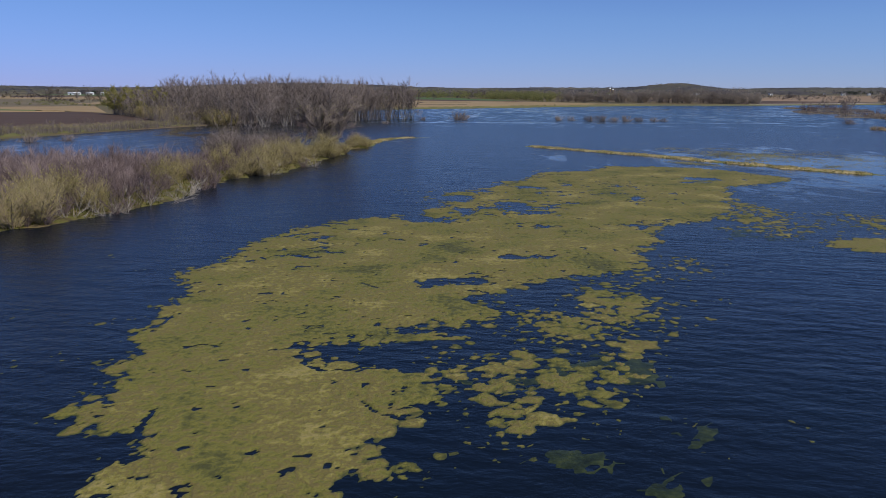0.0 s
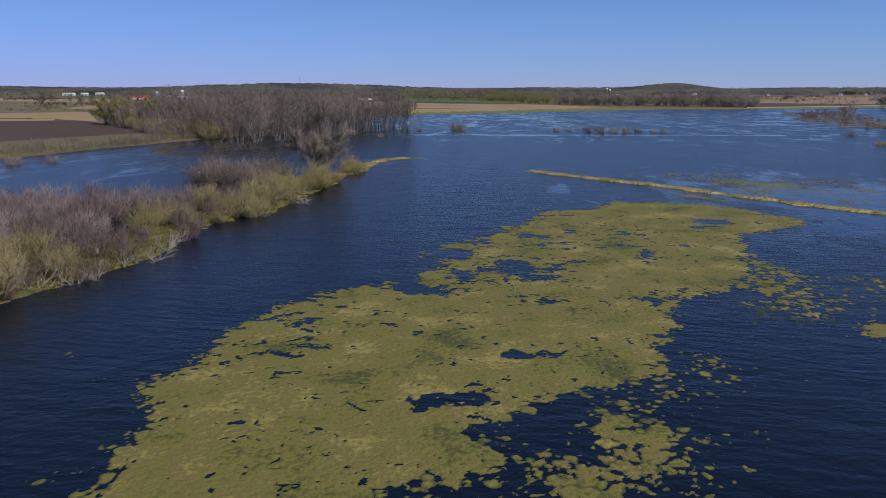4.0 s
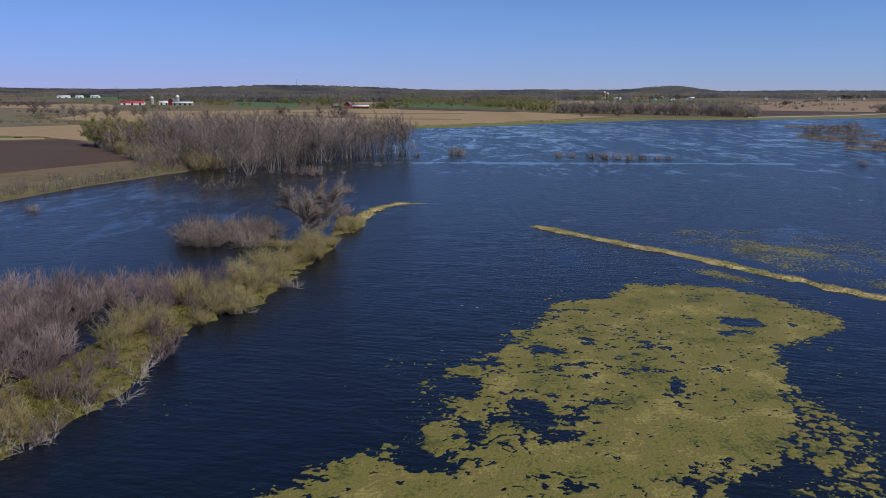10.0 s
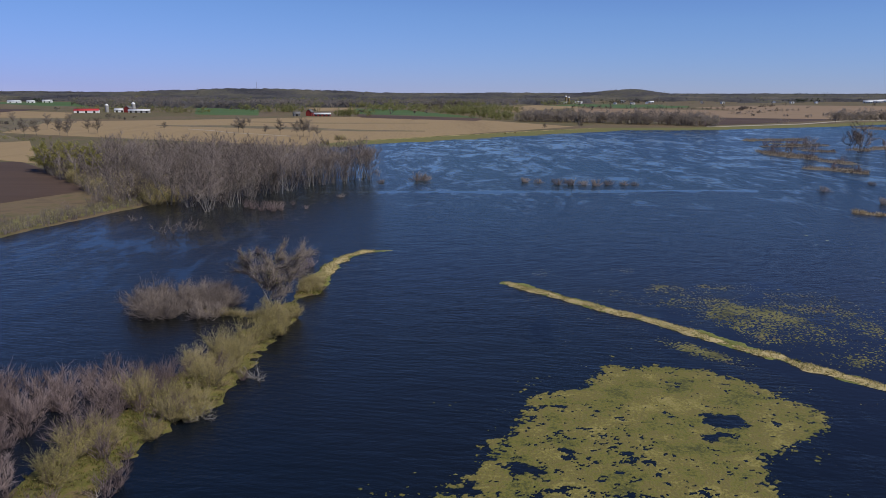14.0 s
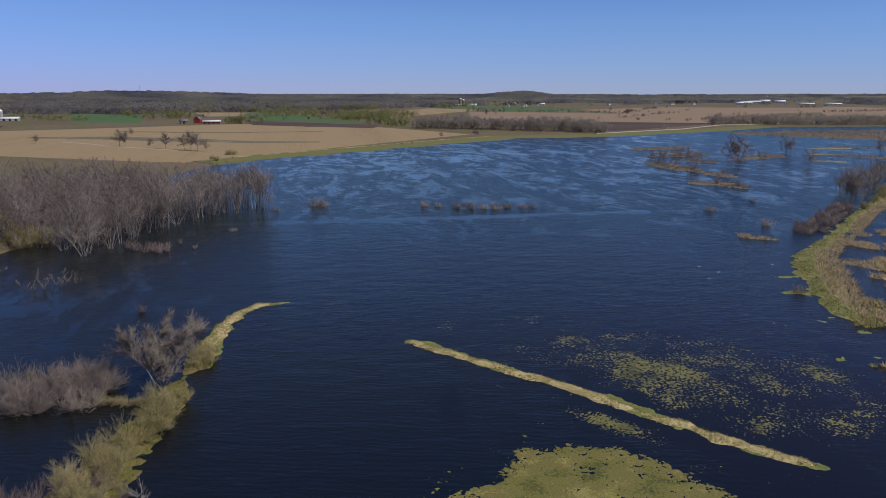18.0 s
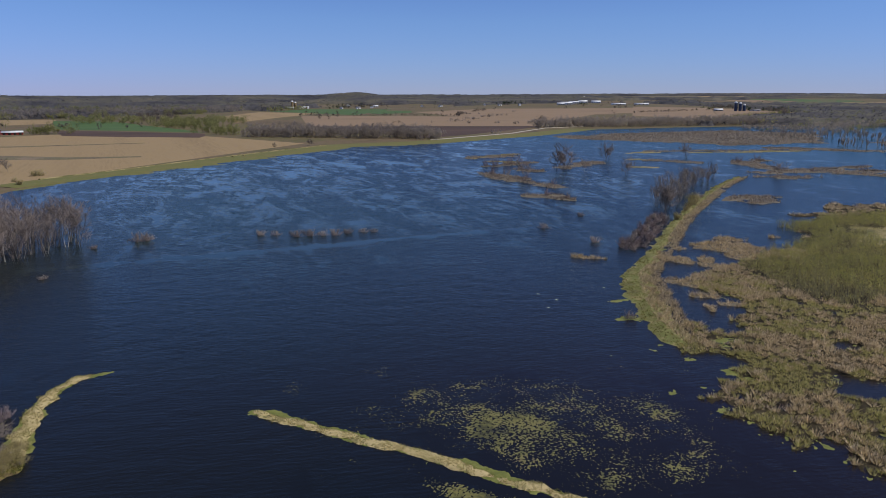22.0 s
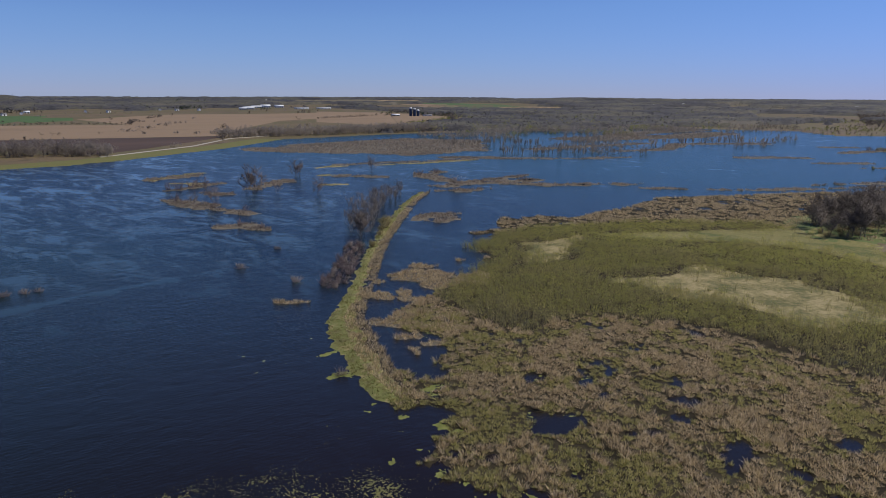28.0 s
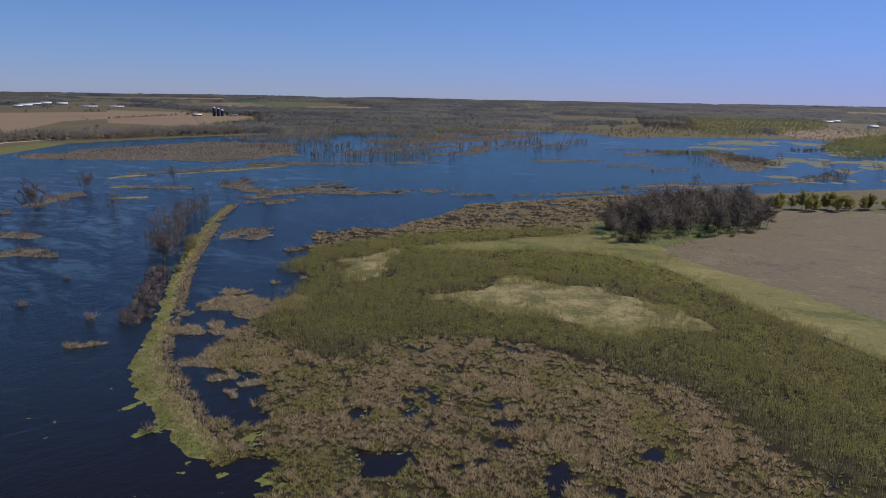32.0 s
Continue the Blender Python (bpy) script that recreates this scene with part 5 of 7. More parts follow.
WOOD = [(-84, 252), (-62, 240), (-50, 262), (-41, 286), (-27, 301), (-13, 322), (-20, 348), (-50, 352), (-90, 356), (-135, 350), (-125, 315), (-95, 280)]
xs, ys = scatter(-170, -5, 225, 400, 5.6, lambda x, y: (inside(WOOD, x, y) > 0) * 0.78, PR)
spread(MAPLE, xs, ys, at_ground, (0.72, 1.02))
xs, ys = scatter(-130, -10, 235, 330, 6.5, lambda x, y: (np.abs(inside(WOOD, x, y) - 4) < 6) * 0.6, PR)
spread(YOUNG, xs, ys, at_ground, (0.4, 0.8))
for x, y, s in ((-62, 241, 1.0), (-57, 246, 0.9), (-44, 285, 1.1), (-70, 246, 0.8), (-62.1, 237, 0.95)):
    BIGMAPLE.put(x, y, -0.3, x * 7, s, int(-x) % 2)
xs, ys = scatter(-190, -60, 225, 400, 5.0, lambda x, y: (inside([(-90, 246), (-86, 262), (-122, 318), (-128, 352), (-160, 362), (-160, 344), (-140, 316), (-115, 286)], x, y) > 0) * 0.92, PR)
spread(YOUNG, xs, ys, at_ground, (0.8, 1.7))
xs, ys = scatter(-190, -90, 280, 380, 11, lambda x, y: (inside([(-110, 285), (-128, 352), (-160, 362), (-160, 344), (-140, 318)], x, y) > 0) * 0.7, PR)
spread(BUDDING, xs, ys, at_ground, (0.6, 1.0))
for x, y, s in ((-158, 342, 1.0), (-150, 335, 0.95), (-142, 329, 0.8), (-162, 350, 0.9), (-134, 325, 0.7), (-153, 350, 1.1), (-146, 340, 1.0)):
    BUDDING.put(x, y, at_ground(x, y), x, s, int(-x))
xs, ys = scatter(-130, -80, 150, 262, 3.4, lambda x, y: (along([(-117, 170, 4), (-110, 205, 4), (-102, 225, 4), (-92, 252, 5)], x, y) > 0) * 0.6, PR)
spread(YOUNG, xs, ys, at_ground, (0.25, 0.55))
for x, y in ((-62.1, 200.8), (-78.5, 220.7)):
    SNAG.put(x, y, -0.4, x * 11, 1.0 if x > -70 else 0.5, int(-y))

for x, y, s in ((-42, 237.4, 0.9), (-40, 239, 0.8), (-44, 240, 0.7), (-52.3, 246, 0.8), (-50, 243, 0.7), (-32.8, 242, 0.4), (-35.5, 178, 0.45), (-23.2, 162.8, 0.75), (-22, 164, 0.6), (-24, 160, 0.5)):
    BUSH.put(x, y, -0.2, x * 7, s, int(-y))

# shrubs of the island
BRUSH = [(-100, 30), (-62, 40), (-42, 60), (-38, 80), (-34, 95), (-31, 106), (-44, 104), (-58, 99), (-80, 92), (-110, 85)]
xs, ys = scatter(-112, -30, 25, 108, 2.35, lambda x, y: (inside(BRUSH, x, y) > 0) * (0.25 + 0.7 * (fbm(x, y, 9, 2, 5) > -0.1)), PR)
for k in range(len(xs)):
    near = xs[k] > -75
    (BUSH if near else YOUNG).put(float(xs[k]), float(ys[k]), -0.1, PR.uniform(0, 360), PR.uniform(0.6, 1.05) * (1 if near else 0.42), k)
xs, ys = scatter(-52, -26, 120, 148, 2.9, lambda x, y: (inside([(-43, 128.5), (-38, 127), (-34, 125.5), (-31, 127.5), (-32.5, 134), (-35, 141), (-46, 143), (-50, 134)], x, y) > 0) * 0.9, PR)
spread(GREYWILLOW, xs, ys, flat(-0.1), (0.75, 1.3))
xs, ys = scatter(-75, -15, 20, 158, 2.0, lambda x, y: (along(ISLAND, x, y) > 0.1) * ((y < 131) | (y > 143)) * (0.22 + 0.12 * (y > 86)) * (0.3 + 0.7 * (fbm(x, y, 8, 2, 9) > 0)), PR)
spread(SALLOW, xs, ys, flat(0.05), (0.35, 1.15))
WILLOWTREE.put(-25.2, 136.5, -0.1, 40, 1.15, 0)
for x, y, s in ((-20.6, 145.6, 0.75), (-19.4, 147.4, 0.6), (-21.4, 148, 0.55), (-18.6, 144.6, 0.5), (-20, 150.2, 0.5), (-21.2, 143.4, 0.6)):
    SALLOW.put(x, y, 0, x * 31, s, int(x * 3))
for k in range(9):
    SALLOW.put(-35 + k * 1.15, 130.8 - k * 0.3, -0.1, k * 77, 0.36 + 0.03 * (k % 3), k)
for x, y, s in ((-46, 239, 0.95), (-42.5, 238, 0.9), (-49.5, 242, 0.7), (-36, 178, 0.5), (-38, 250, 0.5)):
    BUSH.put(x, y, -0.2, x * 9, s, int(x))
SNAG.put(-59, 204, -0.3, 60, 0.9, 1)
SNAG.put(-56.5, 206, -0.3, 160, 0.6, 0)
xs, ys = scatter(-60, -24, 35, 104, 2.7, lambda x, y: (along(ISLAND, x, y) > -1.0) * (0.25 + 0.5 * (fbm(x, y, 7, 2, 15) > 0)), PR)
spread(BUSH, xs, ys, flat(0.05), (0.3, 0.9))
xs, ys = scatter(-62, -20, 30, 112, 2.6, lambda x, y: (np.abs(along(ISLAND, x, y) + 0.3) < 1.3) * 0.75 * (inside([(-60, 24), (-44, 40), (-30, 75), (-20, 115), (-12, 110), (-20, 60), (-40, 20)], x, y) > 0), PR)
spread(CREEPING, xs, ys, flat(0.0), (0.5, 1.15))

# budding bushes on the field bank and by the dike
for x, y, s in ((-166, 374, 0.75), (-158, 366, 0.8), (-151, 356, 0.7), (-172, 384, 0.6), (-146, 348, 0.6), (-160, 376, 0.8)):
    BUDDING.put(x, y, at_ground(x, y) - 2.5, x * 5, s * 1.2, int(-x))
xs, ys = scatter(-150, -60, 225, 345, 5.5, lambda x, y: (along([(-100, 246, 4), (-84, 256, 7), (-118, 300, 8), (-140, 335, 8)], x, y) > 0) * 0.7, PR)
spread(SALLOW, xs, ys, at_ground, (0.9, 1.7))
for x, y, s in ((259, 303.5, 1.5), (256, 300, 1.2), (262, 308, 1.3), (250, 297, 0.9), (240, 288, 0.8), (219, 271, 0.9)):
    SALLOW.put(x, y, 0.2, x * 3, s, int(x))

# clumps in the open water
for x, y, s in ((4, 316.3, 1.5), (7, 317, 1.0), (48, 310.5, 0.9), (53, 308.5, 0.8), (60, 302, 1.1), (65, 301, 1.2), (70, 300, 0.9), (74, 299, 1.1), (80, 300.5, 0.9), (86, 299.8, 0.8), (90, 299, 0.7),
                (158.5, 246.2, 1.0), (156.4, 279, 0.9), (188, 298, 0.7), (110.5, 166, 0.8), (-24, 268, 0.6), (-11, 309, 0.7), (-98, 160, 0.9), (-92, 166, 0.7)):
    TUFT.put(x, y, -0.3, x * 3 % 360, s * 1.25, int(x + y))

# ---- east side: thicket, islets, far marsh ----
xs, ys = scatter(225, 375, 285, 400, 5.0, lambda x, y: (along([(231, 291, 3), (262, 326, 9), (300, 360, 11), (350, 388, 8)], x, y) > 0) * 0.72, PR)
spread(THICKET, xs, ys, flat(-0.2), (0.5, 1.05))
xs, ys = scatter(158, 232, 228, 290, 2.5, lambda x, y: (along([(165, 233, 5), (180, 246, 4.6), (202, 265, 4.2), (216, 280, 4)], x, y) > 0) * 0.8, PR)
for k in range(len(xs)):
    (BUSH, TUFT)[k % 2].put(float(xs[k]), float(ys[k]), -0.1, PR.uniform(0, 360), PR.uniform(0.5, 0.85), k)
OAK.put(229, 289.5, -0.2, 10, 0.75, 0)
for x, y, s in ((287.5, 462.5, 1.25), (291, 465, 0.95), (284, 466, 0.8), (365, 518, 0.95), (370, 521, 0.7), (311, 422, 0.8), (296, 448, 0.6), (239, 434, 0.75), (248, 446, 0.6), (229, 440, 0.5), (439, 507, 0.9), (403, 377, 0.6), (419, 396, 0.5), (231, 291, 0.8)):
    BIGOAK.put(x, y, -0.3, x * 7, s * 1.25, int(x))
for x, y, s in ((252, 513, 1.3), (258, 510, 1.5), (270, 514, 1.4), (276, 517, 1.2), (284, 519, 1.5), (229, 460, 1.2), (226, 446, 0.9), (231, 420, 1.1), (236, 396, 0.9), (208, 358, 0.9), (212, 345, 0.8), (446, 456, 1.3), (470, 460, 1.2), (444, 387, 1.0), (480, 376, 1.1)):
    BUSH.put(x, y, -0.2, x * 5, s * 1.2, int(x))

GROVE = [(414, 144), (382, 124), (412, 103), (448, 66), (490, 58), (552, 80), (510, 128), (460, 142)]
land("grove_floor", "green grass under the grove of bare trees", (365, 570, 40, 165), 3.0, glade_height([(425, 160), (370, 128), (395, 95), (445, 60), (490, 58), (560, 80), (510, 140), (460, 155)], 5), GREENTURF, "meadow")
xs, ys = scatter(370, 560, 60, 150, 7.6, lambda x, y: (inside(GROVE, x, y) > 0) * 0.95, PR)
spread(OAK, xs, ys, at_ground, (0.75, 1.15))
xs, ys = scatter(385, 560, 55, 150, 9, lambda x, y: (inside(GROVE, x, y) > -4) * 0.5, PR)
spread(SALLOW, xs, ys, at_ground, (0.6, 1.1))
for x, y, s in ((505, 118, 1.1), (520, 108, 1.2), (535, 98, 1.1), (548, 88, 1.0), (515, 96, 1.0), (555, 74, 0.9)):
    BUDDING.put(x, y, at_ground(x, y), x, s, int(x))
xs, ys = scatter(540, 720, -60, 90, 8.5, lambda x, y: (along([(553, 64, 8), (584, 28, 9), (616, -12, 9), (668, -60, 10)], x, y) > 0) * 0.9, PR)
spread(BUDDING, xs, ys, at_ground, (0.7, 1.15))

# reed islets: low peat with cattails
ISLETS = [[(271, 577, 6), (322, 590, 5)], [(229, 468, 5), (230, 433, 7), (234, 389, 6)], [(198, 362, 4), (210, 356, 7), (212, 340, 4)], [(250, 512, 5), (273, 515, 6), (300, 528, 5)], [(262, 492, 3), (268, 470, 4)], [(340, 500, 8), (300, 480, 6)], [(284, 310, 3), (302, 312, 6), (314, 303, 4), (290, 290, 3)],
          [(408, 392, 7), (462, 398, 8), (515, 395, 6)], [(440, 385, 4), (470, 345, 6), (524, 296, 4)], [(392, 380, 4), (413, 365, 4)], [(435, 420, 7), (455, 466, 9)], [(420, 470, 5), (400, 500, 6)], [(460, 575, 6), (515, 554, 6), (600, 526, 4)],
          [(444, 455, 8), (483, 462, 7)], [(405, 393, 4), (444, 387, 7), (490, 371, 5)], [(387, 377, 5), (411, 361, 4)], [(285, 318, 4), (310, 301, 4)], [(770, 560, 12), (875, 545, 14), (980, 520, 12)], [(1050, 640, 20), (1250, 660, 26), (1450, 640, 26)], [(870, 310, 8), (885, 271, 8)], [(1100, 309, 9), (1128, 280, 9)], [(609, 201, 5), (660, 165, 6), (719, 133, 6)],
          [(505, 282, 4), (540, 228, 4), (600, 180, 5), (690, 120, 7), (780, 55, 8), (860, 20, 8)], [(137, 229, 1.6), (146, 221, 1.2)], [(190, 222, 6), (196, 214, 5)], [(168, 200, 2), (176, 208, 2)], [(148, 177, 1.2), (146, 174, 1.4)], [(142, 170, 1.0), (140, 173, 1.3)], [(136, 165, 1.2), (134, 162, 0.8)], [(156, 186, 1.2), (153, 184, 1.6)], [(152, 191, 0.8), (149, 188, 1.2)], [(195, 222, 7.5), (201, 217, 6.8)], [(191, 207, 6.8), (195, 204, 5.3)], [(204, 201, 6.8), (212, 204, 5.3)], [(157, 188, 4.7), (161, 186, 4.4)], [(164, 180, 5.3), (168, 177, 4.7)], [(171, 197, 3.8), (174, 194, 3.2)], [(148, 183, 2.6), (151, 180, 3.0)], [(140, 175, 2.2), (144, 172, 2.3)], [(152, 174, 3.2), (157, 171, 3.2)], [(141, 166, 2.2), (144, 164, 2.0)], [(165, 212, 4.4), (166, 208, 3.8)], [(178, 224, 2.6), (180, 223, 2.3)], [(145, 189, 2.9), (147, 186, 2.3)], [(206, 231, 1.5), (212, 226, 1.2)], [(226, 226, 1.2), (222, 231, 1.0)], [(240, 238, 1.2), (236, 242, 1.4)],
          [(525, 777, 36), (590, 700, 46), (640, 655, 38), (700, 611, 26)], [(610, 700, 34), (740, 740, 30), (830, 722, 20)], [(600, 556, 12), (690, 450, 8), (740, 425, 6)], [(830, 470, 10), (893, 446, 10), (1010, 480, 14), (1110, 400, 14)],
          [(837, 327, 8), (891, 277, 8)], [(828, 243, 6), (860, 212, 6)], [(800, 200, 6), (840, 166, 6)], [(1000, 265, 10), (1130, 221, 14)], [(1140, 170, 22), (960, 110, 30), (880, 105, 12)], [(1000, 640, 40), (1200, 560, 40), (1350, 560, 40)]]


def islet_height(x, y):
    """Reed islets; low ground between pools."""
    d = np.full(np.shape(x), -50.0)
    for line in ISLETS:
        d = np.maximum(d, along(line, x, y))
    d = np.maximum(d, inside([(560, 800), (600, 690), (570, 640), (590, 605), (660, 600), (735, 628), (830, 700), (860, 740), (790, 840), (650, 870)], x, y) * 0.6 + 3)
    broad = smooth(150, 300, x)
    return np.clip((d + 7 * broad * fbm(x, y, 34, 3, 113) + (1.5 + 8 * broad) * fbm(x, y, 13, 5, 111, 0.66) + (2.2 + 5 * broad) * fbm(x, y, 4.5, 4, 112, 0.65)) * 0.1, -0.3, 0.22)


land("reed_islet", "low peat islets with dead reeds in the flooded marsh", (120, 620, 150, 610), 1.5, islet_height, REEDMUD, "islet")
def flats_height(x, y):
    d = inside([(954, 138), (880, 100), (800, 50), (815, -40), (1000, -50), (1270, -50), (1560, 10), (1560, 150), (1515, 185), (1250, 200), (1100, 160)], x, y)
    return np.clip((np.minimum(d * 0.03, 0.25) + 3.4 * fbm(x, y * 1.6, 90, 5, 115, 0.62) - 0.1) * 0.1, -0.3, 0.06)


land("algae_flat", "pale yellow-green algae flats in shallow far water", (780, 1580, -70, 220), 6.0, flats_height, FLATS, "mudflat")
land("reed_islet", "low peat islets with dead reeds far across the marsh", (470, 1480, 0, 830), 5.0, islet_height, REEDMUD, "islet")


def reeds(name, label, box, gap, want, ground, height, width, per, mat, lean=0.35, seed=1, lump=3.0):
    """Tussocks of stalks that lean out from their middle."""
    rng = np.random.default_rng(seed)
    x, y = scatter(*box, gap, want, rng)
    h = height * np.clip(0.8 + 0.75 * fbm(x, y, lump, 3, seed + 40), 0.3, 1.4) * rng.uniform(0.75, 1.15, len(x))
    n = len(x) * per
    a, u = rng.uniform(0, 2 * math.pi, n), np.sqrt(rng.uniform(0, 1, n))
    k = np.repeat(np.arange(len(x)), per)
    foot, hh = gap * 0.42 * u, h[k] * (1.08 - 0.35 * u) * rng.uniform(0.75, 1.2, n)
    bx, by = x[k] + np.cos(a) * foot, y[k] + np.sin(a) * foot
    z = np.maximum(ground(x, y), -0.02)[k] - 0.05
    out = lean * hh * u * rng.uniform(0.5, 1.3, n)
    b = rng.uniform(0, 2 * math.pi, n)
    side = np.stack([np.cos(b), np.sin(b), np.zeros(n)], 1) * (width * rng.uniform(0.6, 1.4, n))[:, None]
    base = np.stack([bx, by, z], 1)
    tip = base + np.stack([np.cos(a) * out, np.sin(a) * out, hh], 1) + rng.normal(size=(n, 3)) * 0.06 * height
    v = np.stack([base - side * 0.7, base + side * 0.7, tip], 1).reshape(-1, 3)
    return tagged(new(name, mesh_of(name, v, np.arange(3 * n).reshape(-1, 3), mat)), label, "reeds", kind="stuff")


def not_scrub(x, y):
    return smooth(2.0, -3.0, inside(SCRUBLAND, x, y) + 5 * fbm(x, y, 14, 3, 121))


def open_ground(x, y):
    return np.maximum(np.maximum(inside(CLEAR_A, x, y), inside(CLEAR_B, x, y)), inside(LAWN, x, y)) + 12 * fbm(x, y, 26, 5, 71, 0.6)


def tussock(x, y):
    return smooth(-0.28, 0.08, fbm(x, y * 0.7, 4.6, 4, 131, 0.65))


def sedge_zone(x, y):
    return smooth(0.3, 0.5, fbm(x, y, 11, 4, 141, 0.6) + 0.56 * smooth(34, 6, inside(MARSH, x, y)) * smooth(190, 145, x))


def cattail_want(x, y):
    return (marsh_height(x, y) > 0.03) * (1 - 0.75 * sedge_zone(x, y)) * not_scrub(x, y) * tussock(x, y) * (open_ground(x, y) < 0)


reeds("cattail_bed", "dense bed of dry tan cattails with dark gaps", (86, 215, -60, 205), 1.25, lambda x, y: cattail_want(x, y) * 0.97, marsh_height, 1.3, 0.12, 30, CATTAIL, 1.25, 1, 5.0)
reeds("cattail_bed", "far bed of dry tan cattails by the open water", (215, 720, 60, 290), 1.9, cattail_want, marsh_height, 1.6, 0.22, 15, CATTAIL, 1.1, 2)
reeds("sedge_bed", "yellow-green sedge among the cattails and on the pool edges", (86, 200, -60, 205), 0.9, lambda x, y: (marsh_height(x, y) > 0.0) * not_scrub(x, y) * np.maximum(np.maximum(sedge_zone(x, y), 1.0 * (marsh_height(x, y) < 0.08)), 0.55 * (tussock(x, y) < 0.5)) * 0.9, marsh_height, 0.9, 0.11, 20, SEDGE, 1.1, 3)
reeds("reeds", "grey dead reeds on the flooded islets", (120, 640, 150, 610), 1.5, lambda x, y: ((x > 245) | (y > 300)) * (islet_height(x, y) > 0.02) * (0.12 + 0.65 * (fbm(x, y, 6, 3, 145) > -0.05)), islet_height, 1.6, 0.15, 12, FARREED, 0.8, 4)
reeds("reeds", "dry tan cattails on small islets beside the dike", (120, 245, 150, 300), 1.2, lambda x, y: (islet_height(x, y) > 0.0) * 0.95, islet_height, 1.3, 0.12, 18, CATTAIL, 1.1, 24)
reeds("reeds", "dead brown reeds far across the marsh", (500, 1480, 0, 830), 4.2, lambda x, y: (islet_height(x, y) > 0.02) * 0.9, islet_height, 1.5, 0.4, 10, FARREED, 0.9, 5)
STRAWBARS = [[(270, 575, 2), (299, 590, 4), (330, 603, 2)], [(276, 545, 3), (286, 536, 5), (282, 525, 2)], [(485, 546, 3), (534, 533, 4), (594, 520, 3)], [(424, 566, 2), (449, 566, 4), (462, 560, 2)], [(388, 516, 3), (409, 502, 3)], [(350, 463, 2), (360, 455, 2)]]


def strawbar_height(x, y):
    d = np.full(np.shape(x), -50.0)
    for line in STRAWBARS:
        d = np.maximum(d, along(line, x, y))
    return np.clip((d + 1.2 + 7 * fbm(x, y, 7, 4, 118, 0.62)) * 0.12, -0.3, 0.2)


land("straw_bar", "low straw-coloured bars of flattened reeds in the lake", (255, 610, 440, 615), 1.3, strawbar_height, MEADOW, "bar")
reeds("bar_grass", "flattened straw-coloured reeds on low bars", (255, 610, 440, 615), 1.5, lambda x, y: (strawbar_height(x, y) > 0.05) * 0.8, strawbar_height, 0.5, 0.15, 6, STRAW, 1.2, 26)
reeds("dike_grass", "short green and straw grass on the dike", (98, 382, 138, 392), 0.8, lambda x, y: (dike_height(x, y) > 0.05) * (0.5 + 0.5 * (fbm(x, y, 5, 3, 155) > 0)), dike_height, 0.5, 0.07, 9, TURF, 1.0, 6)
reeds("cattail_bed", "dry tan cattails along the dike's inner side", (98, 382, 138, 392), 1.1, lambda x, y: (along([(px + 2.6, py - 2.6, w * 0.75) for px, py, w in DIKE], x, y) > 0) * (fbm(x, y, 9, 2, 151) > -0.5) * 0.9, dike_height, 1.3, 0.1, 16, CATTAIL, 1.1, 7)
reeds("bank_grass", "straw-coloured grass on the narrow bank", (-26, 66, 86, 185), 0.32, lambda x, y: (spit_height(x, y) > 0.04) * (0.35 + 0.6 * (fbm(x, y, 2.5, 3, 158) > -0.1)), spit_height, 0.32, 0.06, 8, STRAW, 1.3, 8)
reeds("bank_fringe", "green shoots along the edge of the narrow bank", (-26, 66, 86, 185), 0.45, lambda x, y: (np.abs(spit_height(x, y) - 0.03) < 0.09) * 0.85, spit_height, 0.32, 0.07, 8, TURF, 1.2, 28)
reeds("island_grass", "mixed green and straw grass on the island", (-85, -10, 10, 160), 0.5, lambda x, y: (island_height(x, y) > 0.03) * (0.3 + 0.7 * (fbm(x, y, 6, 2, 161) > -0.1)), island_height, 0.45, 0.07, 11, TURF, 1.0, 9)
reeds("lawn_grass", "rough tussocks on the mown bank", (210, 415, -45, 215), 1.9, lambda x, y: (inside(LAWN, x, y) > 1) * 0.55, lambda x, y: np.maximum(marsh_height(x, y), 0.2) + 0.1, 0.4, 0.13, 5, MEADOWGRASS, 1.6, 41)
reeds("field_stubble", "rough dead weeds standing on the fallow rise", (285, 600, -120, 106), 2.6, lambda x, y: (inside([(368, 106), (281, 3), (440, -120), (570, -110), (594, 20), (548, 64), (452, 68)], x, y) > 2) * (0.25 + 0.5 * (fbm(x, y, 12, 3, 166) > 0)), lambda x, y: ground_height(x, y) + 0.45, 0.5, 0.16, 4, FARREED, 1.4, 42)
reeds("meadow_grass", "dry yellow grass in the clearings", (205, 410, -25, 240), 1.3, lambda x, y: smooth(-7, 3, open_ground(x, y)) * 0.97, lambda x, y: marsh_height(x, y) + 0.1, 0.35, 0.13, 7, MEADOWGRASS, 2.0, 10)


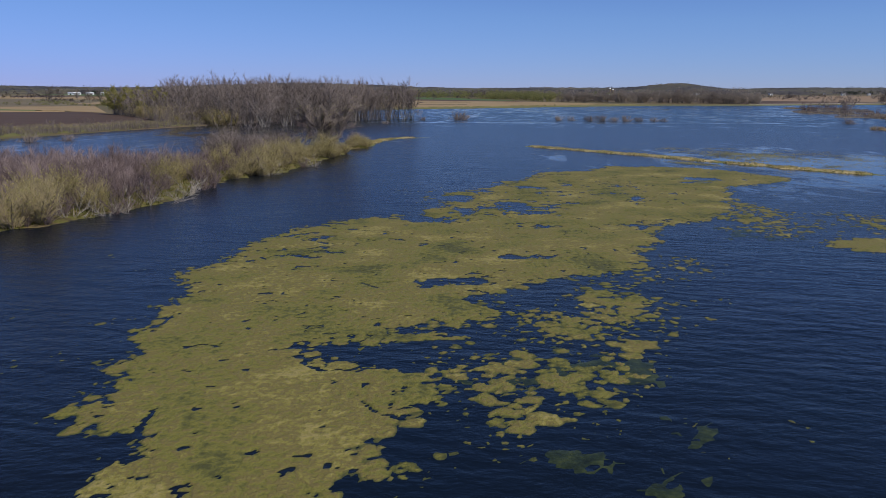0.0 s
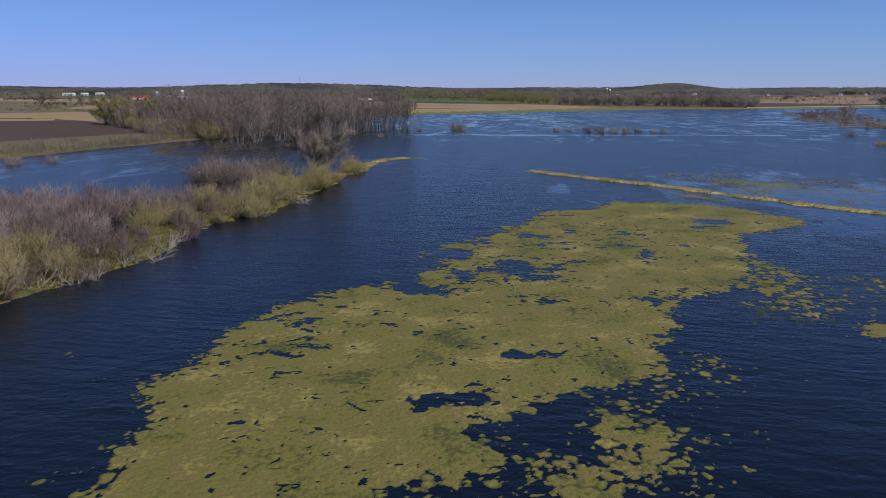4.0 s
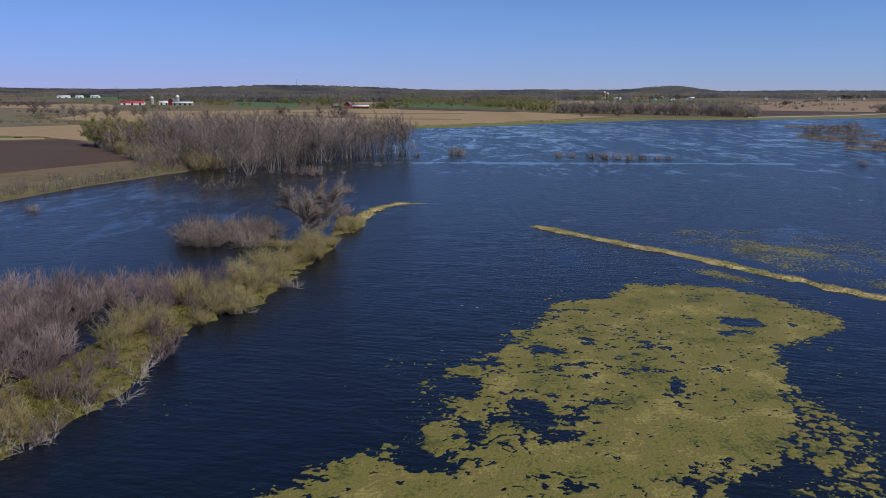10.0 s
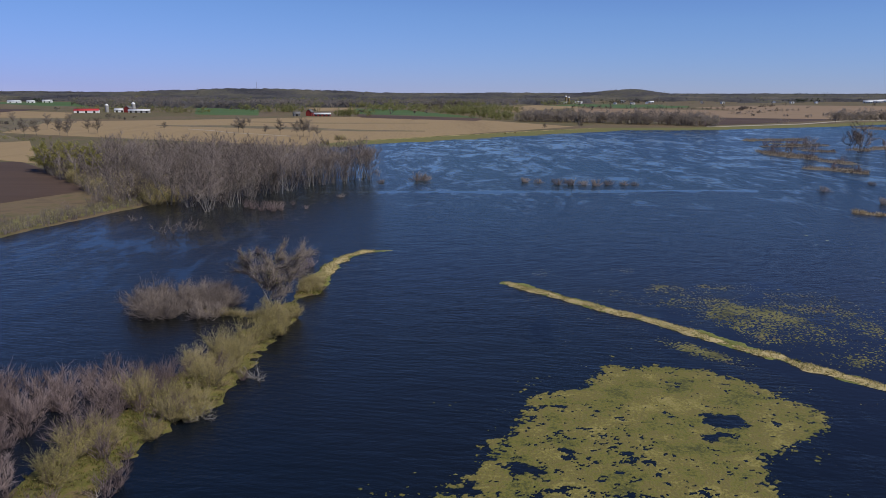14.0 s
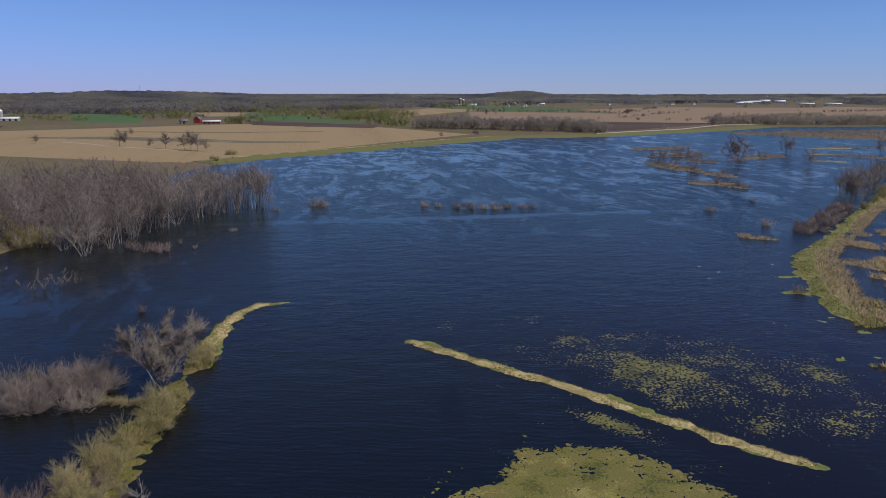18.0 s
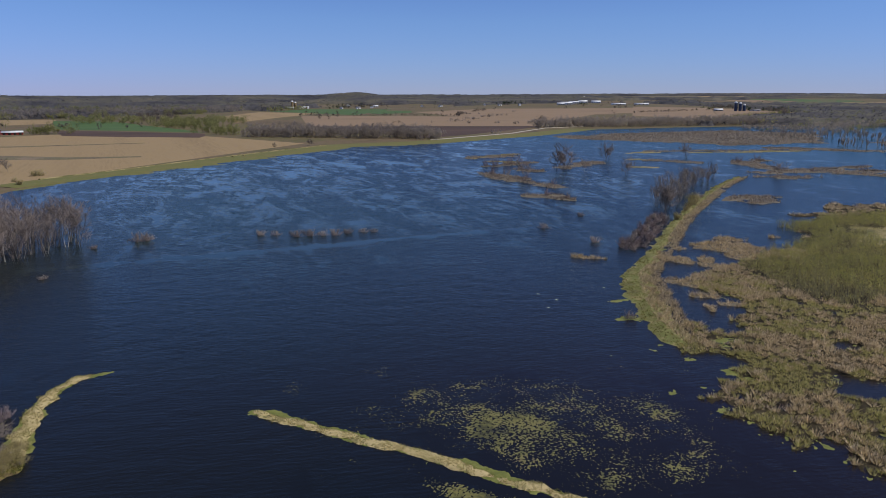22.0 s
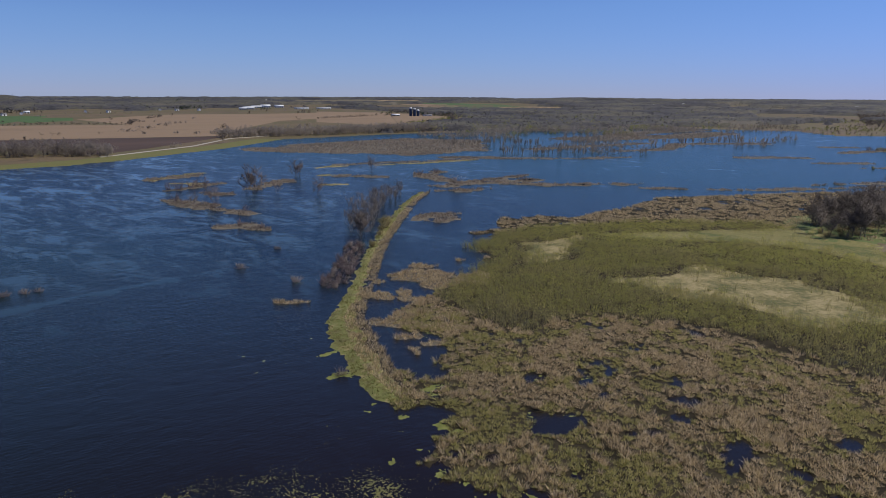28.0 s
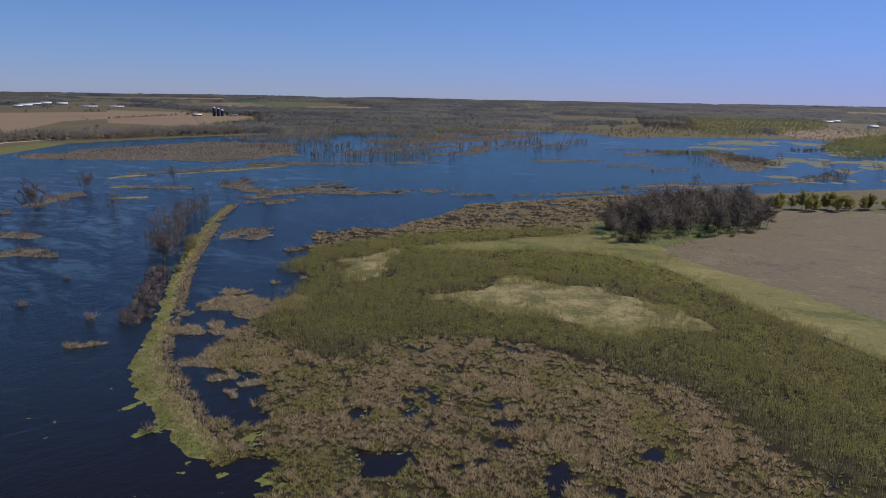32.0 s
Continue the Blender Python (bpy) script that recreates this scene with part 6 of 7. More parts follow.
def thicket(name, label, box, gap, want, ground, height, stems, leaves, leaf, leafmat, stemmat, seed, bare=None):
    """Uncountable scrub: upright bushes of thin stems with sprays of young leaves about their upper half."""
    rng = np.random.default_rng(seed)
    x, y = scatter(*box, gap, want, rng)
    h = height * np.clip(0.95 + 0.55 * fbm(x, y, 9, 3, seed), 0.5, 1.4) * rng.uniform(0.75, 1.2, len(x))
    z = np.maximum(ground(x, y), 0)
    bx, by = np.repeat(x, stems), np.repeat(y, stems)
    bx, by = bx + rng.normal(size=len(bx)) * gap * 0.33, by + rng.normal(size=len(by)) * gap * 0.33
    v, f = blades(np.stack([bx, by, np.repeat(z, stems)], 1), np.repeat(h, stems) * 1.05, 0.05, 0.3, rng)
    tagged(new(name, mesh_of(name, v, f, stemmat)), label + ", its bare stems", "scrub", kind="stuff")
    k = np.repeat(np.arange(len(x)), leaves)
    if bare is not None:
        k = k[rng.uniform(0, 1, len(k)) > bare(x, y)[k]]
    n = len(k)
    a, q = rng.uniform(0, 2 * math.pi, n), np.sqrt(rng.uniform(0, 1, n))
    rad = gap * 0.8 * rng.uniform(0.7, 1.3, len(x))[k]
    lz = z[k] + h[k] * (1.0 - 0.3 * q ** 2 - 0.6 * rng.beta(1.0, 2.2, n) + rng.normal(size=n) * 0.05)
    pts = np.stack([x[k] + np.cos(a) * rad * q, y[k] + np.sin(a) * rad * q, lz], 1)
    v, f = leaf_sprays(pts, leaf, rng, 1.3)
    tagged(new(name, mesh_of(name, v, f, leafmat)), label + ", its young leaves", "scrub", kind="stuff")


def leafless(x, y):
    """The scrub's wet margin has hardly any leaves yet."""
    return 0.85 * smooth(20, 3, inside(SCRUBLAND, x, y) + 7 * fbm(x, y, 18, 3, 173)) * smooth(250, 220, x + 0.3 * y)


def scrub_want(x, y):
    d = inside(SCRUBLAND, x, y) + 5 * fbm(x, y, 14, 3, 121)
    return smooth(-3, 5, d) * (0.03 + 0.97 * smooth(13, -13, open_ground(x, y) + 7 * fbm(x, y, 7, 3, 175))) * (0.6 + 0.4 * (fbm(x, y, 8, 3, 171) > -0.2))


reeds("scrub_grass", "dull olive grass below the willow scrub", (125, 415, -75, 255), 1.7, lambda x, y: scrub_want(x, y) * 0.9, marsh_height, 1.0, 0.22, 5, SEDGE, 1.3, 31)
thicket("willow_scrub", "dense olive-green young willow scrub", (125, 300, -75, 255), 1.6, scrub_want, marsh_height, 2.5, 9, 38, 0.12, SCRUB, STEMS, 12, leafless)
thicket("willow_scrub", "dense olive-green young willow scrub further off", (300, 415, 60, 255), 2.2, scrub_want, marsh_height, 2.6, 6, 34, 0.19, SCRUB, STEMS, 13)
thicket("bank_brush", "tall brown brush and saplings beside the flooded wood", (-175, -80, 240, 385), 2.8, lambda x, y: (inside([(-98, 248), (-118, 285), (-150, 330), (-170, 368), (-150, 378), (-122, 348), (-92, 300), (-84, 256)], x, y) > 0) * 0.85, lambda x, y: ground_height(x, y), 5.5, 22, 30, 0.26, YELLOWTWIG, TWIG, 16)
thicket("wood_brush", "bare brown undergrowth inside the flooded wood", (-150, -15, 245, 360), 4.2, lambda x, y: (inside(WOOD, x, y) > 7) * 0.9, lambda x, y: np.maximum(ground_height(x, y), 0), 8.0, 12, 26, 0.2, TWIG, TWIG, 17)
thicket("bank_brush", "brown-green weeds and shoots on the field bank", (-150, -80, 110, 275), 1.7, lambda x, y: (along([(-150, 120, 7), (-116, 183, 6), (-108, 205, 6), (-101, 225, 6), (-92, 250, 6)], x, y) > 0) * 0.75, lambda x, y: ground_height(x, y), 2.0, 16, 26, 0.16, STEMS, TWIG, 14)


# ---- far woods and farms ----
def far_trees(name, label, x, y, height, mat, rays, seed, leafy=False, zfun=ground_height, spray=0.1, wide=0.4):
    """Small far trees: a trunk and many slender boughs, or leafy sprays, each."""
    rng = np.random.default_rng(seed)
    n = len(x)
    h = height * rng.uniform(0.6, 1.2, n)
    base = np.stack([x, y, zfun(x, y) - 0.3], 1)
    trunk = blades(base, h, 0.022 * height, 0.1, rng)
    rx = np.repeat(np.arange(n), rays)
    a = rng.uniform(0, 2 * math.pi, len(rx))
    t0, out = rng.uniform(0.12, 0.6, len(rx)), rng.uniform(0.3 * wide, wide, len(rx))
    hh = h[rx]
    p = base[rx] + np.stack([np.zeros(len(rx)), np.zeros(len(rx)), hh * t0], 1)
    q = base[rx] + np.stack([np.cos(a) * out * hh, np.sin(a) * out * hh, hh * np.minimum(t0 + rng.uniform(0.2, 0.55, len(rx)), 1.0)], 1)
    if leafy:
        lobe = rng.normal(size=(n, 6, 3)) * np.array([0.22, 0.22, 0.2]) + np.array([0, 0, 0.5])
        lobe[..., 2] = np.clip(lobe[..., 2], 0.12, 0.85)
        k = rng.normal(size=(len(rx), 3))
        k = k / np.linalg.norm(k, axis=1, keepdims=True) * rng.uniform(0.3, 1.0, (len(rx), 1)) * 0.2 + lobe[rx, rng.integers(0, 6, len(rx))]
        v, f = leaf_sprays(base[rx] + k * hh[:, None], height * spray, rng, 0.9)
        v, f = join(trunk, (v, f))
    else:
        s = rng.normal(size=(len(rx), 3))
        s = s / np.linalg.norm(s, axis=1, keepdims=True) * height * rng.uniform(0.008, 0.026, (len(rx), 1))
        v = np.stack([p - s, p + s, q + s * 0.8, q - s * 0.8], 1).reshape(-1, 3)
        f = np.arange(len(v)).reshape(-1, 4)
        v, f = join(trunk, (v, np.concatenate([f[:, :3], f[:, [0, 2, 3]]])))
    return tagged(new(name, mesh_of(name, v, f, mat)), label, "woods", kind="stuff")


FR = np.random.default_rng(77)


def wood_in(poly, gap, thin=0.9):
    px, py = [p[0] for p in poly], [p[1] for p in poly]
    return scatter(min(px), max(px), min(py), max(py), gap, lambda x, y: (inside(poly, x, y) + 8 * fbm(x, y, 40, 2, 7) > 0) * thin, FR)


def row(x0, y0, x1, y1, w, gap):
    return wood_in([(x0 - w, y0), (x1 - w, y1), (x1 + w, y1 + 1), (x0 + w, y0 + 1)], gap)


x, y = wood_in([(140, 925), (205, 890), (345, 795), (360, 840), (250, 920), (160, 960)], 7)
far_trees("far_wood", "bare grey-brown copse between the fields", x, y, 16, COPSE, 190, 1, True, spray=0.045)
x, y = wood_in([(590, 990), (810, 955), (1010, 930), (1020, 990), (820, 1010), (610, 1040)], 8)
far_trees("far_wood", "bare grey-brown wood at the edge of the marsh", x, y, 16, COPSE, 190, 2, True, spray=0.045)
x, y = scatter(880, 1900, 850, 1300, 40, lambda x, y: (inside([(880, 960), (1180, 850), (1500, 745), (1900, 700), (2000, 1300), (1050, 1180)], x, y) > 0) * 0.6, FR)
far_trees("far_wood", "scattered leafing trees in the woodland", x, y, 13, FARLEAF, 24, 4, True)
for poly, gap, seed in (([(650, 550), (690, 500), (760, 430), (800, 425), (780, 470), (720, 520), (690, 560)], 4.6, 6), ([(735, 685), (820, 590), (900, 530), (950, 540), (880, 610), (800, 690)], 5.5, 7), ([(900, 470), (1010, 470), (1115, 385), (1140, 420), (1020, 530)], 6.5, 21)):
    x, y = wood_in(poly, gap, 0.8)
    keep = (fbm(x, y, 24, 4, 47, 0.65) > 0.05) & (FR.uniform(0, 1, len(x)) < 0.6)
    far_trees("flooded_timber", "standing dead timber in the far marsh", x[keep], y[keep], 10, COPSE, 26, seed, zfun=lambda a, b: np.zeros(len(a)), wide=0.2)
x, y = wood_in([(840, 800), (920, 700), (1090, 620), (1480, 610), (1480, 740), (1180, 840), (900, 940)], 10, 0.85)
keep = fbm(x, y, 90, 3, 49) > -0.12
far_trees("flooded_timber", "flooded brush and trees before the far woods", x[keep], y[keep], 9, COPSE, 30, 22, True, zfun=lambda a, b: np.zeros(len(a)), spray=0.11)
keep = (fbm(x, y, 60, 3, 50) > 0.32)
far_trees("flooded_timber", "leafing trees before the far woods", x[keep] + 6, y[keep] + 5, 10, FARLEAF, 40, 23, True, zfun=lambda a, b: np.zeros(len(a)), spray=0.1)
x, y = wood_in([(722, 526), (745, 452), (900, 430), (1048, 365), (1250, 380), (1468, 400), (1900, 640), (1900, 900), (1480, 900), (1200, 700), (900, 650)], 12, 0.9)
keep = fbm(x, y * 1.5, 70, 4, 51, 0.6) > 0.03
far_trees("brushwood", "flooded grey-brown brush between far pools", x[keep], y[keep], 5.5, COPSE, 26, 24, True, zfun=lambda a, b: np.zeros(len(a)), spray=0.11)
keep = fbm(x, y * 1.5, 70, 4, 51, 0.6) > 0.2
far_trees("flooded_timber", "thin bare trees standing in far brush", x[keep] + 4, y[keep], 10, COPSE, 22, 25, zfun=lambda a, b: np.zeros(len(a)), wide=0.22)
x, y = [], []
for cx, cy, n, sp in ((570, 1225, 9, 14), (640, 1310, 8, 16), (716, 1400, 8, 12), (770, 1450, 10, 14), (600, 1138, 3, 5), (560, 1150, 4, 6), (623, 1110, 5, 7), (650, 1092, 5, 7), (905, 1622, 4, 6), (672, 1900, 5, 14), (750, 1535, 6, 20), (840, 2040, 12, 28), (900, 2020, 8, 30), (1380, 2080, 9, 20), (1560, 1500, 6, 14), (1590, 1400, 8, 16), (452, 872, 4, 8)):
    x += list(cx + FR.normal(size=n) * sp * 0.9)
    y += list(cy + FR.normal(size=n) * sp * 0.25)
far_trees("hedge_trees", "bare hedge trees in clumps between the fields", np.array(x), np.array(y), 6.5, COPSE, 60, 34, True, spray=0.08)
x, y = scatter(640, 1480, 120, 830, 13, lambda x, y: (islet_height(x, y) > 0.05) * (fbm(x, y, 60, 3, 77) > -0.1) * 0.8, FR)
far_trees("brushwood", "grey brush on the far reed islets", x, y, 5.5, FARWOOD, 10, 18, zfun=lambda a, b: np.zeros(len(a)))
x, y = wood_in([(1240, -60), (1300, -20), (1500, -10), (1900, -80), (1700, -200), (1300, -160)], 17)
far_trees("far_wood", "leafing trees beyond the far flats", x, y, 12, FARLEAF, 16, 19, True)
x, y = wood_in([(850, 110), (900, 132), (960, 150), (1000, 190), (930, 175), (860, 130)], 9)
far_trees("brushwood", "dark brush on a spit in the far marsh", x, y, 6, FARWOOD, 12, 20, zfun=lambda a, b: np.zeros(len(a)))
x, y = wood_in([(520, 790), (640, 700), (840, 710), (900, 780), (700, 860), (560, 850)], 13, 0.7)
far_trees("brushwood", "grey brush in the shallows of the far shore", x, y, 5, FARWOOD, 10, 8, zfun=lambda a, b: np.zeros(len(a)))


def wooded(x, y):
    return far_mask(x, y) | ((inside(EASTWOOD, x, y) + 60 * fbm(x, y, 120, 3, 12) > 0) & (glade(x, y) < 0))


def canopy():
    """The closed crowns of the far woods: a lumpy roof of twigs that drops at the edges."""
    az, rr = np.radians(np.arange(-40, 106, 0.27)), 1150 * 1.0145 ** np.arange(0, 100)
    R, A = np.meshgrid(rr, az, indexing="ij")
    A = A + (cell(np.round(R), np.round(A * 9999), 3) - 0.5) * 0.004
    X, Y = R * np.sin(A), R * np.cos(A)
    m = wooded(X, Y)
    near = sum(np.roll(np.roll(m, a, 0), b, 1).astype(int) for a in (-1, 0, 1) for b in (-1, 0, 1))
    m = m & (near >= 6)
    lump = cell(np.round(X), np.round(Y), 8)
    Z = ground_height(X, Y) + np.where(m, 6.0 + 4.8 * lump + 2.5 * fbm(X, Y, 150, 3, 17), -1.0)
    n, k = X.shape
    i = np.arange(n * k).reshape(n, k)
    f = np.stack([i[:-1, :-1], i[:-1, 1:], i[1:, 1:], i[1:, :-1]], -1).reshape(-1, 4)
    f = f[m.ravel()[f].any(1)]
    used = np.unique(f)
    back = np.full(n * k, -1)
    back[used] = np.arange(len(used))
    tagged(new("far_wood", mesh_of("far_wood", np.stack([X, Y, Z], -1).reshape(-1, 3)[used], back[f], CANOPY)), "closed canopy of the distant woods, coloured grey with haze", "woods", kind="stuff")


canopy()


x, y = [], []
for cx, cy, n, sp in ((-270, 1340, 6, 10), (-213, 1240, 5, 9), (-190, 1284, 14, 13), (-82, 1074, 6, 7), (-62, 1070, 5, 6), (-45, 1446, 7, 14), (-17, 1356, 9, 14), (14, 1440, 12, 20), (34, 1338, 10, 16), (84, 1190, 8, 9), (100, 1150, 8, 9), (124, 1246, 16, 18), (152, 1307, 16, 22), (124, 1040, 8, 9), (137, 995, 8, 9)):
    n *= 2
    x += list(cx + FR.normal(size=n) * sp * 1.5)
    y += list(cy + FR.normal(size=n) * sp)
x, y = np.array(x), np.array(y)
far_trees("farm_trees", "leafing trees in clumps round the farm fields", x, y, 14, FARLEAF, 90, 33, True, spray=0.06)


def tree_line(label, line, gap, height, mat, seed, rays=70, jitter=4.0, category="hedge_trees"):
    """Trees strung along a field edge, with gaps."""
    px, py = [], []
    for (ax, ay), (bx, by) in zip(line, line[1:]):
        n = max(2, int(2.2 * math.hypot(bx - ax, by - ay) / gap))
        s = np.linspace(0, 1, n)
        px.append(ax + (bx - ax) * s)
        py.append(ay + (by - ay) * s)
    px, py = np.concatenate(px), np.concatenate(py)
    px, py = px + FR.normal(size=len(px)) * jitter, py + FR.normal(size=len(py)) * jitter
    ok = fbm(px, py, 80, 3, seed) > -0.05
    far_trees(category, label, px[ok], py[ok], height, mat, rays, seed, True, spray=0.065)


BAREHEDGE, LEAFHEDGE, SPRUCES = "bare grey hedge trees along a field edge", "leafing trees along a field edge", "dark spruces round a farmyard"
for k, (line, gap, height, mat) in enumerate((
        ([(70, 1250), (150, 1180)], 6, 13, FARLEAF), ([(70, 1295), (170, 1220)], 7, 13, FARLEAF),
        ([(0, 1380), (90, 1350), (210, 1330)], 7, 14, FARLEAF), ([(30, 1420), (120, 1400), (230, 1420)], 8, 14, FARWOOD), ([(-250, 1480), (-120, 1550), (0, 1600), (160, 1640)], 9, 15, FARWOOD),
        ([(-260, 1500), (-90, 1600), (100, 1680), (200, 1780)], 9, 15, FARLEAF), ([(-430, 1210), (-360, 1190), (-290, 1150)], 9, 11, FARLEAF), ([(-560, 1000), (-440, 960), (-330, 930)], 12, 7, FARWOOD),
        ([(-377, 684), (-330, 625), (-300, 591), (-265, 561)], 4, 3.5, FARLEAF), ([(-450, 815), (-401, 789), (-384, 790), (-348, 827)], 6, 5, FARWOOD), ([(-480, 1150), (-440, 1180), (-380, 1190), (-330, 1160)], 7, 11, FARLEAF), ([(-480, 640), (-400, 660), (-330, 650)], 9, 6, FARWOOD), ([(-340, 560), (-290, 560), (-250, 545)], 6, 4, FARLEAF), ([(-700, 960), (-560, 1000)], 10, 6, FARWOOD),
        ([(360, 1545), (520, 1490), (665, 1430)], 14, 8, FARWOOD), ([(420, 1180), (540, 1160), (640, 1130)], 15, 6, FARWOOD), ([(665, 1435), (760, 1600), (900, 1760)], 12, 9, FARWOOD), ([(640, 1045), (700, 1180), (820, 1330), (1060, 1360)], 15, 8, FARWOOD),
        ([(990, 1890), (1200, 1840), (1400, 1790)], 12, 12, FARWOOD), ([(1060, 1450), (1250, 1500), (1500, 1580)], 13, 8, FARWOOD), ([(1110, 1130), (1250, 1170), (1370, 1230)], 8, 12, FARLEAF), ([(1370, 1225), (1560, 1385), (1620, 1690)], 9, 13, FARWOOD),
        ([(360, 1885), (440, 2000), (510, 2105)], 11, 12, FARLEAF), ([(510, 2110), (640, 2140), (760, 2170), (900, 2160)], 13, 14, FARWOOD))):
    tree_line(LEAFHEDGE if mat is FARLEAF else BAREHEDGE, line, gap, height, mat, 400 + k)
for k, (x, y, n) in enumerate(((440, 2100, 5), (640, 2150, 9), (705, 2170, 5), (600, 2110, 5), (-880, 1880, 8), (1290, 2330, 16), (1350, 2350, 12), (1230, 2250, 8), (1440, 2120, 6), (1530, 1480, 10), (1600, 1440, 14), (1480, 1560, 7))):
    far_trees("spruce_row", SPRUCES, x + FR.normal(size=n) * 16, y + FR.normal(size=n) * 12, 14, CONIFER, 70, 460 + k, True, spray=0.06)



x, y = scatter(1380, 2500, -260, 900, 17, lambda x, y: ((inside(WETLAND, x, y) < 12) & (inside(WETLAND, x, y) > -620) & (fbm(x, y, 130, 4, 52, 0.6) > -0.02)) * 0.8, FR)
far_trees("brushwood", "grey-brown brush beyond the far flats", x, y, 5, FARWOOD, 22, 35, True, spray=0.13)
x, y = scatter(1380, 2500, -260, 900, 19, lambda x, y: ((inside(WETLAND, x, y) < 5) & (inside(WETLAND, x, y) > -620) & (fbm(x, y, 110, 4, 53, 0.6) > 0.12)) * 0.8, FR)
far_trees("brushwood", "leafing trees beyond the far flats", x, y, 7, FARLEAF, 30, 36, True, spray=0.12)


x, y = scatter(-830, 330, 1390, 2100, 10, lambda x, y: (inside(WESTWOOD, x, y) > -3) * smooth(330, 120, inside(WESTWOOD, x, y)) * 0.9, FR)
far_trees("far_wood", "bare brown trees along the edge of a wood", x, y, 15, COPSE, 34, 37, True, spray=0.085)
x, y = scatter(-830, 330, 1390, 2100, 22, lambda x, y: (inside(WESTWOOD, x, y) > 0) * (fbm(x, y, 150, 3, 56) > 0.05) * 0.9, FR)
far_trees("far_wood", "leafing yellow-green trees within a bare wood", x, y, 16, FARLEAF, 30, 38, True, spray=0.085)


for k, (poly, gap, height, mat) in enumerate((([(1749, 273), (1707, 197), (1957, 94), (2122, 18), (2700, 20), (2800, 330), (2400, 420)], 15, 10, FARLEAF), ([(1140, 2), (1196, -50), (2000, -113), (1695, 3), (1410, 33)], 10, 8, FARLEAF), ([(1900, 430), (1842, 285), (2600, 430), (2700, 640)], 15, 11, FARWOOD),
                                            ([(1002, 136), (934, 74), (1008, 71), (1098, 117), (1096, 161)], 6, 4.5, FARWOOD), ([(1042, 220), (1073, 158), (1156, 168), (1110, 249)], 6, 4.5, FARLEAF), ([(811, 48), (818, 8), (929, 10), (885, 38)], 6, 4, FARWOOD))):
    x, y = wood_in(poly, gap, 0.85)
    far_trees("brushwood", "grey and leafing brush about the far flats", x, y, height, mat, 40, 480 + k, True, zfun=lambda a, b: np.maximum(ground_height(a, b), 0), spray=0.1)


def far_fan(n):
    """Places over the far land, thinner with distance."""
    az = np.radians(FR.uniform(-38, 104, n))
    r = 1150 * (4700 / 1150) ** FR.uniform(0, 1, n)
    return r * np.sin(az), r * np.cos(az), r


x, y, r = far_fan(22000)
ok = wooded(x, y)
far_trees("far_wood", "distant bare woods on the hills, coloured grey with haze", x[ok], y[ok], 14, HAZEGREY, 9, 9, True)
x, y, r = far_fan(46000)
ok = wooded(x + 60, y - 30) & (fbm(x, y, 260, 2, 9) > 0.05) & (FR.uniform(0, 1, len(x)) < 0.12)
far_trees("far_wood", "distant leafing trees among the woods", x[ok], y[ok], 14, FARLEAF, 8, 10, True)

ok = (FR.uniform(0, 1, len(x)) < 0.05) & (fbm(x, y, 130, 4, 44, 0.6) > 0.36) & (inside(WETLAND, x, y) < -90) & ~far_mask(x, y)
far_trees("hedgerow", "scattered trees and hedges between far fields", x[ok], y[ok], 10, FARWOOD, 40, 14, True, spray=0.11)
x, y = FR.uniform(1490, 1600, 26), FR.uniform(2640, 2820, 26)
far_trees("spruce_row", "row of dark spruces far off", x, y, 16, CONIFER, 12, 15, True)

# dark scrub and lone trees on the spits at the lake's far end
FAR = np.random.default_rng(77)
for line in ([(1095, 258, 7), (1068, 213, 9), (1150, 173, 12), (1010, 108, 8)], [(1300, 60, 18), (1380, -20, 22), (1460, -70, 22)], [(815, 178, 4), (800, 190, 4)]):
    px, py = [q[0] for q in line], [q[1] for q in line]
    xs, ys = scatter(min(px) - 20, max(px) + 20, min(py) - 20, max(py) + 20, 9.5, lambda x, y: (along(line, x, y) > 0) * 0.6, FAR)
    for k in range(len(xs)):
        (SALLOW, BUSH, BUSH)[k % 3].put(float(xs[k]), float(ys[k]), -0.2, FAR.uniform(0, 360), FAR.uniform(0.9, 1.6), k)
for x, y, s in ((1024, 78, 1.0), (952, 27, 0.9), (946, 19, 0.7), (875, 8, 0.8), (930, -25, 1.0), (711, 135, 0.75)):
    BIGOAK.put(x, y, -0.3, x * 3, s, x)


BUSH.flush("brushwood", "leafless grey-purple brush standing in shallow water")
SALLOW.flush("willow_brush", "yellow-green willow brush on the banks")
YOUNG.flush("brushwood", "thin leafless saplings among brush")

# ---- farms ----
def box_mesh(name, x0, x1, y0, y1, z0, z1, mat):
    v = [(x, y, z) for z in (z0, z1) for x, y in ((x0, y0), (x1, y0), (x1, y1), (x0, y1))]
    f = [(0, 3, 2, 1), (4, 5, 6, 7), (0, 1, 5, 4), (1, 2, 6, 5), (2, 3, 7, 6), (3, 0, 4, 7)]
    return mesh_of(name, v, f, mat)


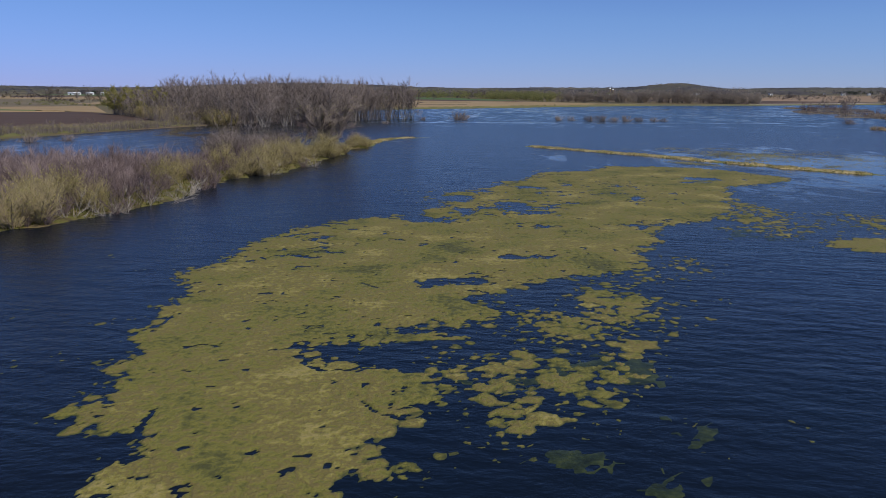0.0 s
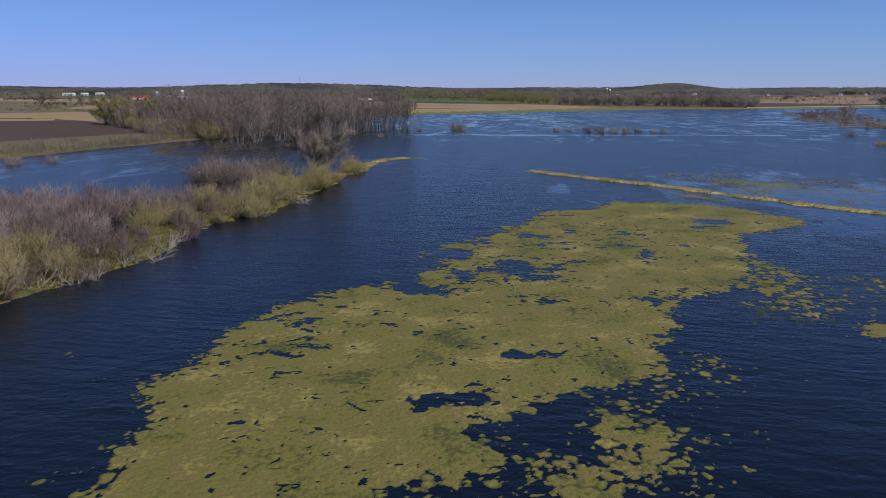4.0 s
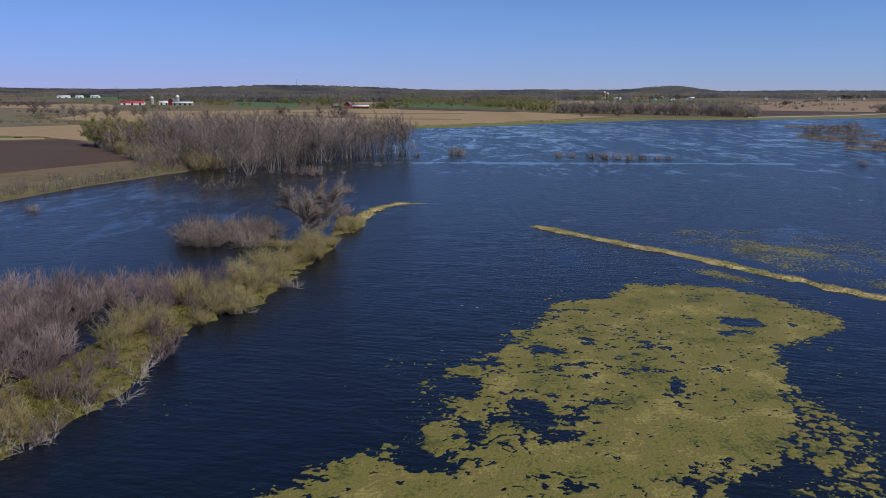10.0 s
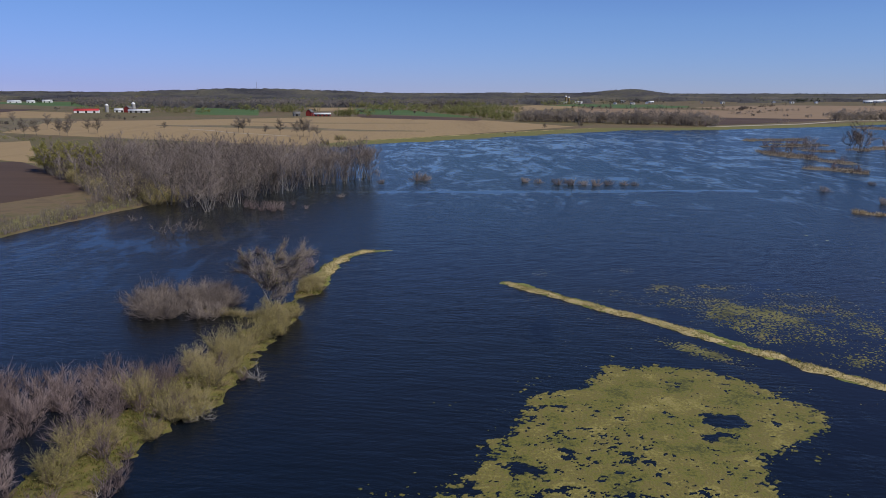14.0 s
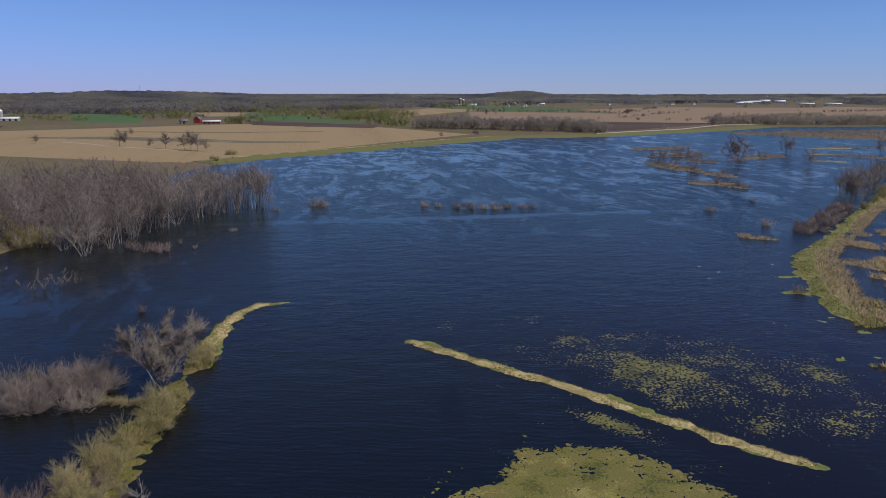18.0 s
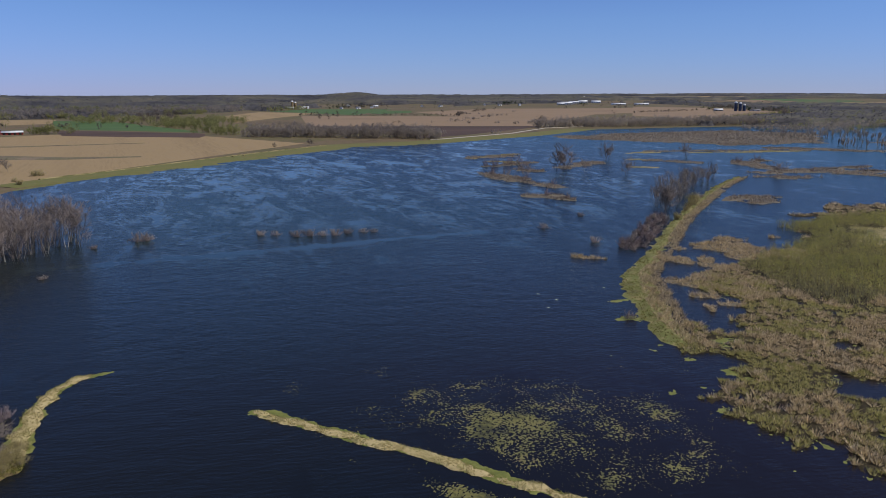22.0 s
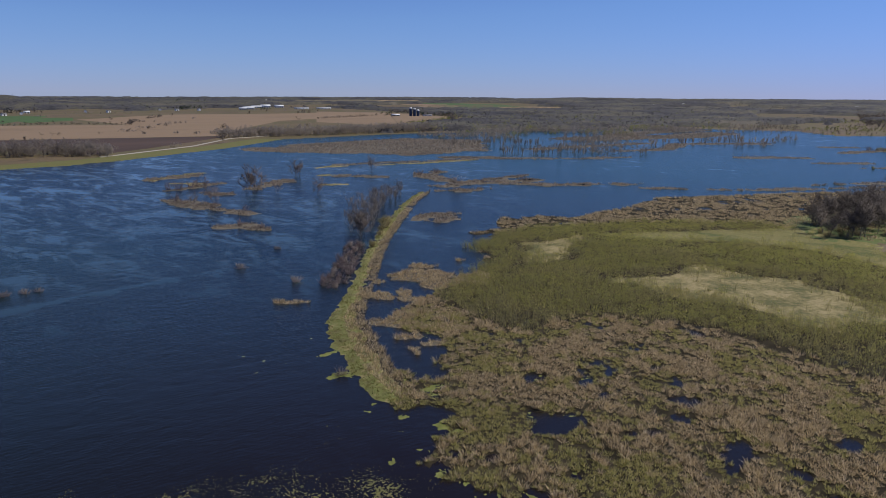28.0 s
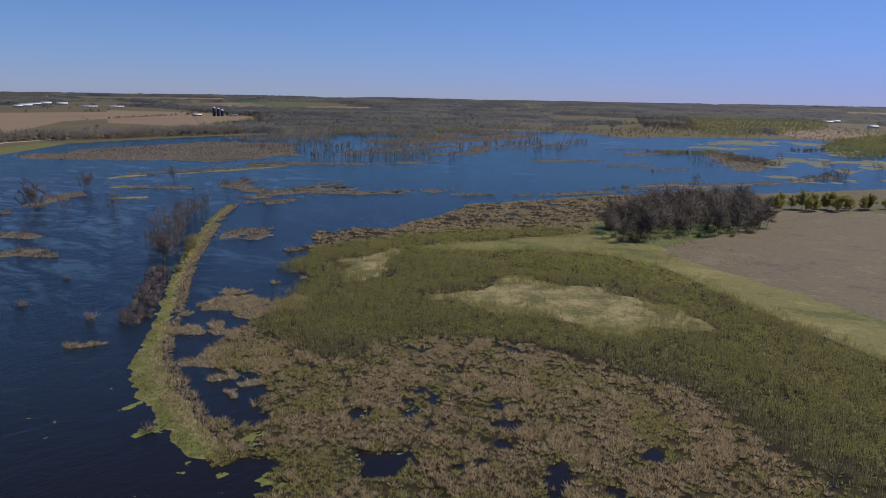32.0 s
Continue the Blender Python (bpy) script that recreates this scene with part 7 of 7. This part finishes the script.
def barn(label, x, y, turn, long, wide, wall, rise, wallmat, roofmat, doors=2, category="barn"):
    """A gabled farm building: walls with gables, two roof slopes with eaves, doors."""
    z = at_ground(x, y)
    long, wide, wall, rise = long * 0.82, wide * 0.82, wall * 0.85, rise * 0.85
    ob = thing("barn" if category == "barn" else "house", label, category, "farm buildings", (x, y, z), turn)
    a, b = long / 2, wide / 2
    v = [(-a, -b, -0.5), (a, -b, -0.5), (a, b, -0.5), (-a, b, -0.5), (-a, -b, wall), (a, -b, wall), (a, b, wall), (-a, b, wall), (-a, 0, wall + rise), (a, 0, wall + rise)]
    me = bpy.data.meshes.new("wall")
    me.from_pydata(v, [], [(0, 1, 5, 4), (2, 3, 7, 6), (1, 2, 6, 9, 5), (3, 0, 4, 8, 7)])
    me.materials.append(wallmat)
    child("wall", me, ob)
    for s in (-1, 1):
        e, t = 0.6, 0.25
        r = [(-a - e, s * (b + e), wall - rise * e / b), (a + e, s * (b + e), wall - rise * e / b), (a + e, 0, wall + rise), (-a - e, 0, wall + rise)]
        v = r + [(p[0], p[1], p[2] + t) for p in r]
        child("roof", mesh_of("roof", v, [(0, 1, 2, 3), (4, 5, 6, 7), (0, 1, 5, 4), (1, 2, 6, 5), (2, 3, 7, 6), (3, 0, 4, 7)], roofmat), ob)
    for k in range(doors):
        u = -a + (k + 0.5) * long / doors
        child("door", box_mesh("door", u - 1.4, u + 1.4, -b - 0.08, -b + 0.05, 0, min(3.2, wall * 0.85), DARK), ob)
    return ob


def silo(label, x, y, radius, height, mat, capmat):
    ob = thing("silo", label, "silo", "farm silos", (x, y, at_ground(x, y)))
    n = 16
    ring = [(radius * math.cos(2 * math.pi * k / n), radius * math.sin(2 * math.pi * k / n)) for k in range(n)]
    v = [(*p, -0.5) for p in ring] + [(*p, height) for p in ring]
    child("shaft", mesh_of("shaft", v, [(k, (k + 1) % n, n + (k + 1) % n, n + k) for k in range(n)], mat, True), ob)
    levels = [(1.02, 0), (0.92, 0.4), (0.7, 0.75), (0.36, 0.95), (0.02, 1.0)]
    v = [(p[0] * s, p[1] * s, height + radius * h) for s, h in levels for p in ring]
    f = [(i * n + k, i * n + (k + 1) % n, (i + 1) * n + (k + 1) % n, (i + 1) * n + k) for i in range(4) for k in range(n)]
    child("dome", mesh_of("dome", v, f, capmat, True), ob)
    for k in range(1, int(height / 3)):
        v = [(p[0] * s, p[1] * s, 3 * k + dz) for dz, s in ((0, 1.0), (0, 1.03), (0.2, 1.03), (0.2, 1.0)) for p in ring]
        f = [(i * n + j, i * n + (j + 1) % n, (i + 1) * n + (j + 1) % n, (i + 1) * n + j) for i in range(3) for j in range(n)]
        child("hoop", mesh_of("hoop", v, f, mat), ob)


barn("long red cattle shed with a white metal roof", -112, 1073, 4, 28, 11, 3.6, 1.8, RED, ROOF, 4)
barn("tall dark red barn with a gable roof", -131, 1084, 80, 15, 10, 6.5, 4.5, RED, SHINGLE, 1)
barn("small dark farmhouse by the barn", -148, 1070, 20, 11, 8, 4.5, 2.8, SHINGLE, SHINGLE, 1, "house")
barn("white barn with a bright red metal roof", -458, 1124, 12, 40, 15, 4.2, 2.6, WHITE, REDROOF, 3)
barn("white shed with a green-grey roof", -424, 1160, 10, 18, 12, 4, 3, WHITE, ROOF, 2)
barn("dark red barn beside a silo", -412, 1162, 85, 16, 11, 7, 4.5, RED, SHINGLE, 1)
barn("long grey machine shed", -392, 1150, 8, 36, 13, 4, 2.2, CONCRETE, ROOF, 4)
silo("pale silo at the farm", -440, 1152, 2.6, 10, CONCRETE, ROOF)
silo("short pale silo with a dome", -407, 1170, 2.8, 12, CONCRETE, ROOF)
for x, y, l, w in ((-915, 1835, 34, 16), (-880, 1842, 20, 12), (-868, 1900, 26, 14)):
    barn("distant white farm shed", x, y, 10, l, w, 5, 3, WHITE, ROOF, 2)
silo("tan silo on the far farm", 478, 2137, 3.4, 20, STUBBLE, ROOF)
silo("tan silo on the far farm", 487, 2139, 3.4, 17, STUBBLE, ROOF)
for x, y, l, w in ((470, 2125, 22, 12), (512, 2138, 34, 14), (735, 2156, 18, 12), (676, 2235, 16, 10)):
    barn("distant white farm building with a grey roof", x, y, -12, l, w, 4.5, 3, WHITE, ROOF, 2)
for x, y, l, w, h in ((1395, 2155, 30, 18, 6), (1440, 2190, 44, 18, 7), (1540, 2290, 44, 20, 6), (1584, 2298, 40, 18, 8), (1630, 2281, 40, 20, 7), (1480, 2240, 40, 16, 6), (1600, 2110, 60, 14, 4), (1666, 2070, 60, 14, 4)):
    barn("large white dairy shed with a pale roof", x, y, -28, l, w, h * 0.95, h * 0.6, WHITE, ROOF, 4)
for x, y, h in ((1490, 1477, 21), (1498, 1470, 19), (1507, 1465, 15)):
    silo("dark blue enamelled silo", x, y, 4.0, h, BLUE, ROOF)
barn("grey shed near the blue silos", 1456, 1503, -30, 26, 14, 4.5, 3, CONCRETE, ROOF, 2)
barn("grey shed near the blue silos", 1530, 1450, -30, 30, 12, 4, 3, WHITE, SHINGLE, 2)
for x, y, l, w in ((2900, 1430, 150, 40), (3040, 1368, 50, 30), (2553, 13, 40, 18), (2341, -96, 34, 16), (2600, -10, 30, 14), (3100, 700, 60, 24), (3300, 500, 50, 24), (2000, 2900, 30, 16)):
    barn("distant long white building", x, y, -50, l, w, 6, 3, WHITE, WHITE, 4)
for x, y in ((600, 2060), (640, 2030), (700, 2090), (880, 2140), (930, 2110), (-60, 1700), (20, 1800), (-700, 1950), (1180, 2190), (1150, 2240), (250, 2050), (1250, 2180), (180, 1950)):
    barn("small distant farmhouse with a grey roof", x, y, x % 90, 14, 9, 5, 3, WHITE, SHINGLE, 1, "house")

# a lattice mast far off
mast = thing("radio_mast", "thin grey lattice radio mast far off", "mast", "", (-455, 2419, at_ground(-455, 2419)))
for k in range(3):
    a = 2 * math.pi * k / 3
    child("leg", mesh_of("leg", *tubes([(1.2 * math.cos(a), 1.2 * math.sin(a), -1, 0.14, 0.5 * math.cos(a), 0.5 * math.sin(a), 36, 0.1)], 4), SHINGLE), mast)
for k in range(9):
    a, b = 2 * math.pi * k / 3, 2 * math.pi * (k + 1) / 3
    child("brace", mesh_of("brace", *tubes([(math.cos(a), math.sin(a), 3.6 * k, 0.07, math.cos(b), math.sin(b), 3.6 * k + 3.4, 0.07)], 3), SHINGLE), mast)
